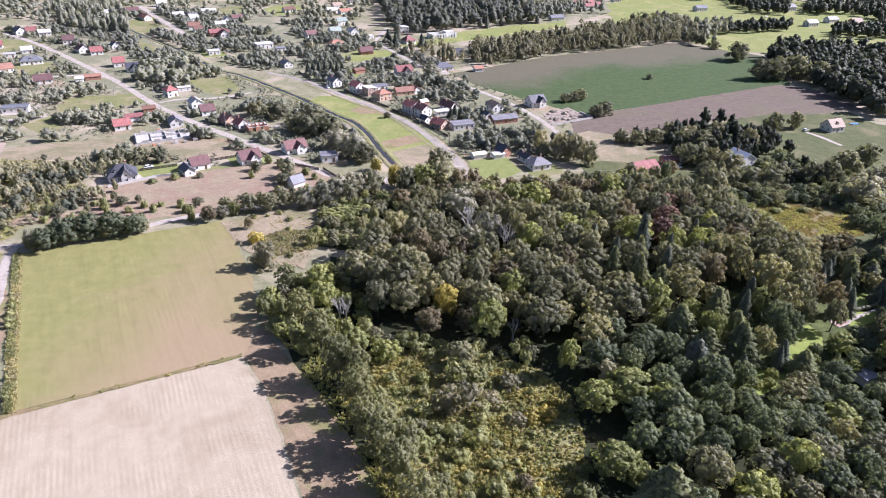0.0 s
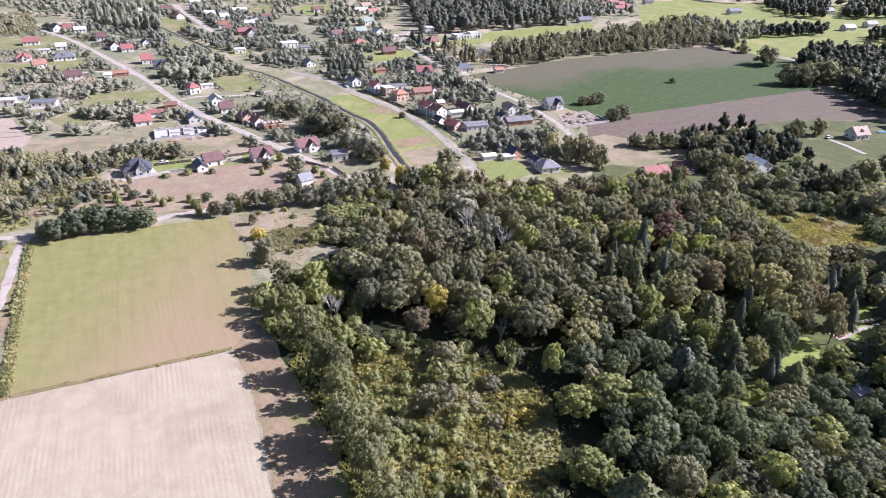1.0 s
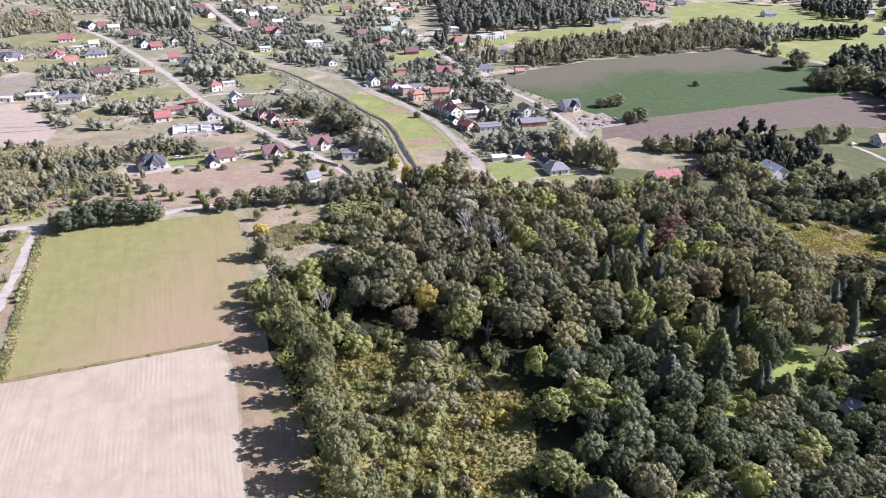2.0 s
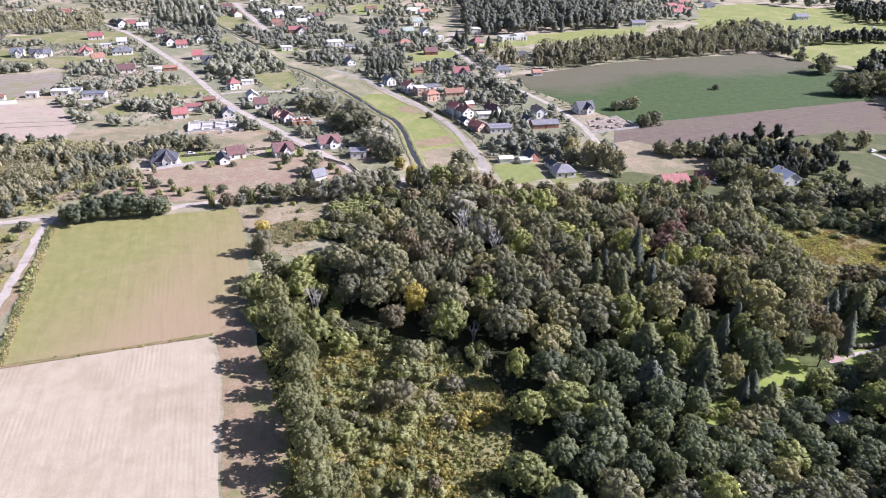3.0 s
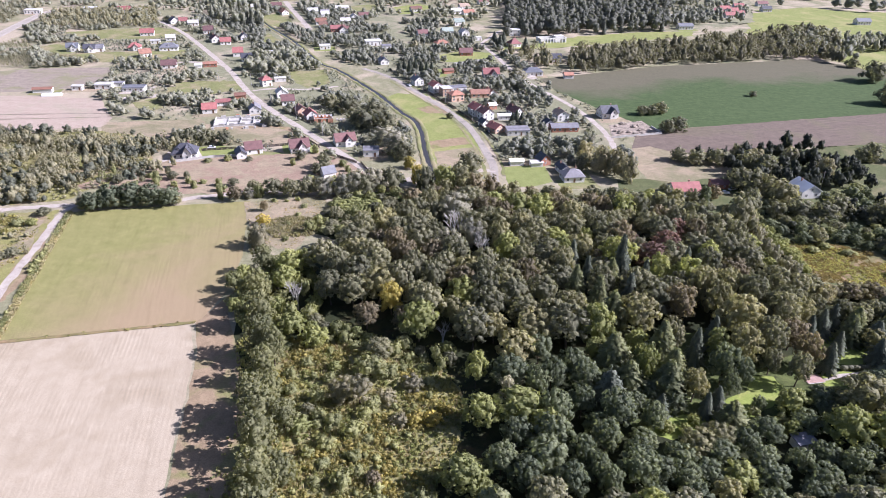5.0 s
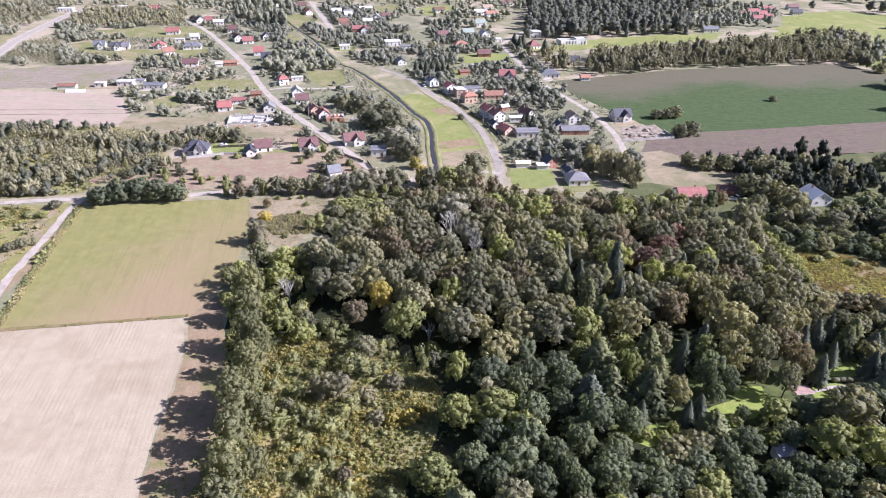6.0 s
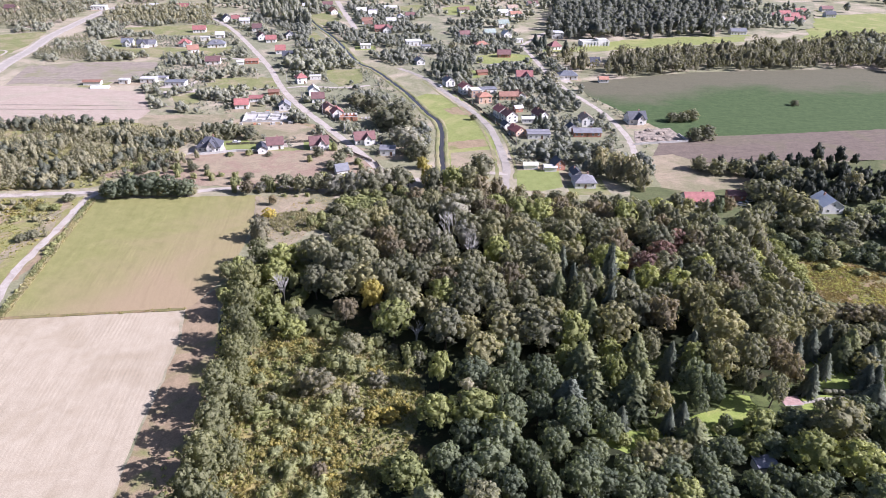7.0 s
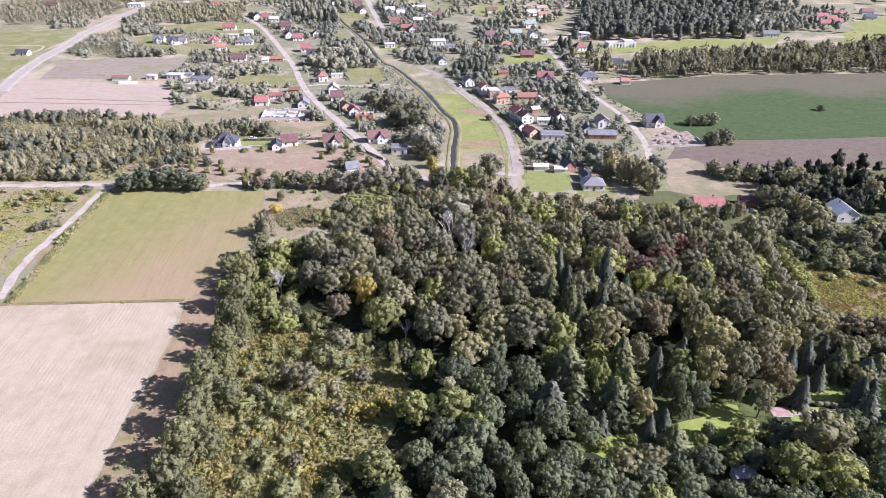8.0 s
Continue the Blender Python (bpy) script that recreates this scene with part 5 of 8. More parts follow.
# small paved terrace in the park
terrace = new("terrace")
terrace.matrix_basis = pose(128.8, 177.7, 0.03, 0, 0, 25)
tagged(terrace, "small terrace of rose-coloured concrete slabs in the park", "terrace", kind="thing")
bm = bmesh.new()
block(bm, -2.75, 2.75, -1.95, 1.95, 0, 0.12)
part("bed", bm, CONCRETE, terrace)
_bm = bmesh.new()
block(_bm, -0.42, 0.42, -0.42, 0.42, 0.12, 0.19)
bmesh.ops.bevel(_bm, geom=_bm.edges[:], offset=0.02, segments=1, affect="EDGES")
SLAB_MESH = as_mesh("paving_slab", _bm, ROOF["pinkgrey"])
for i in range(6):
    for k in range(4):
        part("paving_slab", SLAB_MESH, None, terrace, at=pose(-2.25 + i * 0.9, -1.35 + k * 0.9, 0))
SPOTS.append((128.8, 177.7, 5))

# raised white foundations of a long building
site_rng = random.Random(31)
site = new("building_site")
site.matrix_basis = pose(-150.0, 347.0, 0, 0, 0, 25) @ Matrix.Diagonal((1.35, 1.6, 1.0, 1))
tagged(site, "raised white block foundations of an unfinished building", "building site", kind="thing")
bm = bmesh.new()
block(bm, -11.5, 11.5, -5, 6, 0.0, 0.35)
part("slab", bm, CONCRETE, site)
for x0, x1, y0, y1, h in ((-11, 11, -4.8, -4.45, 1.5), (-11, 8, 4.6, 4.95, 1.5), (-11, -10.65, -4.4, 4.5, 1.5), (10.6, 10.95, -4.4, 2.5, 1.3), (-5.5, -5.2, -4.4, 4.5, 1.2), (0, 0.3, -4.4, 4.5, 1.4), (5.4, 5.7, -4.4, 4.5, 1.1), (-5.1, -0.1, 0, 0.3, 1.2), (0.4, 5.3, 0.8, 1.1, 1.2)):
    along = x1 - x0 > y1 - y0
    steps = max(2, round(max(x1 - x0, y1 - y0) / 2.2))
    for k in range(steps):
        bm = bmesh.new()
        a, b, top = k / steps, (k + 1) / steps, 0.35 + h * site_rng.choice((0.45, 0.7, 0.85, 1.0, 1.0, 1.2))
        if along:
            block(bm, x0 + (x1 - x0) * a, x0 + (x1 - x0) * b, y0, y1, 0.35, top)
        else:
            block(bm, x0, x1, y0 + (y1 - y0) * a, y0 + (y1 - y0) * b, 0.35, top)
        part("block_wall", bm, CONCRETE, site)
SPOTS.append((-151.0, 343.0, 12))


def block_pallet(x, y, az, w, d, h, material):
    """Building blocks stacked in three courses on wooden runners."""
    thing = new("block_pallet")
    thing.matrix_basis = pose(x, y, 0.02, 0, 0, az)
    tagged(thing, "pallet of pale building blocks on bare ground", "block pallet", "pallets on the building plots", "thing")
    for k in range(3):
        bm = bmesh.new()
        block(bm, -w / 2, w / 2, -d / 2 + k * d * 0.42, -d / 2 + k * d * 0.42 + d * 0.16, 0, 0.12)
        part("runner", bm, BARK, thing)
    for k in range(3):
        bm = bmesh.new()
        trim = 0.05 * k * site_rng.random() * w
        block(bm, -w / 2, w / 2 - trim, -d / 2, d / 2, 0.12 + k * h / 3, 0.11 + (k + 1) * h / 3)
        part("block_course", bm, material, thing)


for k in range(11):
    a = site_rng.uniform(-15, 15)
    m = pose(-150.0, 347.0, 0, 0, 0, 25) @ Vector((a, site_rng.choice((-11.5, -13.0, 12.0)), 0))
    block_pallet(m.x, m.y, 25 + site_rng.uniform(-12, 12), site_rng.uniform(1.1, 2.0), 1.1, site_rng.uniform(0.8, 1.4), CONCRETE if k % 4 else RAW_BRICK)
for k in range(6):
    m = pose(-104.3, 363.5, 0, 0, 0, 28) @ Vector((site_rng.uniform(8, 17), site_rng.uniform(-5, 3), 0))
    block_pallet(m.x, m.y, 28 + site_rng.uniform(-20, 20), site_rng.uniform(1.0, 1.6), 1.0, site_rng.uniform(0.7, 1.2), CONCRETE)
shell = new("brick_shell")
shell.matrix_basis = pose(-104.3, 363.5, 0, 0, 0, 28)
tagged(shell, "unroofed orange brick shell of a new house", "building site", kind="thing")
for x0, x1, y0, y1 in ((-5.5, -3.2, -4, -3.7), (-1.6, 1.2, -4, -3.7), (2.6, 5.5, -4, -3.7), (-5.5, 5.5, 3.7, 4), (-5.5, -5.2, -3.68, 3.68), (5.2, 5.5, -3.68, 3.68), (-0.15, 0.15, -3.68, 3.68)):
    bm = bmesh.new()
    block(bm, x0, x1, y0, y1, 0, 2.7)
    part("brick_wall", bm, RAW_BRICK, shell)
for x0, x1, y0, y1 in ((-5.55, 5.55, -4.05, -3.65), (-5.55, 5.55, 3.65, 4.05), (-5.55, -5.15, -3.64, 3.64), (5.15, 5.55, -3.64, 3.64)):
    bm = bmesh.new()
    block(bm, x0, x1, y0, y1, 2.7, 2.98)
    part("ring_beam", bm, CONCRETE, shell)
for k in range(5):
    bm = bmesh.new()
    block(bm, -4.8 + k * 2.2, -3.6 + k * 2.2, -0.9, 0.1, 2.98, 3.7)
    part("brick_pallet", bm, WALL["white"], shell)
SPOTS.append((-104.3, 363.5, 6))
SPOTS.append((152.0, 313.0, 9))
SPOTS.append((128.0, 316.0, 9))

# rubble yard
patch("rubble_yard", [(65.9, 383.4), (93.2, 400.1), (81.9, 422.4), (63.1, 407.0)], SAND, "heaps of pale rubble and sand in a yard", "ground", 0.8)
heap_rng = random.Random(5)
for k in range(16):
    x, y = 75 + heap_rng.uniform(-8, 9), 402 + heap_rng.uniform(-11, 11)
    bm = bmesh.new()
    bmesh.ops.create_icosphere(bm, subdivisions=3, radius=1.0)
    s, hh = heap_rng.uniform(0.8, 2.4), heap_rng.uniform(0.5, 1.3)
    for v in bm.verts:
        d = 1 + 0.35 * noise.noise(v.co * 2.3 + Vector((k, 0, 0)))
        v.co = Vector((v.co.x * s * d, v.co.y * s * d, max(-0.05, v.co.z * hh * d)))
    heap = part("sand_mound", bm, SAND, at=pose(x, y, 0.1))
    tagged(heap, "low pile of pale brown sand", "sand pile", "sand in the rubble yard", "thing")

# roofless white ruin beyond the meadow
ruin = new("ruin")
ruin.matrix_basis = pose(0.0, 656.6, 0, 0, 0, 30)
tagged(ruin, "roofless white walled building with open bays", "building", kind="thing")
for i in range(9):
    bm = bmesh.new()
    block(bm, -12 + i * 3, -10.8 + i * 3, -6, -5.6, 0, 3.6)
    part("pier", bm, WALL["white"], ruin)
for x0, x1, y0, y1, z0, z1 in ((-12, 13.2, -6, -5.6, 3.6, 4.5), (-12, 13.2, 5.6, 6, 0, 4.2), (-12.4, -12, -6, 6, 0, 4.2), (13.2, 13.6, -6, 6, 0, 4.6), (4, 13, -2, 5, 0, 5.4)):
    bm = bmesh.new()
    block(bm, x0, x1, y0, y1, z0, z1)
    part("ruin_wall", bm, WALL["white"], ruin)

# plastic tunnel
tunnel = new("greenhouse_tunnel")
tunnel.matrix_basis = pose(-297.0, 362.2, 0, 0, 0, 25)
tagged(tunnel, "low white plastic film tunnel on a plot", "greenhouse", kind="thing")
bm = bmesh.new()
rings = []
for x in (-6, -3, 0, 3, 6):
    rings.append([bm.verts.new((x, 2.2 * math.cos(a), 1.7 * math.sin(a))) for a in [math.pi * i / 10 for i in range(11)]])
for p, q in zip(rings, rings[1:]):
    for i in range(10):
        bm.faces.new((p[i], q[i], q[i + 1], p[i + 1]))
bm.faces.new(rings[0])
bm.faces.new(rings[-1][::-1])
part("film", bm, FILM, tunnel)
for x in (-6.02, 6.02):
    bm = bmesh.new()
    for k in range(10):
        a, b = math.pi * k / 10, math.pi * (k + 1) / 10
        bar(bm, (x, 2.22 * math.cos(a), 1.72 * math.sin(a)), (x, 2.22 * math.cos(b), 1.72 * math.sin(b)), 0.05, 0.05, 5)
    part("hoop", bm, STEEL, tunnel)


def car(x, y, az, paint, van=False):
    thing = new("van" if van else "car")
    thing.matrix_basis = pose(x, y, 0.09, 0, 0, az)
    colour = {"white": "white", "silver": "silver", "dark": "dark", "red": "red"}[paint]
    tagged(thing, f"{colour} parked {'van' if van else 'car'} standing on village ground", "car", "parked cars", "thing")
    n = [(-2.15, 0.3), (-2.2, 0.75), (-2.05, 0.95), (-1.0, 1.0), (-0.95, 1.02), (1.1, 1.0), (2.0, 0.88), (2.15, 0.65), (2.12, 0.3)]
    top = [(-2.1, 1.0), (-1.95, 1.9), (1.1, 1.9), (1.7, 1.0)] if van else [(-1.85, 0.98), (-1.4, 1.42), (0.35, 1.45), (1.15, 0.98)]
    for name, outline, half, material in (("body", n, 0.85, PAINT[paint]), ("cabin", top, 0.74, PAINT[paint] if van else GLASS)):
        bm = bmesh.new()
        a = [bm.verts.new((u, -half, w)) for u, w in outline]
        b = [bm.verts.new((u, half, w)) for u, w in outline]
        for i in range(len(outline)):
            j = (i + 1) % len(outline)
            bm.faces.new((a[i], a[j], b[j], b[i]))
        bm.faces.new(a[::-1])
        bm.faces.new(b)
        bmesh.ops.bevel(bm, geom=bm.edges[:], offset=0.05, segments=1, affect="EDGES")
        part(name, bm, material, thing)
    if not van:
        bm = bmesh.new()
        block(bm, -1.3, 0.3, -0.66, 0.66, 1.44, 1.49)
        part("roof", bm, PAINT[paint], thing)
    for u in (-1.35, 1.35):
        for s in (-0.8, 0.8):
            bm = bmesh.new()
            bar(bm, (u, s - 0.1, 0.22), (u, s + 0.1, 0.22), 0.31, 0.31, 14)
            part("wheel", bm, RUBBER, thing)


for spec in ((-141.3, 301.1, 30, "white"), (119.6, 315.3, 10, "white"), (123.6, 321.3, 40, "silver"), (116.7, 323.1, 80, "white"), (134.0, 310.0, 20, "silver"), (142.6, 311.7, 60, "white"),
             (127.6, 324.6, 15, "dark"), (139.0, 316.4, 70, "white"), (-4.6, 371.8, 118, "dark"), (-79.1, 458.5, 130, "silver"), (-67.8, 328.3, 40, "dark"), (-168.3, 388.5, 132, "dark"), (218.2, 383.4, 30, "white")):
    car(*spec)
car(146.7, 307.5, 100, "white", True)
car(390.4, 833.3, 20, "white", True)


def pole(x, y, height, az, lamp=False):
    thing = new("street_lamp" if lamp else "utility_pole")
    thing.matrix_basis = pose(x, y, 0, 0, 0, az)
    tagged(thing, "slim grey steel street lamp beside the road" if lamp else "pale concrete utility pole beside the road", "street lamp" if lamp else "utility pole", "poles along the roads", "thing")
    bm = bmesh.new()
    bar(bm, (0, 0, 0), (0, 0, height), 0.16, 0.09, 8)
    part("pole", bm, STEEL if lamp else CONCRETE, thing)
    if lamp:
        bm = bmesh.new()
        bar(bm, (0, 0, height - 0.1), (1.3, 0, height + 0.15), 0.05, 0.04, 6)
        part("arm", bm, STEEL, thing)
        bm = bmesh.new()
        block(bm, 1.2, 1.85, -0.13, 0.13, height + 0.08, height + 0.2)
        part("lamp_head", bm, STEEL, thing)
    else:
        bm = bmesh.new()
        block(bm, -0.9, 0.9, -0.06, 0.06, height - 0.6, height - 0.48)
        part("crossarm", bm, TIMBER, thing)


for spec in ((-43.5, 423.7, 7.5, 215), (-17.9, 389.8, 7.5, 215), (-66.6, 451.8, 7.5, 215), (4.5, 352.6, 7.5, 200), (-88.3, 475.5, 7.5, 215)):
    pole(*spec, True)
for spec in ((-212.2, 426.8, 9, 45), (-151.0, 387.2, 8.5, 45), (-121.6, 362.9, 8.5, 45), (-93.4, 337.9, 8.5, 45), (165.1, 335.4, 9, 20), (-185.6, 425.0, 8.5, 45)):
    pole(*spec)
trestle = new("utility_pole")
trestle.matrix_basis = pose(119.0, 272.0, 0, 0, 0, 60)
tagged(trestle, "pale double-legged utility pole in thickets", "utility pole", "poles along the roads", "thing")
for s in (-1, 1):
    bm = bmesh.new()
    bar(bm, (s * 1.3, 0, 0), (s * 0.15, 0, 9.5), 0.15, 0.1, 8)
    part("leg", bm, CONCRETE, trestle)
bm = bmesh.new()
block(bm, -1.0, 1.0, -0.07, 0.07, 9.0, 9.14)
part("crossarm", bm, TIMBER, trestle)

pool = new("pool")
pool.matrix_basis = pose(256.6, 398.7, 0, 0, 0, 10)
tagged(pool, "small blue garden pool on grass", "pool", kind="thing")
bm = bmesh.new()
block(bm, -2.4, 2.4, -1.3, 1.3, 0, 0.6)
part("basin", bm, BLUE, pool)
bm = bmesh.new()
for x0, x1, y0, y1 in ((-2.55, 2.55, -1.45, -1.31), (-2.55, 2.55, 1.31, 1.45), (-2.55, -2.41, -1.3, 1.3), (2.41, 2.55, -1.3, 1.3)):
    block(bm, x0, x1, y0, y1, 0, 0.7)
part("rim", bm, FRAME, pool)


# clipped hedge of the park
hedge = new("hedge")
hedge.matrix_basis = pose(137.7, 184.5, 0, 0, 0, 17.5)
tagged(hedge, "dark clipped hedge beside the park path", "hedge", kind="thing")
for k in range(8):
    bm = bmesh.new()
    bmesh.ops.create_icosphere(bm, subdivisions=3, radius=1.0)
    for v in bm.verts:
        d = 1 + 0.22 * noise.noise(v.co * 2.6 + Vector((k * 3.1, 0, 0)))
        v.co = Vector((v.co.x * 1.25 * d, v.co.y * 0.75 * d, 0.75 + 0.8 * v.co.z * d))
    part("bush", bm, LEAF["oak"], hedge, at=pose(1 + k * 1.9, 0.15 * (k % 2), 0))


# ---- trees ----
ICO_P = np.array([(0, 0, -1), (0.7236, -0.5257, -0.4472), (-0.2764, -0.8506, -0.4472), (-0.8944, 0, -0.4472), (-0.2764, 0.8506, -0.4472), (0.7236, 0.5257, -0.4472),
                  (0.2764, -0.8506, 0.4472), (-0.7236, -0.5257, 0.4472), (-0.7236, 0.5257, 0.4472), (0.2764, 0.8506, 0.4472), (0.8944, 0, 0.4472), (0, 0, 1)])
OCT_P = np.array([(1, 0, 0), (-1, 0, 0), (0, 1, 0), (0, -1, 0), (0, 0, 1), (0, 0, -1)], dtype=float)
OCT_F = np.array([(0, 2, 4), (2, 1, 4), (1, 3, 4), (3, 0, 4), (2, 0, 5), (1, 2, 5), (3, 1, 5), (0, 3, 5)])
ICO_F = np.array([(0, 1, 2), (1, 0, 5), (0, 2, 3), (0, 3, 4), (0, 4, 5), (1, 5, 10), (2, 1, 6), (3, 2, 7), (4, 3, 8), (5, 4, 9),
                  (1, 10, 6), (2, 6, 7), (3, 7, 8), (4, 8, 9), (5, 9, 10), (6, 10, 11), (7, 6, 11), (8, 7, 11), (9, 8, 11), (10, 9, 11)])


def unit(v):
    return v / (np.linalg.norm(v, axis=-1, keepdims=True) + 1e-9)


def sprays(rng, centres, outward, size, flat=0.42, clump=0.68):
    """Leaf sprays: small uneven pointed leaves facing roughly outward, shaded partly as the clump that they cover."""
    n = len(centres)
    normal = unit(outward + rng.normal(0, flat, (n, 3)))
    side = unit(np.cross(normal, rng.normal(0, 1, (n, 3))))
    up = np.cross(normal, side)
    s = size * rng.uniform(0.6, 1.3, (n, 1))
    corners = [centres + (side * a + up * b) * s * rng.uniform(0.8, 1.25, (n, 1)) + normal * s * c for a, b, c in ((-0.55, -0.38, 0), (0.55, -0.4, 0.12), (0.05, 0.62, -0.08))]
    shade = unit(unit(outward) * clump + normal * (1 - clump))
    points = np.stack(corners, 1).reshape(-1, 3)
    faces = np.arange(n * 3).reshape(-1, 3)
    turned = np.einsum("ij,ij->i", np.cross(corners[1] - corners[0], corners[2] - corners[0]), shade) < 0
    faces[turned] = faces[turned][:, ::-1]
    return points, faces, np.repeat(shade, 3, 0)


def joined(pieces):
    points, faces, normals, start = [], [], [], 0
    for p, f, n in pieces:
        points.append(p)
        faces.append(f + start)
        normals.append(n)
        start += len(p)
    return np.concatenate(points), np.concatenate(faces), np.concatenate(normals)


def broad_crown(seed, lobes, leaves, size, low=0.22, lobe=0.36, ragged=0.15, flat=0.3, tall=1.2, cores=True, heart=0.62, clump=0.68, full=(0.6, 0.86)):
    """A broadleaf crown of leafy clumps in a unit frame: radius 1, from z = low to 1; tall: its height to its width."""
    rng = np.random.default_rng(seed)
    pieces = []
    for k in range(lobes):
        f = (k + 0.5) / lobes
        cz = 1 - 1.66 * f
        ang = k * 2.39996 + rng.normal(0, 0.3)
        rad = math.sqrt(max(0.02, 1 - cz * cz)) ** 0.8 * (1 - lobe * 0.75)
        rad *= rng.uniform(1 - 2 * ragged, 1 + ragged)
        c = np.array([rad * math.cos(ang), rad * math.sin(ang), cz * (tall - lobe * 0.6) * rng.uniform(0.9, 1.08)])
        way = unit(c / np.array([1, 1, tall]))
        r = lobe * rng.uniform(0.7, 1.3)
        squat = np.array([1, 1, 0.88])
        if cores:
            pieces.append((OCT_P * r * squat * rng.uniform(*full, (6, 1)) + c, OCT_F, unit(OCT_P + way * 0.5)))
        d = unit(rng.normal(0, 1, (leaves, 3)) + way * 0.8 + np.array([0, 0, 0.3]))
        at = d * r * rng.uniform(0.84, 1.1, (leaves, 1)) * squat
        q, f, n = sprays(rng, at, unit(d + way * 0.3), size, flat, clump)
        pieces.append((q + c, f, n))
    pieces.append((ICO_P * np.array([heart, heart, heart * 1.06 * tall]), ICO_F, ICO_P))
    p, f, n = joined(pieces)
    squeeze = 0.5 * (1.0 - low) / tall
    p[:, 2] = low + (p[:, 2] + tall) * squeeze
    return p, f, unit(n / np.array([1, 1, squeeze * 3.2]))


def cone_crown(seed, levels, arms, droop=0.35, size=0.16, low=0.06, fill=2):
    """A conifer's crown: whorls of drooping sprays round a narrow core."""
    rng = np.random.default_rng(seed)
    pieces = []
    at, out = [], []
    for k in range(levels):
        z = low + (1 - low) * (k / levels) ** 0.92
        reach = (1 - z) ** 0.8 * rng.uniform(0.9, 1.2) + 0.03
        n = max(4, int(arms * (0.35 + 0.65 * reach)))
        for i in range(n):
            a = 2 * math.pi * (i + rng.uniform(-0.3, 0.3)) / n + k * 1.1
            rr = reach * rng.uniform(0.7, 1.15)
            tip = np.array([math.cos(a) * rr, math.sin(a) * rr, z - droop * 0.16 * rr])
            mid = np.array([math.cos(a) * rr * 0.5, math.sin(a) * rr * 0.5, z + 0.02])
            w = 0.85 * size * (0.5 + reach)
            side = np.array([-math.sin(a), math.cos(a), 0]) * w
            root = np.array([0, 0, z])
            away = np.array([math.cos(a), math.sin(a), 0.7])
            pieces.append((np.array([root, mid - side, mid + side, tip]), np.array([(0, 1, 2), (1, 3, 2)]), unit(np.array([away] * 4))))
            for _ in range(fill):
                at.append(root + (tip - root) * rng.uniform(0.35, 1.0) + rng.normal(0, 0.02, 3))
                out.append(np.array([math.cos(a), math.sin(a), 0.5]))
    tall = np.array([1, 1, 4.0])
    q, f, n = sprays(rng, np.array(at) * tall, np.array(out), size * 0.95, clump=0.55)
    pieces.append((q / tall, f, n))
    n = 7
    ring = np.array([(0.5 * math.cos(2 * math.pi * i / n), 0.5 * math.sin(2 * math.pi * i / n), low + 0.04) for i in range(n)] + [(0, 0, 0.93)])
    pieces.append((ring, np.array([(i, (i + 1) % n, n) for i in range(n)]), unit(ring * np.array([1, 1, 0]) + np.array([0, 0, 0.3]))))
    p, f, n = joined(pieces)
    return p, f, n


def trunk_mesh(name, height, radius, seed, material, limbs=3):
    rng = random.Random(seed)
    bm = bmesh.new()
    lean = Vector((rng.uniform(-0.05, 0.05), rng.uniform(-0.05, 0.05), 0)) * min(limbs, 1)
    bar(bm, (0, 0, -0.05), (0, 0, height * 0.06), radius * 1.5, radius * 1.05, 7)
    bar(bm, (0, 0, height * 0.05), lean + Vector((0, 0, height * 0.5)), radius * 1.05, radius * 0.7, 7)
    bar(bm, lean + Vector((0, 0, height * 0.49)), lean * 1.5 + Vector((0, 0, height * 0.85)), radius * 0.7, radius * 0.2, 6)
    for i in range(limbs):
        a = i * 2.4 + rng.uniform(-0.4, 0.4)
        z = height * rng.uniform(0.28, 0.55)
        bar(bm, (lean.x * z / height, lean.y * z / height, z), (math.cos(a) * height * 0.17, math.sin(a) * height * 0.17, z + height * 0.2), radius * 0.4, radius * 0.1, 4)
    return as_mesh(name, bm, material)


def bare_mesh(seed, material):
    """A dead tree: forked limbs and twigs, one metre high frame of unit height."""
    rng = random.Random(seed)
    bm = bmesh.new()

    def grow(a, way, length, r, depth):
        b = a + way * length
        bar(bm, a, b, r, r * 0.68, 5 if depth < 2 else 3)
        if depth >= 4:
            return
        for _ in range(3 if depth < 3 else 2):
            turn = Vector((rng.uniform(-1, 1), rng.uniform(-1, 1), rng.uniform(-0.3, 0.45))) * 0.8
            grow(a.lerp(b, rng.uniform(0.6, 1.0)), (way + turn).normalized(), length * rng.uniform(0.55, 0.8), r * 0.62, depth + 1)

    for i in range(2):
        grow(Vector((i * 0.05, 0, 0)), Vector((rng.uniform(-0.12, 0.12), rng.uniform(-0.12, 0.12), 1)).normalized(), 0.42, 0.026, 0)
    return as_mesh("bare_crown", bm, material)


CROWNS = {}


def crown_meshes(kind, count, maker, shapes=(1.2,)):
    """Crowns of one kind: for each build (broad or tall) a few to pick from."""
    CROWNS[kind] = []
    for k, tall in enumerate(shapes):
        made = []
        for i in range(count):
            p, f, n = maker(len(CROWNS) * 31 + k * 11 + i, tall)
            made.append(triangles("crown", p, f, LEAF[kind], n))
        CROWNS[kind].append((tall, made))


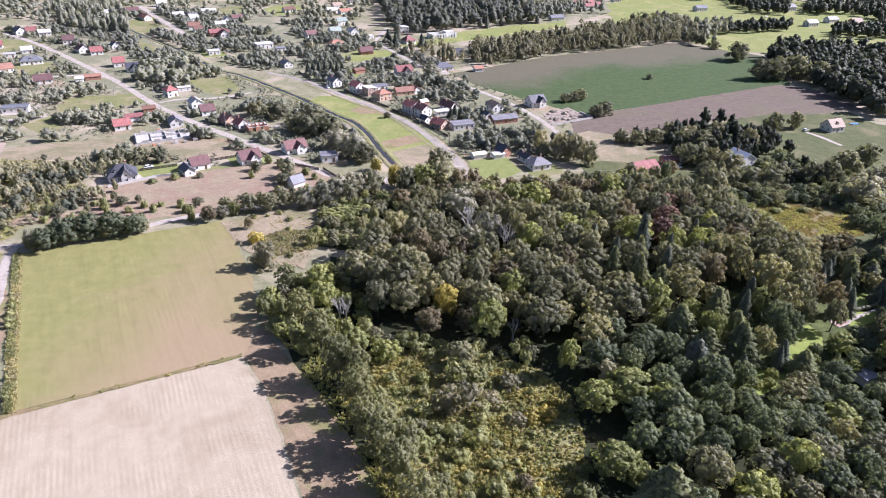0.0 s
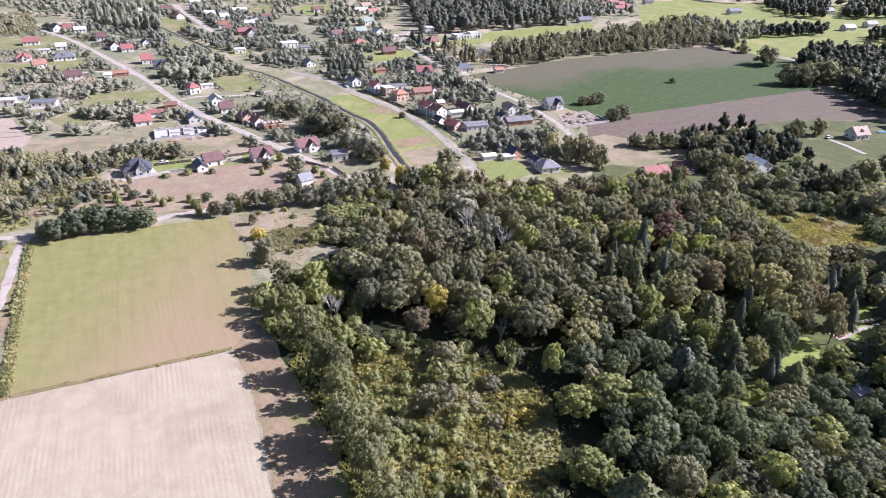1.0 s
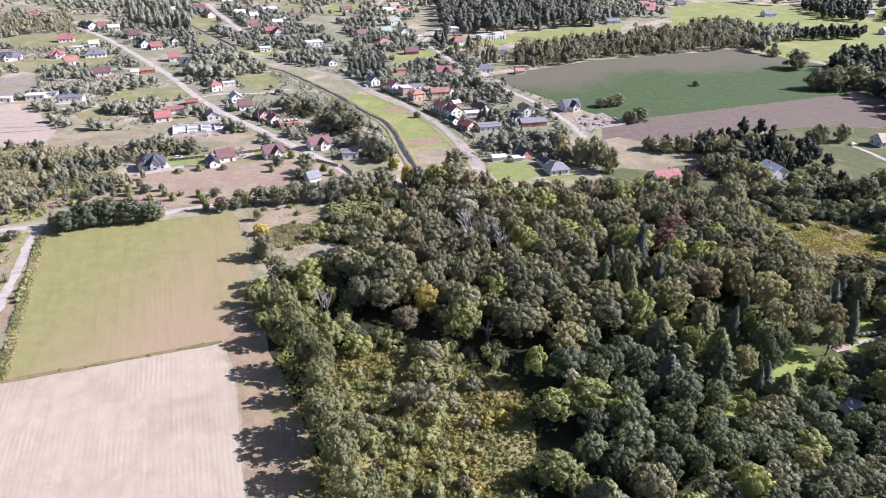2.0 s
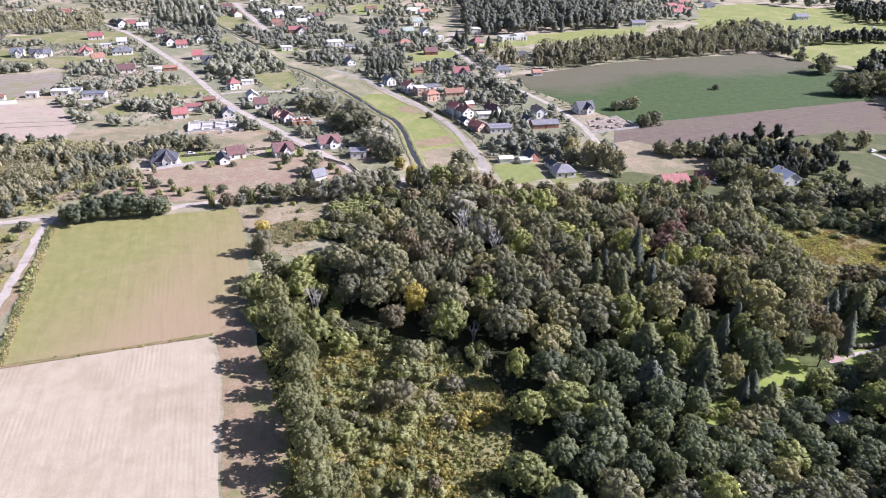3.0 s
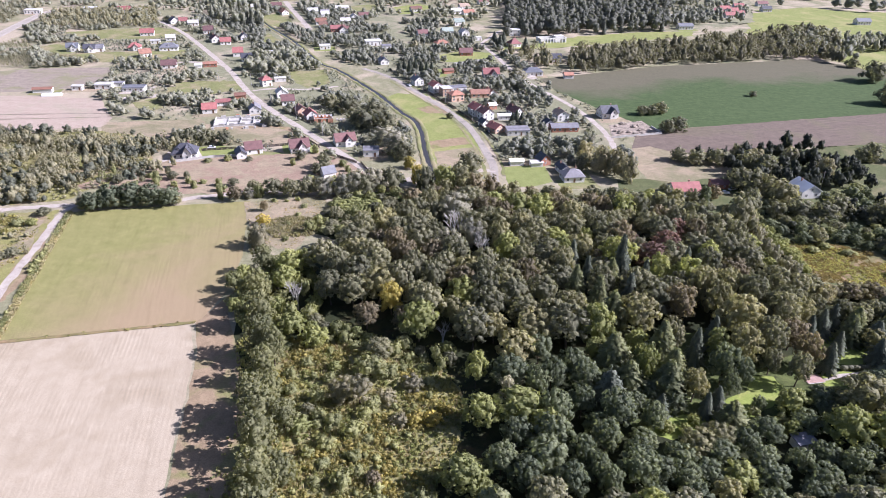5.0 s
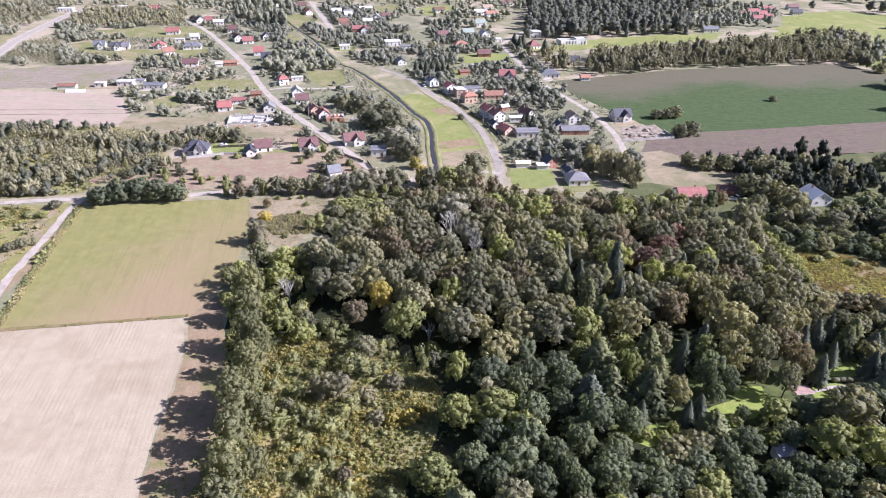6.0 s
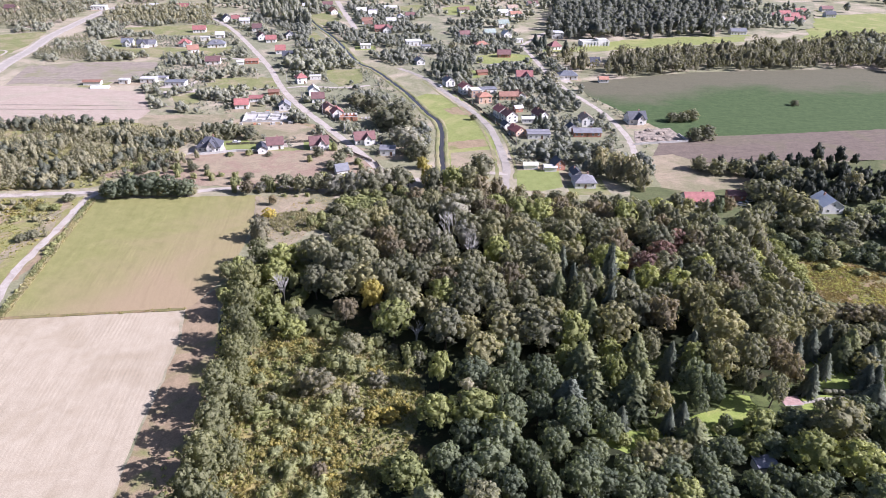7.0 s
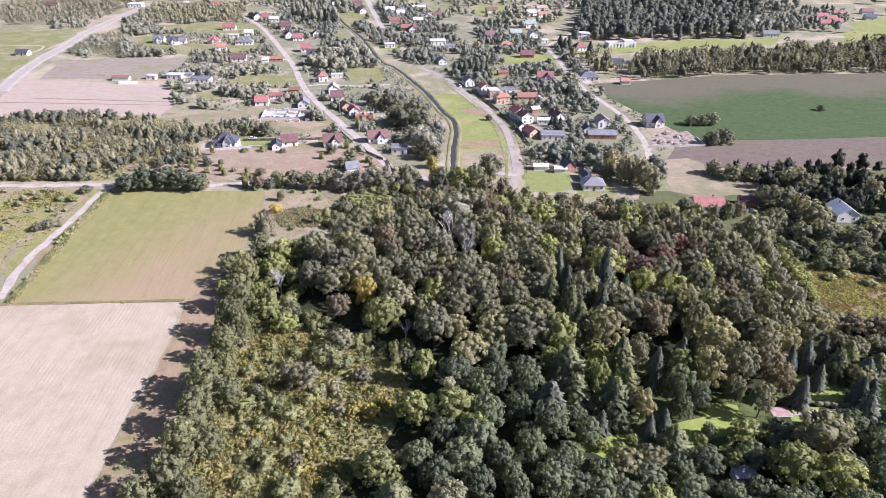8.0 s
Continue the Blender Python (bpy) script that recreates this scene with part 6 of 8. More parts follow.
BROAD = (1.1, 1.8)
crown_meshes("oak", 4, lambda s, t: broad_crown(s, int(44 + 14 * t), 25, 0.112, 0.36, 0.215, 0.14, tall=t), BROAD)
crown_meshes("ash", 4, lambda s, t: broad_crown(s, int(44 + 14 * t), 25, 0.112, 0.34, 0.215, 0.16, tall=t), BROAD)
crown_meshes("olive", 2, lambda s, t: broad_crown(s, int(44 + 14 * t), 25, 0.112, 0.34, 0.215, 0.16, tall=t), BROAD)
crown_meshes("lime", 2, lambda s, t: broad_crown(s, int(44 + 14 * t), 25, 0.112, 0.3, 0.215, 0.17, tall=t), BROAD)
crown_meshes("yellow", 2, lambda s, t: broad_crown(s, 52, 28, 0.11, 0.2, 0.22, 0.16, tall=t), (1.3,))
crown_meshes("brown", 2, lambda s, t: broad_crown(s, int(44 + 14 * t), 25, 0.112, 0.34, 0.215, 0.18, tall=t), BROAD)
crown_meshes("copper", 2, lambda s, t: broad_crown(s, 62, 25, 0.112, 0.34, 0.215, 0.18, tall=t), (1.4,))
crown_meshes("alder", 4, lambda s, t: broad_crown(s, 104, 20, 0.1, 0.05, 0.17, 0.22, 0.45, t), (1.5,))
crown_meshes("willow", 3, lambda s, t: broad_crown(s, 30, 56, 0.095, 0.15, 0.27, 0.2, 0.4, t), (1.3,))
crown_meshes("silver", 2, lambda s, t: broad_crown(s, 34, 44, 0.1, 0.3, 0.24, 0.22, 0.45, t), (1.3,))
crown_meshes("pale", 3, lambda s, t: broad_crown(s, 30, 56, 0.09, 0.14, 0.25, 0.25, 0.5, t), (1.4,))
crown_meshes("spruce", 3, lambda s, t: cone_crown(s, 20, 13, size=0.125, fill=12))
crown_meshes("larch", 3, lambda s, t: cone_crown(s, 20, 13, 0.1, 0.12, 0.05, 14))
crown_meshes("shrub", 4, lambda s, t: broad_crown(s, 12, 40, 0.15, 0.0, 0.42, 0.28, tall=t), (0.9,))
FAR_CROWNS = {}
for kind in ("oak", "ash", "olive", "lime", "brown", "willow", "yellow", "pale", "shrub"):
    FAR_CROWNS[kind] = []
    for i in range(4):
        p, f, n = broad_crown(400 + i, 22, 30, 0.14, 0.18, 0.33, 0.2)
        FAR_CROWNS[kind].append(triangles("crown", p, f, LEAF[kind], n))
STRAIGHT = trunk_mesh("trunk", 1.0, 0.02, 5, BARK, 0)
TRUNKS = [trunk_mesh("trunk", 1.0, 0.022, s, BARK) for s in range(3)]
BARE = [bare_mesh(s, PALE_BARK) for s in (3, 8, 12)]
TREE_LABEL = {
    "oak": "dark green broadleaf tree with a dense domed crown", "ash": "deep green broadleaf tree with a dense round crown", "olive": "olive-green broadleaf tree with a lumpy crown", "lime": "light green sunlit broadleaf tree",
    "yellow": "yellow-leaved autumn tree with a round crown", "brown": "broadleaf tree turning rusty brown", "copper": "copper-purple leaved dark tree",
    "alder": "grey-green alder at the field's edge", "willow": "silvery grey-green willow tree", "silver": "silver-grey half-bare poplar with whitish twigs", "pale": "feathery pale birch with thinning leaves",
    "spruce": "dark green pointed spruce with drooping boughs", "larch": "light green feathery larch with a cone crown", "shrub": "bushy green shrub with dense small leaves", "dead": "bare dead tree with whitish branches"}
TREE_NAME = {"oak": "oak_tree", "ash": "ash_tree", "olive": "hornbeam_tree", "lime": "linden_tree", "yellow": "maple_tree", "brown": "chestnut_tree", "copper": "beech_tree", "alder": "alder_tree",
             "willow": "willow_tree", "silver": "poplar_tree", "pale": "birch_tree", "spruce": "spruce_tree", "larch": "larch_tree", "dead": "dead_tree"}
rnd = random.Random(7)
PLANTED = []


def plant(kind, x, y, height, radius):
    """A tree, or a shrub, of that height and crown radius, standing at x, y."""
    if 76 < x < 114 and y > 246:
        height = min(height, max(8.5, 17.0 - 0.3 * (y - 262)))
    if 118 < x < 178 and 284 < y < 326:
        height *= 0.72
    if kind in ("spruce", "larch") and y < 260:
        height *= 1.1
    name = "shrub" if kind == "shrub" or height < 3.6 else TREE_NAME[kind]
    thing = new(name)
    thing.matrix_basis = pose(x, y, 0, 0, 0, rnd.uniform(0, 360))
    tagged(thing, TREE_LABEL[kind], "shrub" if name == "shrub" else "tree", "trees and shrubs", "thing")
    PLANTED.append((x, y, radius))
    if kind == "dead":
        part("bare_crown", rnd.choice(BARE), None, thing, at=Matrix.Diagonal((radius * 2.0, radius * 2.0, height * 1.02, 1)))
        return
    girth = min(height, radius * 2.6)
    part("trunk", STRAIGHT if kind in ("spruce", "larch") or height < 6 else rnd.choice(TRUNKS), None, thing, at=Matrix.Diagonal((girth, girth, height * 0.92, 1)))
    if kind in ("spruce", "larch"):
        radius *= 1.6 if kind == "larch" else 1.45
    low = 0.4 if (y > 255 or height < 9) and kind in ("oak", "ash", "olive", "lime", "brown", "willow", "yellow", "pale") else 0.2 if height < 16 and kind not in ("spruce", "larch", "shrub", "alder", "pale") else 0.0
    if x < -50 and y > 180 and kind in FAR_CROWNS:
        low = max(low, 0.45)
    if x > 60 and y < 220 and kind in ("oak", "ash", "olive", "lime", "brown"):
        low = max(low, 0.3)
    if y > 262 and kind in FAR_CROWNS:
        choice = FAR_CROWNS[kind]
    else:
        slim = 0.3 * height * (1 + low) / radius
        choice = min(CROWNS[kind], key=lambda c: abs(c[0] - slim))[1]
    part("crown", rnd.choice(choice), None, thing, at=Matrix.Translation((0, 0, -low * height)) @ Matrix.Diagonal((radius * rnd.uniform(0.92, 1.08), radius * rnd.uniform(0.92, 1.08), height * (1 + low), 1)))


plant('oak', 253.1, 630.2, 7.7, 5.8)
plant('spruce', -48.8, 628.3, 11.5, 3.6)
plant('spruce', -40.1, 626.9, 11.5, 3.6)
plant('spruce', -41.2, 614.9, 11.5, 3.5)
plant('spruce', -17.5, 610.4, 11.5, 3.5)
plant('oak', 255.2, 581.3, 15.4, 10.7)
plant('willow', -111.7, 581.1, 7.7, 5.0)
plant('oak', 274.3, 517.9, 17.9, 10.9)
plant('oak', 257.3, 513.9, 16.6, 9.5)
plant('oak', 245.8, 512.1, 15.4, 8.6)
plant('oak', 158.7, 506.4, 3.8, 3.0)
plant('oak', 284.7, 503.4, 16.6, 9.8)
plant('spruce', -74.2, 502.4, 8.3, 2.6)
plant('spruce', -77.7, 500.7, 9.0, 2.6)
plant('spruce', -82.3, 500.5, 9.0, 2.6)
plant('spruce', -86.9, 500.4, 9.0, 2.6)
plant('spruce', -95.8, 500.2, 9.0, 2.6)
plant('willow', -8.0, 499.5, 9.0, 7.0)
plant('spruce', -91.0, 498.7, 9.6, 2.6)
plant('spruce', -98.7, 496.7, 9.0, 2.6)
plant('oak', -69.6, 493.8, 6.4, 3.4)
plant('oak', 93.7, 443.7, 7.0, 5.2)
plant('oak', 88.3, 438.6, 5.8, 4.1)
plant('oak', 82.9, 436.1, 5.8, 4.5)
plant('oak', 103.2, 408.6, 9.0, 5.4)
plant('oak', 96.7, 403.7, 7.7, 4.8)
plant('spruce', 8.1, 396.3, 7.7, 2.4)
plant('spruce', 5.7, 395.5, 6.4, 2.0)
plant('spruce', 11.7, 393.1, 7.7, 2.3)
plant('oak', -32.8, 391.5, 3.8, 2.1)
plant('oak', -111.0, 390.7, 9.0, 6.3)
plant('oak', 213.6, 388.1, 10.2, 5.1)
plant('oak', -97.9, 385.4, 10.2, 7.6)
plant('oak', 200.1, 384.8, 10.2, 5.7)
plant('oak', 194.4, 382.5, 7.7, 4.4)
plant('oak', -75.3, 375.8, 11.8, 8.2)
plant('oak', 131.6, 370.4, 7.7, 4.6)
plant('oak', -82.4, 362.8, 10.2, 6.3)
plant('pale', 154.7, 361.1, 11.5, 4.6)
plant('willow', 53.7, 357.5, 9.0, 4.5)
plant('oak', -73.9, 357.0, 11.8, 8.7)
plant('oak', -62.5, 356.3, 11.8, 7.4)
plant('oak', 119.4, 356.2, 7.7, 5.4)
plant('oak', 100.0, 354.8, 7.7, 4.7)
plant('oak', 109.1, 353.5, 7.7, 5.6)
plant('pale', 137.2, 352.9, 11.5, 4.6)
plant('oak', 133.1, 350.5, 10.2, 6.2)
plant('pale', 168.7, 348.7, 11.5, 5.2)
plant('oak', 140.0, 343.8, 11.5, 6.7)
plant('spruce', 30.5, 339.0, 6.4, 1.8)
plant('pale', 52.6, 338.5, 11.5, 4.8)
plant('willow', -55.6, 334.2, 10.2, 7.4)
plant('pale', 138.3, 315.7, 10.5, 5.0)
plant('oak', 222.4, 326.4, 11.5, 6.5)
plant('oak', 52.4, 325.6, 9.0, 3.6)
plant('pale', 61.6, 325.4, 14.1, 6.0)
plant('pale', 68.4, 324.5, 14.1, 5.9)
plant('oak', 125.3, 322.5, 15.4, 5.8)
plant('willow', -45.1, 322.4, 11.8, 7.6)
plant('oak', 131.0, 321.7, 15.4, 6.2)
plant('olive', 136.8, 319.5, 14.1, 5.4)
plant('pale', 74.7, 317.8, 12.8, 4.8)
plant('oak', -38.3, 314.8, 10.2, 6.2)
plant('oak', 201.6, 310.6, 12.8, 7.0)
plant('oak', -138.4, 309.9, 7.7, 4.8)
plant('oak', -148.2, 309.9, 7.7, 4.2)
plant('olive', 141.4, 308.3, 16.6, 7.3)
plant('oak', -148.8, 305.4, 6.4, 3.9)
plant('oak', -0.9, 304.8, 11.5, 7.2)
plant('oak', -155.2, 303.8, 9.0, 4.8)
plant('yellow', -31.7, 303.6, 6.4, 3.2)
plant('oak', 164.3, 303.3, 12.8, 5.7)
plant('oak', 180.7, 301.8, 10.2, 4.9)
plant('oak', -160.6, 300.5, 7.7, 4.2)
plant('oak', 187.9, 300.2, 11.5, 5.5)
plant('oak', -89.5, 300.2, 5.1, 3.3)
plant('oak', 127.5, 299.3, 14.1, 5.2)
plant('oak', 147.4, 295.6, 12.8, 5.7)
plant('oak', 157.4, 294.6, 12.8, 6.3)
plant('oak', 137.2, 292.6, 11.5, 4.6)
plant('oak', -72.8, 292.3, 7.0, 4.9)
plant('willow', 204.0, 288.2, 12.8, 6.6)
plant('oak', -2.1, 285.9, 12.8, 5.8)
plant('yellow', -21.8, 284.9, 10.2, 3.5)
plant('oak', -73.3, 284.6, 5.1, 3.4)
plant('lime', 85.1, 284.2, 16.6, 6.6)
plant('lime', -8.3, 283.6, 11.5, 6.1)
plant('oak', -16.7, 279.7, 11.5, 5.3)
plant('brown', 14.2, 279.1, 11.5, 4.3)
plant('brown', 7.4, 275.4, 12.8, 5.1)
plant('willow', 189.8, 275.2, 14.1, 9.1)
plant('oak', -31.6, 274.2, 11.5, 5.8)
plant('oak', 121.7, 274.2, 17.9, 5.5)
plant('lime', 130.7, 272.5, 3.2, 2.4)
plant('willow', -38.8, 270.9, 11.5, 5.8)
plant('brown', 122.7, 270.4, 10.2, 3.9)
plant('shrub', 151.9, 268.3, 2.0, 2.5)
plant('lime', 131.9, 267.8, 3.5, 2.8)
plant('oak', 117.5, 266.9, 19.2, 6.9)
plant('lime', 115.3, 266.7, 5.1, 3.3)
plant('willow', -45.3, 266.3, 11.5, 6.1)
plant('oak', -40.7, 266.0, 10.2, 5.2)
plant('oak', 103.5, 265.9, 17.9, 6.1)
plant('willow', 126.0, 264.9, 7.7, 2.8)
plant('shrub', 159.8, 264.7, 2.0, 2.7)
plant('shrub', 146.8, 263.3, 2.0, 2.5)
plant('willow', -50.9, 262.7, 10.2, 5.8)
plant('lime', 71.9, 262.5, 16.6, 5.6)
plant('lime', 134.1, 262.2, 3.5, 2.7)
plant('oak', 98.8, 267.4, 13.6, 6.9)
plant('willow', -58.5, 260.2, 9.6, 5.5)
plant('lime', 118.5, 259.8, 5.1, 3.6)
plant('oak', -67.0, 258.9, 7.0, 4.0)
plant('brown', 59.2, 265.1, 13.6, 6.3)
plant('brown', -17.7, 261.4, 7.8, 5.3)
plant('brown', 64.6, 264.0, 13.6, 5.2)
plant('brown', 86.5, 262.9, 12.6, 5.3)
plant('lime', 136.0, 256.7, 3.5, 2.9)
plant('lime', -32.8, 256.1, 3.1, 3.3)
plant('oak', -72.9, 255.0, 7.7, 4.5)
plant('willow', 127.3, 254.7, 7.7, 3.1)
plant('oak', -81.2, 254.2, 7.7, 4.5)
plant('lime', 121.9, 253.9, 5.1, 3.5)
plant('oak', -90.4, 253.6, 6.4, 3.2)
plant('lime', -42.7, 253.0, 3.5, 4.9)
plant('lime', -36.0, 252.9, 3.3, 4.1)
plant('lime', 137.7, 251.6, 3.3, 2.6)
plant('lime', -38.0, 249.9, 2.9, 3.8)
plant('lime', -47.2, 249.1, 3.3, 4.3)
plant('lime', 119.9, 252.9, 8.7, 4.8)
plant('willow', 129.1, 248.0, 7.7, 2.8)
plant('lime', 124.4, 247.5, 5.1, 3.4)
plant('lime', -43.3, 247.4, 2.9, 3.8)
plant('lime', 138.8, 247.2, 3.2, 2.4)
plant('lime', 140.1, 244.5, 2.8, 2.2)
plant('brown', -94.6, 244.0, 6.4, 3.2)
plant('brown', -15.3, 247.8, 8.7, 3.5)
plant('lime', 126.9, 243.6, 4.6, 3.0)
plant('copper', 92.4, 249.0, 13.6, 5.0)
plant('willow', 132.3, 241.8, 7.0, 3.3)
plant('willow', 135.4, 238.7, 6.4, 2.5)
plant('brown', -76.9, 237.5, 5.1, 1.8)
plant('oak', 91.5, 301.0, 7.2, 3.4)
plant('olive', 97.0, 299.5, 6.4, 3.0)
plant('oak', 103.5, 300.5, 6.8, 3.2)
plant('ash', 109.0, 303.0, 7.6, 3.4)
plant('brown', 113.5, 307.5, 6.6, 3.0)
plant('willow', -118.5, 235.9, 6.4, 2.7)
plant('silver', 6.7, 241.1, 16.6, 7.8)
plant('pale', 139.0, 232.6, 6.4, 2.8)
plant('oak', 52.9, 238.8, 14.6, 5.5)
plant('ash', -118.8, 231.2, 8.3, 4.7)
plant('copper', 88.8, 236.9, 13.6, 5.5)
plant('lime', 59.2, 235.0, 11.7, 3.3)
plant('oak', 67.5, 236.5, 14.6, 5.4)
plant('brown', 71.7, 236.2, 15.6, 5.6)
plant('ash', -126.8, 229.2, 9.6, 5.2)
plant('brown', 158.2, 230.8, 6.3, 3.8)
plant('ash', -135.3, 227.5, 9.6, 5.8)
plant('pale', 154.1, 230.0, 6.3, 4.2)
plant('oak', 116.5, 233.1, 13.6, 6.0)
plant('willow', 79.1, 232.2, 12.6, 3.4)
plant('yellow', -71.3, 225.6, 4.5, 2.7)
plant('brown', 149.9, 228.1, 6.3, 3.8)
plant('pale', 145.7, 227.0, 6.3, 3.8)
plant('lime', 102.9, 230.0, 14.6, 4.8)
plant('ash', -142.6, 223.3, 9.6, 5.8)
plant('pale', 140.7, 222.4, 7.7, 3.6)
plant('oak', 137.4, 225.4, 7.8, 4.5)
plant('copper', 83.4, 225.6, 13.6, 5.7)
plant('willow', -153.3, 219.7, 6.4, 3.4)
for k in range(13):
    x = -150.5 + 2.75 * k + rnd.uniform(-0.6, 0.6)
    plant('ash' if k % 4 else 'olive', x, 217.3 + 0.452 * (x + 151.5) + rnd.uniform(-0.8, 0.8), rnd.uniform(3.8, 6.0), rnd.uniform(2.2, 3.0))
plant('spruce', 94.7, 222.3, 14.1, 3.0)
plant('dead', 10.2, 226.0, 18.5, 5.1)
plant('ash', -146.5, 216.8, 8.3, 4.9)
plant('oak', 155.1, 217.3, 6.8, 3.6)
plant('spruce', 55.7, 217.3, 14.1, 2.8)
plant('oak', 123.7, 219.0, 13.6, 5.6)
plant('brown', 64.2, 218.0, 12.6, 2.2)
plant('oak', 130.3, 217.6, 12.6, 4.7)
plant('lime', 52.1, 218.0, 15.6, 3.5)
plant('oak', 136.1, 214.4, 7.8, 3.7)
plant('oak', 143.9, 213.1, 7.8, 3.6)
plant('oak', 149.1, 212.4, 7.8, 3.9)
plant('spruce', 72.4, 213.8, 19.6, 3.6)
plant('silver', 17.5, 223.5, 15.0, 5.0)
plant('silver', 10.3, 214.2, 14.2, 5.6)
plant('oak', -163.2, 207.7, 3.3, 3.0)
plant('pale', -63.4, 206.7, 10.2, 5.1)
plant('dead', 23.3, 212.7, 15.6, 3.8)
plant('larch', 146.8, 207.3, 8.7, 3.0)
plant('spruce', 140.0, 207.3, 8.7, 2.5)
plant('oak', 126.1, 208.9, 12.6, 4.5)
plant('spruce', 80.3, 206.8, 15.2, 2.9)
plant('spruce', 61.5, 206.5, 14.1, 3.0)
plant('olive', 107.1, 209.6, 15.6, 5.3)
plant('larch', 69.4, 205.0, 15.2, 3.3)
plant('oak', 114.3, 207.0, 15.6, 5.1)
plant('spruce', 135.0, 201.1, 9.8, 2.7)
plant('olive', 129.3, 203.2, 11.7, 4.3)
plant('lime', -161.0, 198.5, 2.8, 2.4)
plant('spruce', 150.5, 200.3, 8.7, 3.4)
plant('larch', 143.1, 199.8, 9.8, 3.3)
plant('oak', 120.7, 202.4, 13.5, 4.6)
plant('shrub', -166.4, 196.8, 2.6, 2.9)
plant('olive', 149.3, 197.9, 7.6, 3.7)
plant('olive', 102.8, 200.9, 15.3, 4.5)
plant('spruce', 130.4, 196.1, 9.8, 2.5)
plant('lime', -38.6, 194.1, 9.0, 4.2)
plant('shrub', -176.1, 193.7, 2.3, 2.7)
plant('larch', 58.3, 196.8, 15.2, 3.5)
plant('oak', 122.3, 198.6, 15.2, 4.8)
plant('spruce', 138.3, 192.9, 7.6, 2.2)
plant('spruce', 75.4, 194.3, 16.3, 3.3)
plant('spruce', 151.1, 192.0, 7.6, 2.4)
plant('brown', 91.1, 195.9, 15.1, 5.5)
plant('alder', -51.4, 189.1, 10.9, 3.9)
plant('larch', 66.0, 192.2, 15.2, 3.7)
plant('spruce', 148.2, 190.0, 8.7, 2.8)
plant('lime', -40.4, 187.8, 11.5, 5.2)
plant('brown', 124.0, 190.8, 11.2, 4.7)
plant('shrub', -167.4, 183.8, 2.0, 2.3)
plant('olive', 108.7, 190.6, 16.7, 6.9)
plant('larch', 70.7, 184.2, 15.0, 4.1)
plant('spruce', 133.2, 182.5, 9.6, 2.8)
plant('lime', -37.8, 179.0, 10.2, 4.4)
plant('brown', 127.4, 183.0, 11.8, 4.1)
plant('oak', 116.8, 184.3, 14.6, 4.9)
plant('pale', -143.9, 177.7, 3.8, 0.9)
plant('olive', 57.5, 183.3, 13.7, 5.6)
plant('oak', 8.3, 180.1, 11.7, 4.2)
plant('oak', -147.0, 174.5, 3.8, 2.4)
plant('oak', 52.8, 178.0, 13.4, 5.0)
plant('olive', 108.3, 178.0, 14.3, 4.9)
plant('oak', -149.4, 171.4, 3.1, 2.6)
plant('alder', -43.7, 171.1, 13.2, 4.0)
plant('olive', 21.4, 175.7, 10.7, 3.7)
plant('larch', 85.5, 173.7, 13.6, 4.0)
plant('oak', -12.1, 176.2, 12.5, 5.1)
plant('yellow', 1.1, 176.1, 12.5, 4.0)
plant('olive', 26.8, 171.5, 11.4, 4.8)
plant('olive', 36.2, 169.8, 10.6, 4.1)
plant('brown', 7.7, 168.8, 8.8, 3.6)
plant('dead', -29.5, 171.0, 9.5, 2.9)
plant('dead', -32.0, 172.4, 10.5, 3.2)
plant('lime', 66.2, 167.7, 9.6, 2.5)
plant('ash', 106.9, 167.8, 10.5, 3.2)
plant('larch', 71.9, 165.9, 12.3, 5.2)
plant('brown', -4.0, 166.5, 9.6, 4.0)
plant('ash', 102.0, 167.7, 13.9, 4.0)
plant('dead', 21.3, 164.5, 7.8, 3.1)
plant('ash', 103.7, 163.4, 7.8, 2.8)
plant('ash', 111.1, 159.5, 4.4, 1.9)
plant('ash', 148.6, 164.6, 12.0, 4.2)
plant('lime', 119.5, 160.7, 6.8, 4.7)
plant('alder', -35.3, 157.5, 14.2, 4.2)
plant('olive', 136.4, 162.9, 12.8, 7.4)
plant('shrub', 109.4, 156.7, 2.6, 1.6)
plant('lime', -25.5, 158.3, 6.8, 4.5)
plant('spruce', 99.9, 156.9, 7.1, 2.3)
plant('shrub', 116.2, 155.0, 3.3, 2.1)
plant('ash', 72.3, 157.0, 7.6, 3.5)
plant('larch', 86.6, 156.6, 12.5, 4.8)
plant('olive', 43.8, 159.1, 12.7, 5.5)
plant('larch', 76.4, 155.6, 11.0, 4.5)
plant('olive', 93.7, 157.9, 10.9, 3.5)
plant('oak', 5.0, 152.7, 7.0, 4.3)
plant('spruce', 96.7, 152.7, 7.7, 1.7)
plant('lime', -16.3, 154.4, 5.9, 4.3)
plant('ash', 82.1, 154.6, 6.7, 2.9)
plant('lime', 117.5, 150.3, 5.1, 2.3)
plant('ash', 88.4, 152.7, 5.9, 2.7)
plant('lime', 93.5, 148.7, 3.1, 1.7)
plant('spruce', 85.0, 149.7, 6.9, 2.3)
plant('ash', 148.9, 153.6, 11.6, 4.3)
plant('ash', 64.5, 152.7, 11.6, 4.3)
plant('ash', 78.1, 149.3, 6.6, 3.4)
plant('shrub', 10.9, 146.0, 3.8, 2.8)
plant('ash', 55.9, 151.5, 11.5, 4.1)
plant('lime', 139.9, 151.4, 11.5, 6.1)
plant('lime', 130.0, 150.8, 11.5, 5.3)
plant('lime', 91.1, 144.8, 2.8, 1.8)
plant('shrub', 5.2, 144.7, 6.4, 4.5)
plant('alder', -28.7, 144.6, 14.2, 4.3)
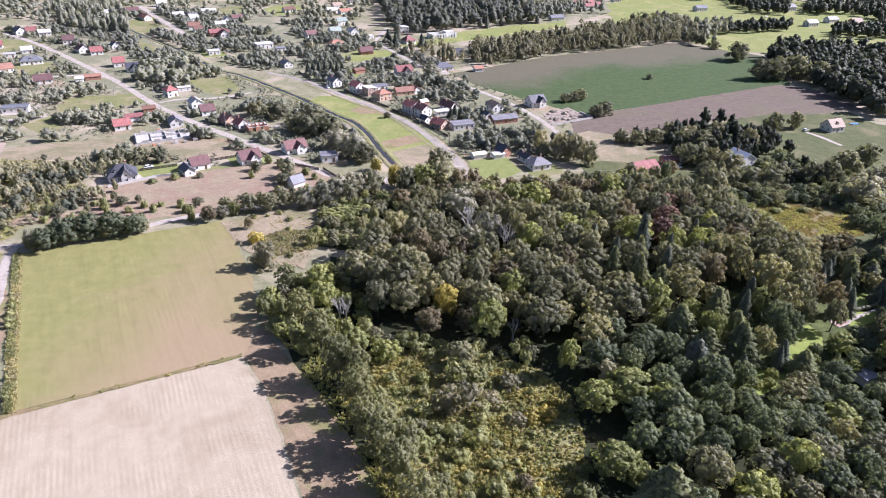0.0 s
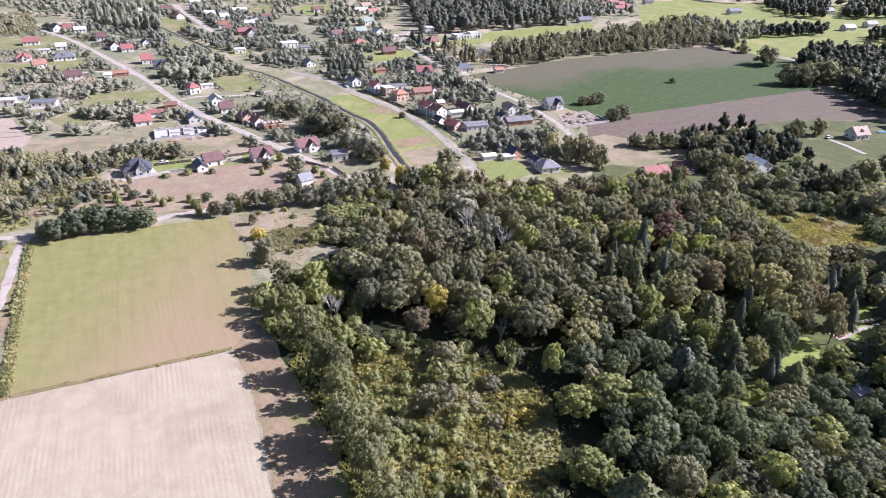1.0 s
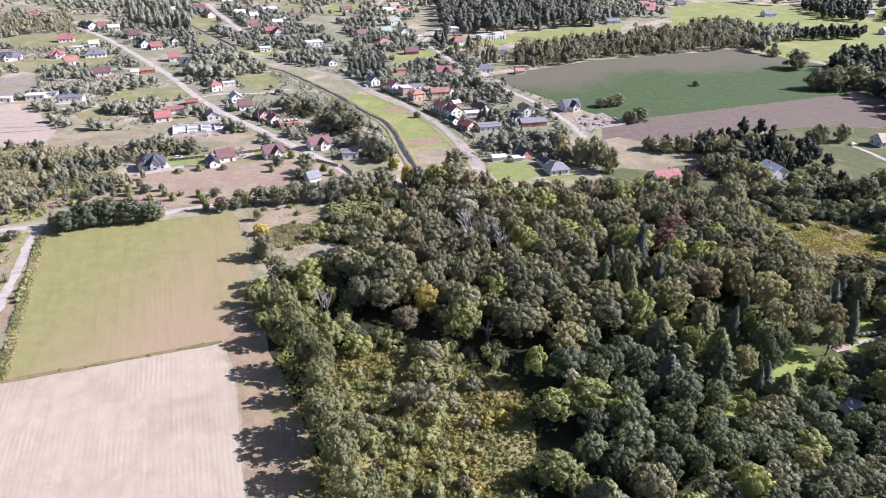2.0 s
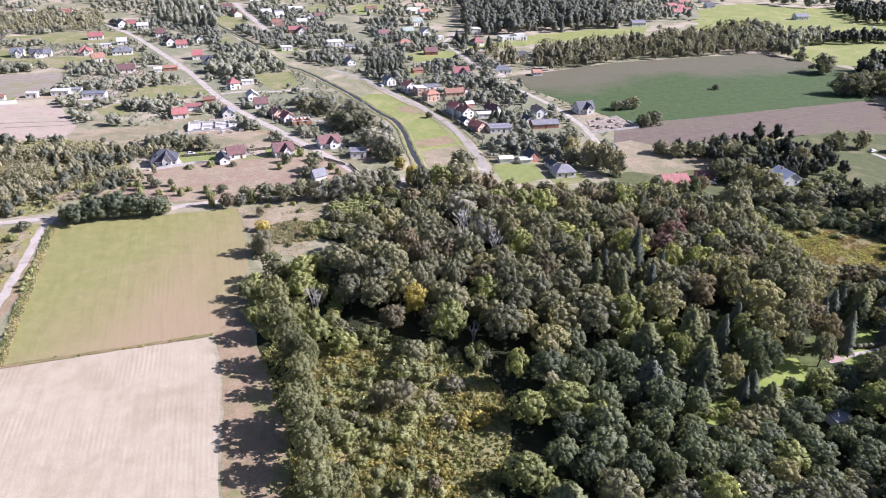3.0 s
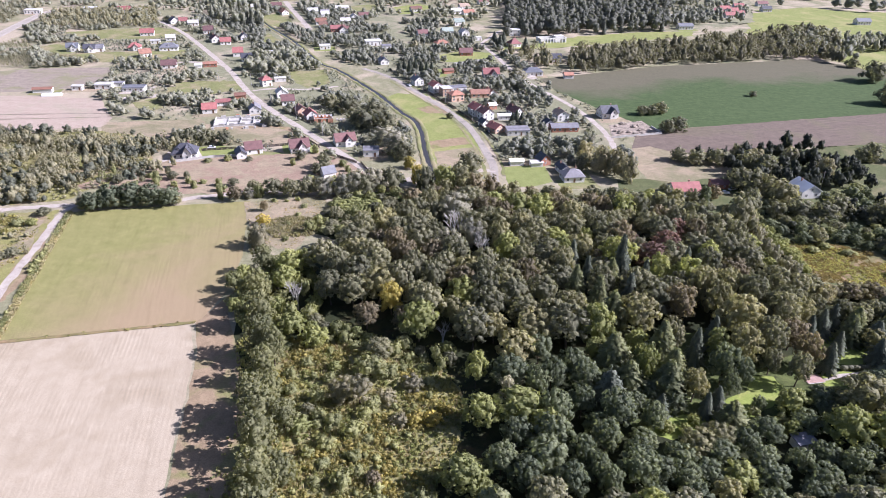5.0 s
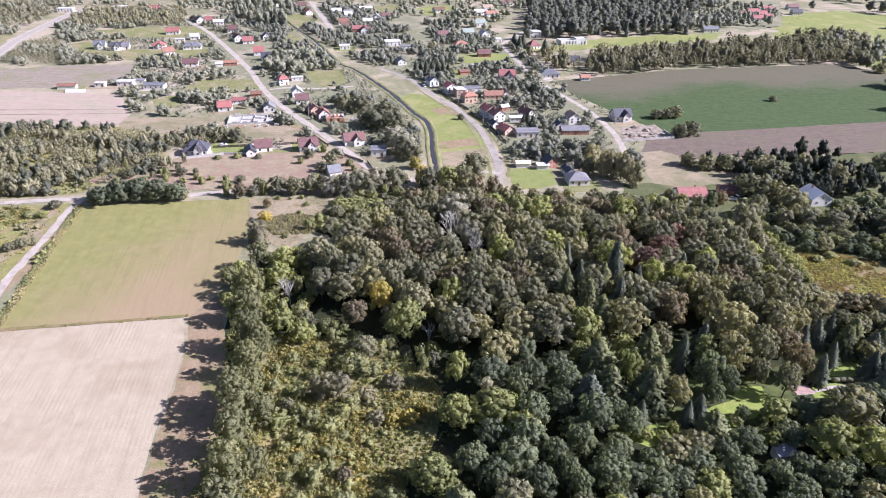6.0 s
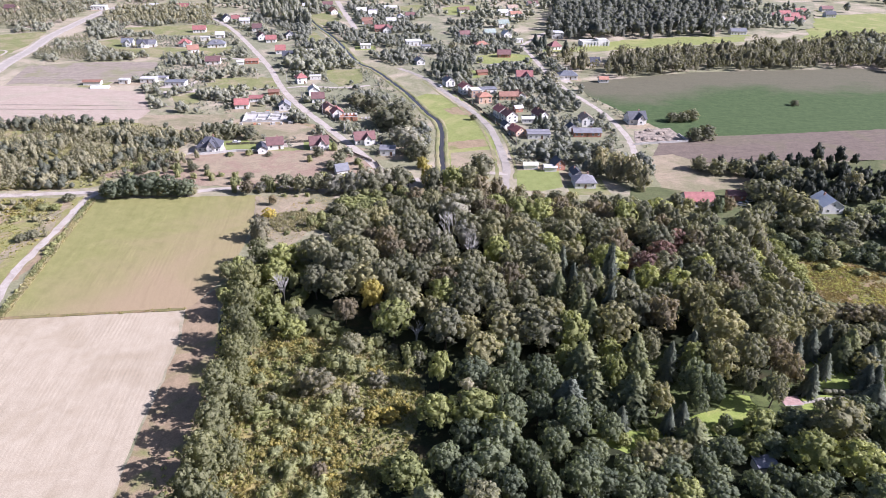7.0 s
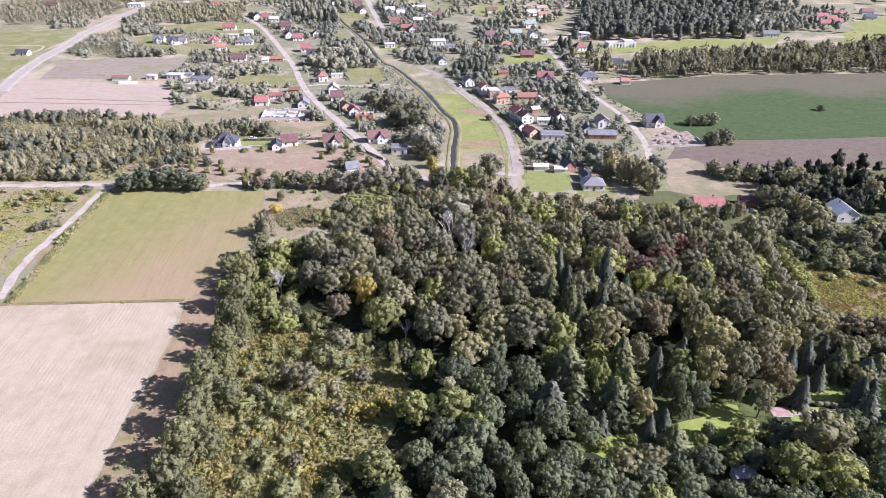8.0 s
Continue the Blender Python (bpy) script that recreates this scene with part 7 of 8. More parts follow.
plant('ash', 111.0, 147.3, 6.5, 4.0)
plant('shrub', -13.9, 144.2, 2.8, 2.2)
plant('lime', 86.5, 143.9, 3.3, 2.1)
plant('shrub', 81.5, 143.8, 3.3, 2.2)
plant('pale', 18.2, 143.0, 3.8, 3.2)
plant('ash', 52.2, 148.0, 10.6, 3.5)
plant('lime', 35.1, 148.1, 12.2, 3.1)
plant('ash', 133.0, 143.9, 7.3, 3.3)
plant('ash', 105.2, 142.5, 6.1, 3.5)
plant('ash', 82.7, 143.7, 8.9, 3.4)
plant('ash', 123.5, 142.0, 6.4, 3.8)
plant('willow', 44.9, 143.4, 9.7, 3.0)
plant('ash', 64.5, 143.0, 10.4, 3.7)
plant('ash', 73.3, 141.9, 12.0, 4.8)
plant('pale', 12.9, 135.7, 3.8, 2.9)
plant('ash', 117.0, 138.7, 6.4, 3.2)
plant('yellow', 29.1, 135.5, 2.8, 2.0)
plant('ash', 108.4, 136.8, 6.3, 3.8)
plant('alder', -21.9, 133.5, 13.2, 4.0)
plant('pale', 6.4, 132.9, 9.2, 3.6)
plant('pale', 1.5, 133.4, 7.4, 4.3)
plant('ash', 98.9, 136.3, 6.3, 4.2)
plant('ash', 80.3, 135.8, 6.3, 3.3)
plant('shrub', 9.9, 131.8, 3.8, 3.1)
plant('ash', 58.1, 137.6, 11.8, 4.5)
plant('shrub', -13.0, 131.6, 3.1, 2.3)
plant('yellow', 27.3, 131.1, 3.1, 2.9)
plant('shrub', -5.0, 131.0, 3.8, 2.7)
plant('lime', 49.1, 136.4, 11.0, 6.6)
plant('yellow', 23.0, 130.1, 3.1, 2.7)
plant('ash', 89.4, 132.1, 6.2, 4.2)
plant('pale', 19.2, 128.3, 3.3, 2.6)
plant('shrub', 9.5, 128.1, 3.3, 2.3)
plant('lime', 39.5, 132.8, 10.1, 4.7)
plant('lime', 57.0, 132.0, 10.0, 4.3)
plant('alder', -16.4, 126.8, 9.8, 3.3)
plant('ash', 94.9, 129.2, 6.1, 4.0)
plant('ash', 71.4, 131.3, 10.8, 3.9)
plant('oak', -5.4, 125.5, 3.1, 2.0)
plant('shrub', -1.8, 124.5, 3.1, 2.2)
plant('shrub', 2.7, 123.0, 3.8, 2.9)
plant('ash', 84.0, 126.0, 6.9, 4.0)
plant('ash', 58.8, 128.1, 11.5, 4.7)
plant('shrub', 8.9, 121.2, 4.1, 3.0)
plant('ash', 66.0, 124.9, 10.7, 3.2)
plant('lime', -4.9, 118.8, 3.5, 3.0)
plant('alder', -8.6, 118.4, 9.8, 3.7)
plant('ash', 78.7, 123.0, 10.7, 4.6)
plant('alder', -14.7, 116.7, 14.2, 4.8)
plant('ash', 70.0, 120.8, 10.0, 3.1)
plant('shrub', 4.0, 115.4, 3.3, 2.6)
plant('ash', 72.8, 117.6, 10.0, 3.3)
plant('ash', 54.3, 114.4, 10.0, 4.0)
plant('ash', 63.9, 114.7, 10.7, 4.0)
plant('brown', 19.0, 108.0, 2.8, 2.1)
plant('lime', 39.9, 111.5, 9.2, 5.2)
plant('lime', 45.3, 109.7, 6.1, 3.1)
plant('alder', -9.4, 107.0, 14.2, 4.7)
plant('shrub', 12.5, 105.2, 3.6, 2.9)
plant('shrub', 32.2, 104.3, 3.8, 2.9)
plant('alder', -0.8, 101.5, 9.8, 3.4)
plant('shrub', 22.1, 99.7, 4.1, 3.7)
plant('shrub', 11.8, 97.4, 3.3, 2.6)
plant('alder', -4.7, 97.2, 14.2, 4.8)
plant('alder', 0.3, 87.1, 14.2, 5.2)
plant('alder', 7.9, 84.6, 13.2, 4.0)
plant('alder', -0.6, 78.6, 14.2, 4.4)


def fill(corners, gap, kinds, heights, radius, limit, keep=0.0, fields=True, seed=1):
    """More trees between those that stand in a wood already."""
    rng = random.Random(seed)
    xs, ys = [c[0] for c in corners], [c[1] for c in corners]
    made = 0
    for _ in range(limit * 40):
        if made >= limit:
            break
        x, y = rng.uniform(min(xs), max(xs)), rng.uniform(min(ys), max(ys))
        if not inside(x, y, corners) or noise.noise(Vector((x * 0.05, y * 0.05, seed))) < keep:
            continue
        if any((x - a) ** 2 + (y - b) ** 2 < (gap + 0.35 * max(0, r - 3)) ** 2 for a, b, r in PLANTED):
            continue
        h = rng.uniform(*heights)
        r = rng.uniform(*radius)
        if not is_clear(x, y, r * 0.7, fields):
            continue
        plant(rng.choices(list(kinds), list(kinds.values()))[0], x, y, h, r)
        made += 1


FOREST_MIX = {"oak": 13, "olive": 2.5, "brown": 1.3, "lime": 1.6}
BAY = [(-62, 194), (-27, 194), (-26, 226), (-60, 252)]
GLADE = [(20, 140), (38, 130), (46, 119), (48, 98), (50, 80), (15, 80)]
OPEN.extend((BAY, GLADE, EAST_BAY))
fill(FOREST_A, 6.3, FOREST_MIX, (12.0, 16.2), (4.4, 6.4), 200, -1, seed=2)
OPEN.remove(BAY)
fill([(-12, 254), (8, 258), (24, 264), (58, 270), (76, 277), (96, 280), (98, 290), (70, 290), (45, 287), (22, 283), (4, 281), (-16, 274)], 5.2, {"oak": 5, "brown": 3, "olive": 3}, (5.5, 8.5), (3.2, 4.4), 60, -1, seed=22)
PARK = [(67, 158), (81, 207), (98, 215), (110, 190), (116, 180), (132, 204), (154, 214), (165, 190), (155, 182), (131, 168), (118, 160), (105, 148), (90, 136), (78, 140)]
PARK_EDGE = [(64, 150), (78, 140), (90, 136), (105, 148), (118, 160), (131, 168), (155, 182), (168, 176), (150, 146), (120, 124), (92, 112), (74, 122)]
OPEN.extend((PARK, PARK_EDGE))
fill(FOREST_B, 6.5, {"ash": 10, "oak": 3, "olive": 1, "lime": 1.2, "spruce": 1.2, "larch": 0.8}, (8.2, 12.5), (4.0, 5.6), 210, -1, seed=3)
OPEN.remove(PARK)
OPEN.remove(GLADE)
OPEN.remove(EAST_BAY)
OPEN.remove(PARK_EDGE)
fill(PARK_EDGE, 5.2, {"ash": 8, "olive": 1, "lime": 1.5}, (5.5, 8.5), (3.4, 4.6), 40, -1, seed=16)
fill(PARK, 6.2, {"spruce": 4, "larch": 2, "oak": 4, "lime": 1.5}, (7.0, 13.0), (2.6, 3.8), 30, -1, seed=15)
fill([(-34, 146), (-19, 118), (-6, 88), (8, 62), (16, 64), (2, 92), (-10, 120), (-24, 148)], 5.4, {"alder": 1}, (11.0, 14.0), (3.2, 4.0), 7, -1, False, seed=4)
fill(CLEARING, 4.4, {"shrub": 8, "lime": 1}, (1.4, 3.0), (1.2, 2.4), 24, -0.05, seed=5)
fill([(-57.6, 179.2), (-46.1, 156.2), (-25.6, 153.6), (-20.5, 176.6), (-36.0, 193.0), (-48.0, 193.0)], 4.1, {"lime": 3, "shrub": 4, "oak": 1}, (3.2, 7.7), (2.0, 3.3), 60, -1, seed=6)
fill(SCRUB_NORTH, 4.5, {"shrub": 4}, (1.0, 2.0), (1.0, 2.0), 9, -1, seed=7)
fill(TAN_PLOT, 5.8, {"shrub": 5, "oak": 2, "spruce": 0.6}, (1.9, 5.1), (1.3, 2.8), 48, -0.1, seed=8)
fill([(-26.9, 273.9), (-102.4, 243.2), (-107.5, 250.9), (-51.2, 273.9), (-28.2, 286.7)], 3.8, {"shrub": 3, "oak": 3, "willow": 2}, (3.2, 7.0), (1.9, 3.6), 40, -1, seed=9)
fill([(-26, 166), (-9, 161), (9, 159), (24, 160), (28, 151), (14, 153), (-3, 155), (-20, 158)], 3.4, {"oak": 3, "shrub": 3, "lime": 1}, (2.2, 5.5), (1.6, 2.8), 34, -1, seed=20)
fill([(-50, 224), (-24, 222), (-13, 245), (-10, 262), (-30, 269), (-50, 262)], 4.2, {"oak": 3, "shrub": 4, "olive": 1}, (2.2, 6.0), (1.8, 3.4), 50, -1, seed=23)
fill(GREEN_EDGE, 3.2, {"lime": 1}, (2.2, 3.4), (1.5, 2.3), 26, -1, seed=19)
fill([(125.4, 262.4), (192.0, 243.2), (211.2, 307.2), (179.2, 335.4), (128.0, 307.2), (115.2, 284.2)], 4.6, {"ash": 5, "shrub": 2, "oak": 2}, (2.6, 6.4), (2.0, 3.8), 110, -0.25, seed=10)


# ---- far woods and thickets ----
def low_tree(seed, shape):
    if shape == "cone":
        return cone_crown(seed, 7, 6, 0.3, 0.34, 0.08, 1)
    if shape == "feather":
        return broad_crown(seed, 14, 12, 0.27, 0.06, 0.3, 0.32, 0.5, 1.7, False, 0.36, 0.88)
    return broad_crown(seed, 8, 12, 0.24, 0.02, 0.44, 0.2, 0.25, 1.0, heart=0.68, clump=0.9, full=(0.9, 1.08))


FAR_ROUND = [broad_crown(150 + s, 7, 9, 0.27, 0.04, 0.46, 0.22, 0.25, 1.3, heart=0.68, clump=0.9, full=(0.9, 1.08)) for s in range(5)]
HERB = [broad_crown(500 + s, 6, 13, 0.3, 0.0, 0.45, 0.25, 0.4, 0.8, False, 0.55, 0.85) for s in range(5)]
BUSH = [broad_crown(520 + s, 4, 9, 0.4, 0.0, 0.55, 0.25, 0.45, 0.9, False, 0.5, 0.88) for s in range(5)]
ROUND = [low_tree(100 + s, "round") for s in range(6)]
FEATHER = [low_tree(200 + s, "feather") for s in range(5)]
CONE = [low_tree(300 + s, "cone") for s in range(4)]


def wood(name, label, corners, gap, shapes, heights, slim, material, keep=-1.0, scale=0.03, seed=1, limit=2000, clear=True):
    """A whole wood or thicket as one mesh of many trees."""
    rng = np.random.default_rng(seed)
    pick = random.Random(seed)
    xs, ys = [c[0] for c in corners], [c[1] for c in corners]
    pieces, cells = [], {}
    tries = int((max(xs) - min(xs)) * (max(ys) - min(ys)) / (gap * gap) * 3)
    for _ in range(tries):
        if len(pieces) >= limit:
            break
        x, y = pick.uniform(min(xs), max(xs)), pick.uniform(min(ys), max(ys))
        if not inside(x, y, corners) or noise.noise(Vector((x * scale, y * scale, seed * 3.7))) + 0.35 * noise.noise(Vector((x * scale * 4, y * scale * 4, seed))) < keep:
            continue
        key = (int(x // gap), int(y // gap))
        if any((x - a) ** 2 + (y - b) ** 2 < gap * gap for i in (-1, 0, 1) for j in (-1, 0, 1) for a, b in cells.get((key[0] + i, key[1] + j), ())):
            continue
        h = pick.uniform(*heights) * (1 + 0.3 * noise.noise(Vector((x * 0.05, y * 0.05, 9))))
        r = h * pick.uniform(*slim)
        if clear and not is_clear(x, y, r * 0.8):
            continue
        if any((x - a) ** 2 + (y - b) ** 2 < (0.7 * c + 0.7 * r) ** 2 for a, b, c in PLANTED):
            continue
        cells.setdefault(key, []).append((x, y))
        p, f, n = pick.choice(shapes)
        a = pick.uniform(0, 6.283)
        c, s = math.cos(a), math.sin(a)
        q = np.stack([x + (p[:, 0] * c - p[:, 1] * s) * r, y + (p[:, 0] * s + p[:, 1] * c) * r, p[:, 2] * h - 0.02], 1)
        turned = np.stack([n[:, 0] * c - n[:, 1] * s, n[:, 0] * s + n[:, 1] * c, n[:, 2]], 1)
        pieces.append((q, f, turned))
    if not pieces:
        return
    p, f, n = joined(pieces)
    tagged(part(name, triangles(name, p, f, material, n), None), label, "trees", kind="stuff")


WEST_DENSE = [(-262, 270), (-245, 283), (-203, 293), (-161, 303), (-134, 298), (-128, 276), (-145, 262), (-168, 256), (-178, 236), (-181, 212), (-215, 200), (-262, 230)]
wood("pine_scrub", "clusters of dark young pines among the birches", WOOD_WEST, 3.3, ROUND * 3 + CONE, (3.0, 6.4), (0.38, 0.52), WOOD_LEAF["scrub"], 0.08, 0.045, 24, 620)
wood("young_wood", "dense young wood of pale thinning birches", WEST_DENSE, 3.0, FEATHER * 2 + ROUND, (3.6, 8.0), (0.23, 0.34), WOOD_LEAF["young"], -0.06, 0.05, 1, 1000)
wood("young_wood", "scattered pale birches at the wood's edge", WOOD_WEST, 4.0, FEATHER, (3.6, 7.0), (0.22, 0.32), WOOD_LEAF["young"], 0.1, 0.045, 47, 240)
wood("scrub", "low olive scrub between the young birches", WOOD_WEST, 2.4, BUSH, (0.8, 2.0), (0.6, 1.0), WOOD_LEAF["young"], -0.08, 0.07, 33, 700)
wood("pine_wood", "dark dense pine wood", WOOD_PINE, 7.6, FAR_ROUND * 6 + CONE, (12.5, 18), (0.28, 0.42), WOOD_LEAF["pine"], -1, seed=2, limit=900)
wood("birch_wood", "band of tall pale birches", WOOD_BIRCH, 5.0, FEATHER * 2 + ROUND, (6.5, 13.5), (0.22, 0.36), WOOD_LEAF["birch"], -0.45, 0.05, seed=3, limit=900)
wood("birch_wood", "row of birches behind the houses", WOOD_BIRCH_B, 5.9, FEATHER + ROUND, (7.7, 11.5), (0.22, 0.32), WOOD_LEAF["birch"], -0.3, seed=4, limit=200)
wood("thicket", "dark low thicket between the wood and the rough meadow", [(113, 268), (128, 262), (136, 280), (150, 276), (180, 272), (182, 246), (205, 246), (214, 300), (180, 318), (150, 302), (126, 300), (114, 288)], 2.7, ROUND, (1.2, 3.4), (0.5, 0.75), WOOD_LEAF["dark"], -0.28, 0.05, 41, 620)
wood("thicket", "dark bushes before the metal-roofed house", [(138, 300), (176, 294), (184, 312), (166, 314), (160, 309), (146, 309)], 3.6, ROUND, (3.2, 5.6), (0.42, 0.6), WOOD_LEAF["dark"], -0.5, seed=44, limit=60)
wood("copse", "dark trees round the eastern farm", WOOD_EAST, 4.8, ROUND * 8 + CONE, (6.0, 10.5), (0.28, 0.4), WOOD_LEAF["dark"], -0.6, seed=5, limit=420)
wood("copse", "dark broadleaf wood beyond the fields", WOOD_FAR_EAST, 6.0, FAR_ROUND, (12.8, 17.9), (0.3, 0.42), WOOD_LEAF["dark"], -0.6, seed=6, limit=420)
wood("copse", "dense wood at the village's edge", WOOD_TOP_WEST, 7.7, ROUND + CONE, (11.5, 16.6), (0.25, 0.36), WOOD_LEAF["mixed"], -1, seed=7, limit=220)
wood("copse", "young wood beyond the main road", WOOD_TOP_LEFT, 6.4, FAR_ROUND + FEATHER * 2, (6.0, 9.6), (0.26, 0.38), WOOD_LEAF["young"], -0.4, seed=8, limit=320)
wood("copse", "young wood beside the main road", WOOD_TOP_MID, 5.6, ROUND + FEATHER * 3, (5.6, 9.0), (0.26, 0.38), WOOD_LEAF["young"], -0.4, seed=9, limit=300)
wood("thicket", "belt of low birch scrub", SHRUB_BELT, 2.9, FEATHER, (3.0, 5.4), (0.24, 0.34), WOOD_LEAF["young"], -0.35, seed=10, limit=420)
wood("thicket", "clump of low birch scrub beside the main road", SHRUB_BELT_B, 3.0, FEATHER, (2.6, 4.6), (0.24, 0.36), WOOD_LEAF["young"], -0.5, seed=45, limit=120)
wood("copse", "dense dark conifers behind the sheds", WEST_CONIFERS, 4.2, CONE + ROUND, (4.0, 7.6), (0.26, 0.36), WOOD_LEAF["mixed"], -0.3, seed=46, limit=140)
OPEN.extend([
    [(-324, 690), (-316, 711), (-301, 724), (-270, 665), (-273, 640), (-303, 660)],
    [(-269, 608), (-227, 568), (-229, 554), (-254, 570)],
    [(-334, 386), (-363, 422), (-330, 446), (-306, 426), (-300, 395)],
    [(-255, 458), (-236, 476), (-214, 492), (-206, 484), (-236, 452), (-250, 446)],
    [(-300, 540), (-262, 560), (-240, 530), (-214, 512), (-222, 488), (-248, 492), (-282, 530)],
])
wood("copse", "dark trees along the stream", WOOD_STREAM, 4.8, ROUND, (6.6, 9.6), (0.42, 0.54), WOOD_LEAF["mixed"], -0.2, seed=11, limit=240)
wood("copse", "scattered far trees", WOOD_TOP_EAST, 6.4, FAR_ROUND, (7.7, 11.5), (0.3, 0.4), WOOD_LEAF["mixed"], -0.2, seed=12, limit=160)
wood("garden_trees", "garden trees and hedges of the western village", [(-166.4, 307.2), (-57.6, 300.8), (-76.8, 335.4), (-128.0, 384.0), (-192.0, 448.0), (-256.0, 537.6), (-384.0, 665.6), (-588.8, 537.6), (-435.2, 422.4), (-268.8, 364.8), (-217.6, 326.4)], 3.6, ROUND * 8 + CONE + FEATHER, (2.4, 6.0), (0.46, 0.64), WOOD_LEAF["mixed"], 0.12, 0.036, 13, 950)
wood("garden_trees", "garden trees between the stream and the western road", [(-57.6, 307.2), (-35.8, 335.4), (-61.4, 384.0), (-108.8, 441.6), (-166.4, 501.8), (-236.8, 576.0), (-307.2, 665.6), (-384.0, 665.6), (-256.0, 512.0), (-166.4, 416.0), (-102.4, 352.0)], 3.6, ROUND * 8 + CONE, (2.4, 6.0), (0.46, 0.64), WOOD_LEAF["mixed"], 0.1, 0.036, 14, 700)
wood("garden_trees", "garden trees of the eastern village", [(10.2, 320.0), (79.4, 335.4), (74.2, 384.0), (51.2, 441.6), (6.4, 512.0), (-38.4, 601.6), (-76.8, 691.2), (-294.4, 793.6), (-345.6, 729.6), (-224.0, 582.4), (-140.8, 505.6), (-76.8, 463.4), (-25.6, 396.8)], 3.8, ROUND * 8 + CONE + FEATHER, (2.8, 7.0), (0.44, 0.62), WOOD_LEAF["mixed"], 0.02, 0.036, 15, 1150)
wood("garden_shrubs", "small dark garden bushes of the western village", [(-166.4, 307.2), (-57.6, 300.8), (-76.8, 335.4), (-128.0, 384.0), (-192.0, 448.0), (-256.0, 537.6), (-384.0, 665.6), (-470, 540), (-400.2, 470.4), (-268.8, 374.8), (-217.6, 346.4)], 2.6, BUSH, (0.9, 2.6), (0.5, 0.8), WOOD_LEAF["mixed"], 0.0, 0.05, 38, 900)
wood("garden_shrubs", "small dark garden bushes of the eastern village", [(10.2, 320.0), (79.4, 335.4), (74.2, 384.0), (51.2, 441.6), (6.4, 512.0), (-38.4, 601.6), (-76.8, 691.2), (-224.0, 582.4), (-140.8, 505.6), (-76.8, 463.4), (-25.6, 396.8)], 2.4, BUSH, (0.9, 2.8), (0.5, 0.8), WOOD_LEAF["mixed"], -0.08, 0.05, 39, 900)
wood("garden_shrubs", "small bushes between the stream and the western road", [(-57.6, 307.2), (-35.8, 335.4), (-61.4, 384.0), (-108.8, 441.6), (-166.4, 501.8), (-236.8, 576.0), (-256.0, 512.0), (-166.4, 416.0), (-102.4, 352.0)], 2.6, BUSH, (0.9, 2.6), (0.5, 0.8), WOOD_LEAF["mixed"], -0.05, 0.05, 40, 600)
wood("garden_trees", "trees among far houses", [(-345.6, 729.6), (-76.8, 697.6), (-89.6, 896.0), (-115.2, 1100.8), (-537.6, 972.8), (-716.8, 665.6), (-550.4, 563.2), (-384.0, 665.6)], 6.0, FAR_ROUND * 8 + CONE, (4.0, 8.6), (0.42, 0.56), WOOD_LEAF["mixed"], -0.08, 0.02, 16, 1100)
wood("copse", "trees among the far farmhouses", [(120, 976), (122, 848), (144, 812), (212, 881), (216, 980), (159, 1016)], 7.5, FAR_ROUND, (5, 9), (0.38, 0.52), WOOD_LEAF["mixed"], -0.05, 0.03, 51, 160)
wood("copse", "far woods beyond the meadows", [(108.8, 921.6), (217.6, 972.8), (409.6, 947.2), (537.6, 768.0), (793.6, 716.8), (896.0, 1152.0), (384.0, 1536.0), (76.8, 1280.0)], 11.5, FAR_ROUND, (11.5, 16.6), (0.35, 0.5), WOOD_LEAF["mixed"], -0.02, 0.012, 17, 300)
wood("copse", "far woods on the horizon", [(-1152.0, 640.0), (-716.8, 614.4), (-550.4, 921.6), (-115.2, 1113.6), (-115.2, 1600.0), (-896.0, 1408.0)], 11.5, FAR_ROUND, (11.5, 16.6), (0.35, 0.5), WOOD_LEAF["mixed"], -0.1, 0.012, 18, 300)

wood("copse", "row of dark trees behind the big field", WOOD_ROW_EAST, 6, FAR_ROUND, (9, 13), (0.3, 0.42), WOOD_LEAF["dark"], -0.6, seed=19, limit=120)
wood("copse", "dark wood edge in the far east", WOOD_EDGE_EAST, 7, FAR_ROUND, (10, 14), (0.3, 0.42), WOOD_LEAF["dark"], -0.6, seed=20, limit=200)
wood("copse", "far dark broadleaf wood", WOOD_NORTH_EAST, 8, FAR_ROUND, (11, 15), (0.3, 0.42), WOOD_LEAF["dark"], -0.5, seed=21, limit=260)
wood("copse", "far dark wood behind the white houses", WOOD_BACK_EAST, 8, FAR_ROUND, (11, 15), (0.3, 0.42), WOOD_LEAF["dark"], -0.4, seed=22, limit=320)
wood("copse", "trees behind the birch band", WOOD_MID_EAST, 6, ROUND + FEATHER, (8, 12), (0.28, 0.4), WOOD_LEAF["mixed"], -0.3, seed=23, limit=160)
wood("copse", "dark trees between the far meadows", [(205.9, 659.0), (218.7, 731.6), (250.4, 786.6), (265.7, 706.9), (262.6, 653.6), (234.5, 653.9)], 7, FAR_ROUND, (6, 11), (0.35, 0.5), WOOD_LEAF["mixed"], -0.1, seed=43, limit=150)


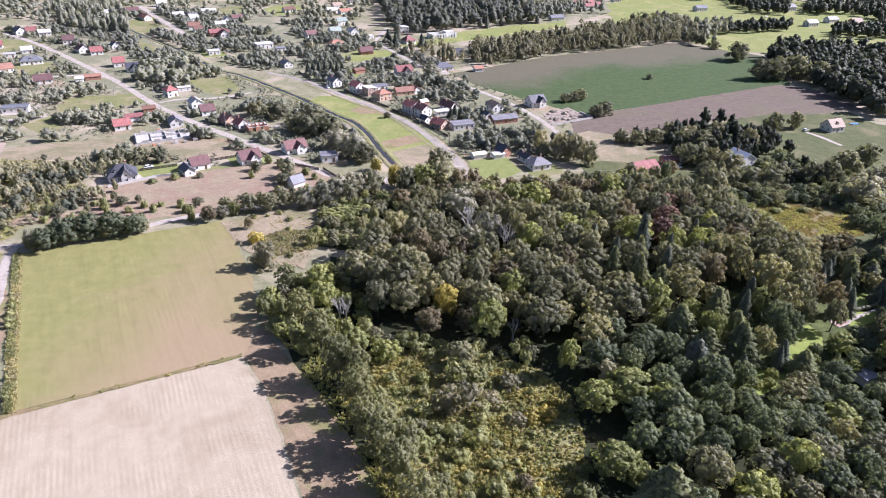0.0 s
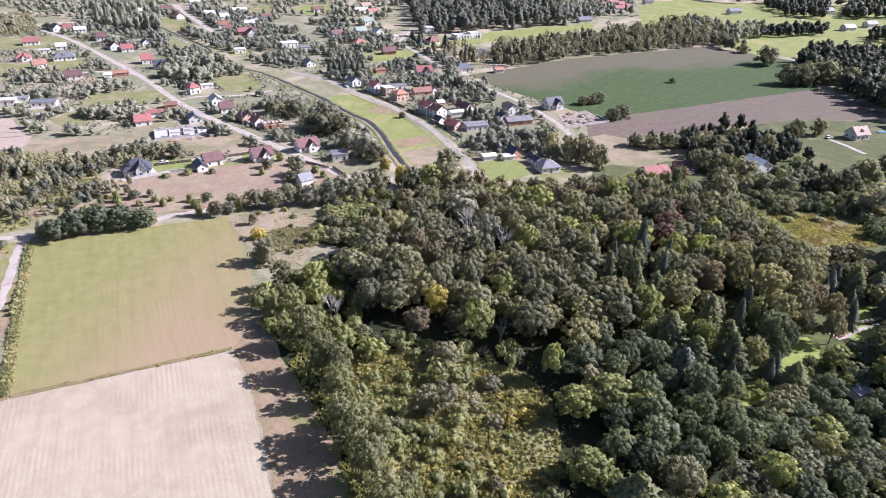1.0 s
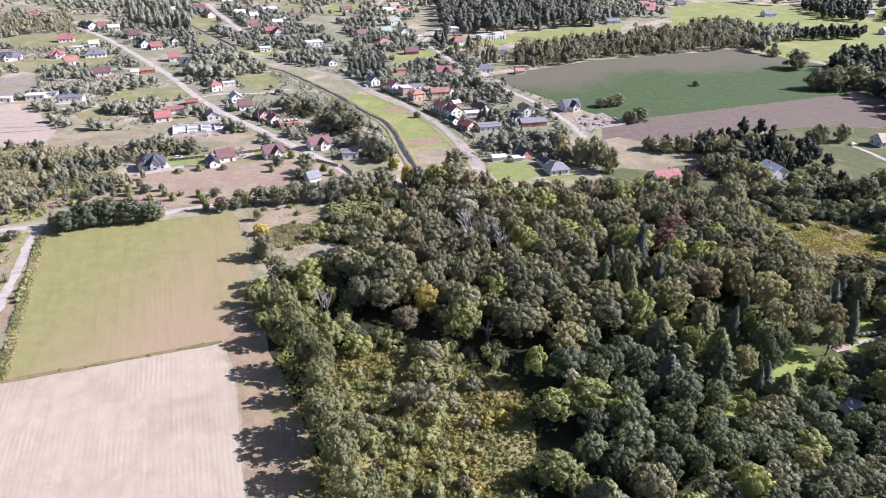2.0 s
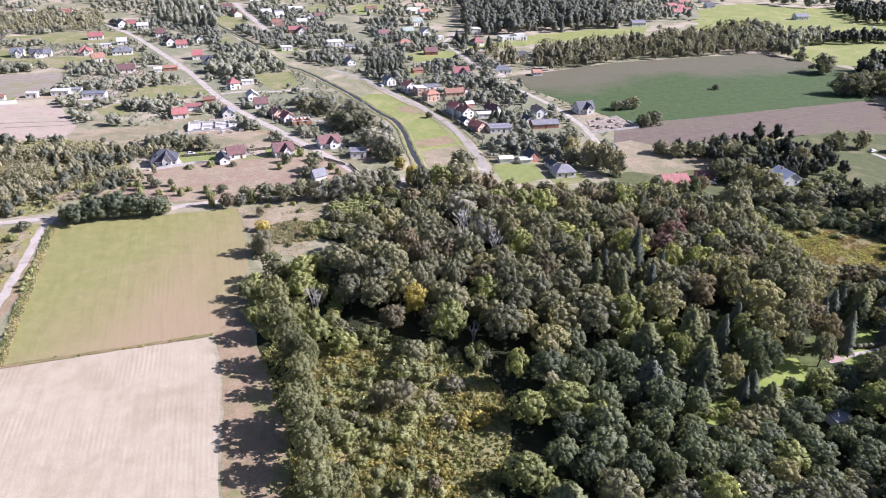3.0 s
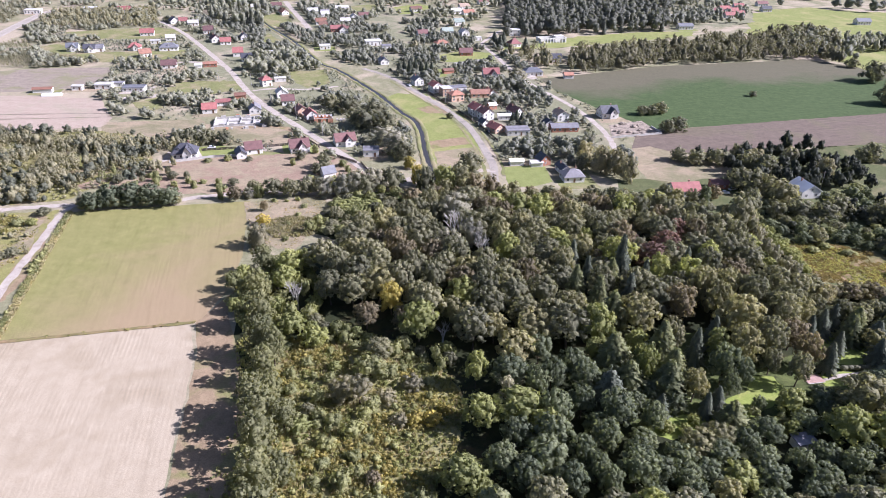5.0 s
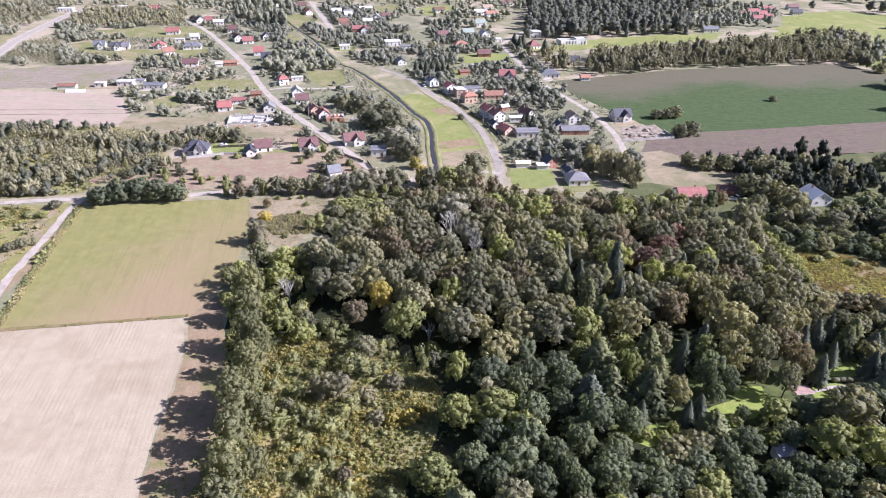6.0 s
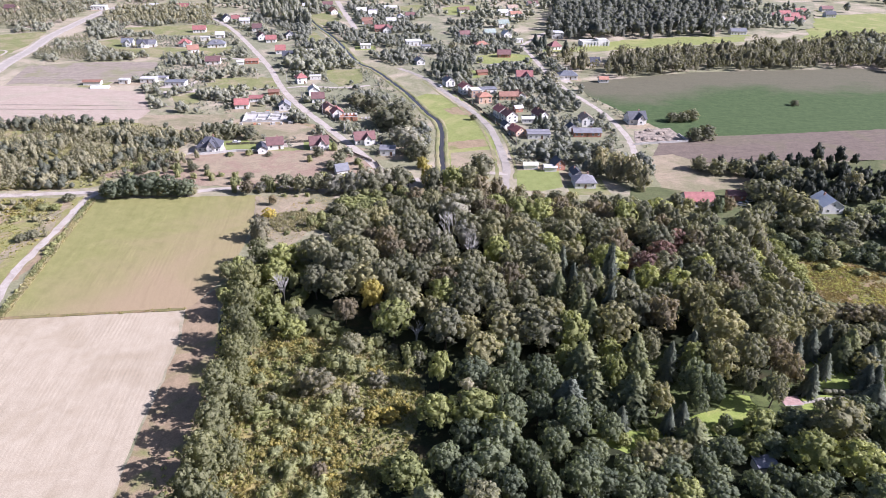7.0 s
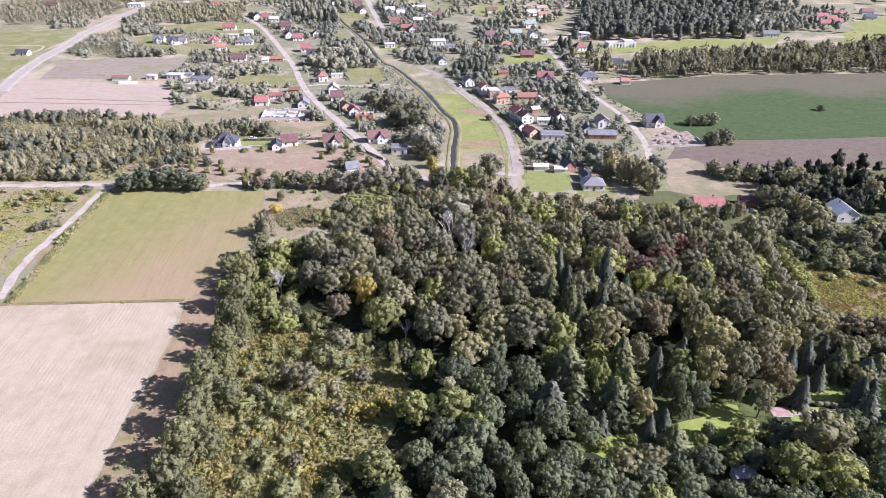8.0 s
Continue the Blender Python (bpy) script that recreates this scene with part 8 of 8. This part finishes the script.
def tufts(name, label, corners, count, height, width, material, keep=-1.0, scale=0.12, seed=1):
    """Weeds and tall grass: bunches of narrow upright blades in one mesh."""
    rng = np.random.default_rng(seed)
    xs, ys = [c[0] for c in corners], [c[1] for c in corners]
    at = []
    while len(at) < count:
        x, y = rng.uniform(min(xs), max(xs)), rng.uniform(min(ys), max(ys))
        if inside(x, y, corners) and noise.noise(Vector((x * scale, y * scale, seed * 5.1))) > keep - rng.uniform(0, 0.15):
            at.append((x, y, 0.0))
    at = np.array(at)
    pieces = []
    for k in range(4):
        a = rng.uniform(0, 6.283, count)
        h = height * rng.uniform(0.5, 1.2, count)
        w = width * rng.uniform(0.5, 1.2, count)
        off = rng.normal(0, width * 0.6, (count, 2))
        b = at.copy()
        b[:, :2] += off
        side = np.stack([np.cos(a) * w, np.sin(a) * w, np.zeros(count)], 1)
        tip = b + np.stack([rng.normal(0, 0.25, count) * h, rng.normal(0, 0.25, count) * h, h], 1)
        mid = b * 0.45 + tip * 0.55
        pts = np.stack([b - side * 0.4, b + side * 0.4, mid + side, mid - side, tip], 1).reshape(-1, 3)
        i = np.arange(count)[:, None] * 5
        f = np.concatenate([i + np.array([[0, 1, 2]]), i + np.array([[0, 2, 3]]), i + np.array([[3, 2, 4]])], 1).reshape(-1, 3)
        pieces.append((pts, f, pts))
    p, f, n = joined(pieces)
    tagged(part(name, triangles(name, p, f, material), None), label, "weeds", kind="stuff")


wood("herb_thicket", "waist-high olive and rusty herbs covering the clearing", CLEARING, 1.4, HERB, (0.45, 1.05), (1.0, 1.55), HERBS, -0.9, 0.06, 31, 2000, False)
wood("bramble", "dark green bramble mounds in the clearing", CLEARING, 2.6, ROUND, (1.2, 2.2), (0.55, 0.9), LEAF["shrub"], 0.28, 0.07, 32, 70, False)
mid = (sum(c[0] for c in CLEARING) / len(CLEARING), sum(c[1] for c in CLEARING) / len(CLEARING))
AROUND = [(mid[0] + (x - mid[0]) * 1.25, mid[1] + (y - mid[1]) * 1.2) for x, y in CLEARING]
tufts("undergrowth", "dark green undergrowth along the wood's edge", AROUND, 1200, 0.7, 0.3, LEAF["shrub"], -1, seed=21)
tufts("tall_weeds", "tall green weeds of the clearing", CLEARING, 1500, 1.2, 0.26, TALL_WEED, 0.0, 0.07, seed=1)
tufts("straw_grass", "straw-coloured tall grass of the clearing", CLEARING, 1500, 1.0, 0.22, STRAW, 0.0, 0.07, seed=8)


def oval(x, y, a, b):
    return [(x + a * math.cos(i * 0.5236), y + b * math.sin(i * 0.5236)) for i in range(12)]


for k, (x, y, a, b, n) in enumerate([(-20, 135, 5.5, 4.5, 130), (-16, 152, 8, 5, 90), (8, 114, 6, 4, 150), (15, 114, 7, 4, 240), (15, 119, 4, 4, 110), (14, 147, 3.5, 3, 60), (22, 139, 4, 2.5, 70), (14, 126, 6, 4, 70), (4, 111, 5, 3, 70), (26, 109, 6, 4, 60), (-8, 149, 5, 3, 50), (22, 129, 5, 2.5, 90), (10, 108, 7, 3, 110), (20, 104, 6, 3.5, 80)]):
    wood("goldenrod", "patch of yellow flowering goldenrod in the clearing", oval(x, y, a, b), 1.15, HERB, (1.0, 1.5), (0.6, 0.95), GOLDENROD, -0.12, 0.25, 40 + k, n * 2, False)


tufts("reeds", "grey-olive reed bed in the grassland corner", [(-72, 228), (-65, 235), (-52, 237), (-45, 230), (-48, 221), (-60, 215), (-67, 219)], 1000, 1.1, 0.22, REED, -1, 0.08, seed=3)
tufts("dry_tufts", "sparse dry grass tufts in the grassland corner", SCRUB_NORTH, 500, 0.4, 0.2, STRAW, 0.0, 0.1, seed=12)
tufts("goldenrod", "goldenrod stand beyond the gravel lane", oval(-172, 194, 10, 7), 160, 1.0, 0.3, GOLDENROD, -0.1, 0.2, seed=61)
wood("weeds", "weeds along the field bank", [(-57.6, 155.6), (-111.4, 129.0), (-111.7, 127.8), (-57.9, 154.2)], 0.9, HERB, (0.25, 0.55), (1.0, 1.6), HERBS, -0.15, 0.2, 34, 110, False)
tufts("hedge_weeds", "weedy strip between field and track", [(-111.5, 128.6), (-156.2, 212.6), (-153.4, 213.2), (-108.4, 129.0)], 1500, 0.7, 0.3, REED, -0.7, 0.15, seed=5)
tufts("hedge_weeds", "green nettles between field and track", [(-111.8, 128.6), (-156.2, 212.6), (-154.2, 213.2), (-109.6, 129.0)], 700, 1.0, 0.32, LEAF["shrub"], 0.0, 0.12, seed=15)
wood("hedge_bushes", "low green bushes between field and track", [(-114.5, 133.0), (-156.2, 212.6), (-154.2, 213.2), (-112.0, 133.0)], 2.6, ROUND, (1.0, 2.3), (0.45, 0.7), LEAF["shrub"], 0.0, 0.08, 36, 40, False)
wood("waste_herbs", "yellow-olive herbs on waste ground beside the track", [(-133, 150), (-141, 166), (-149, 185), (-160, 209), (-182, 202), (-215, 188), (-200, 150), (-165, 128)], 1.9, HERB, (0.4, 1.1), (0.8, 1.4), HERBS, 0.02, 0.06, 37, 420)
WASTE = [(-140, 160), (-147, 176), (-158, 203), (-182, 202), (-205, 188), (-190, 152), (-165, 140)]
wood("waste_scrub", "grey-olive scrub on waste ground beside the track", WASTE, 2.6, ROUND + FEATHER, (1.2, 3.4), (0.4, 0.6), WOOD_LEAF["young"], 0.06, 0.09, 48, 130)
tufts("tall_grass", "olive tall grass on waste ground beside the track", WASTE, 700, 0.4, 0.3, HERBS, 0.0, 0.1, seed=49)
tufts("tall_weeds", "yellow-green weeds on waste ground beside the track", WASTE, 500, 0.5, 0.3, HERBS, 0.05, 0.1, seed=50)
tufts("weeds", "tall herbs below the alders", [(-57.6, 179.2), (-46.1, 158.7), (-17.9, 112.6), (-2.6, 76.8), (7.7, 76.8), (-10.2, 121.6), (-25.6, 153.6), (-48.6, 204.8)], 3500, 0.8, 0.25, TALL_WEED, -0.2, seed=6)
tufts("rough_meadow", "rusty tall grass between thickets", WEED_MEADOW, 2200, 0.45, 0.4, RUST_GRASS, -0.2, 0.09, seed=7)
tufts("meadow_weeds", "olive weeds among the rusty grass", WEED_MEADOW, 900, 0.6, 0.4, TALL_WEED, 0.12, 0.09, seed=17)
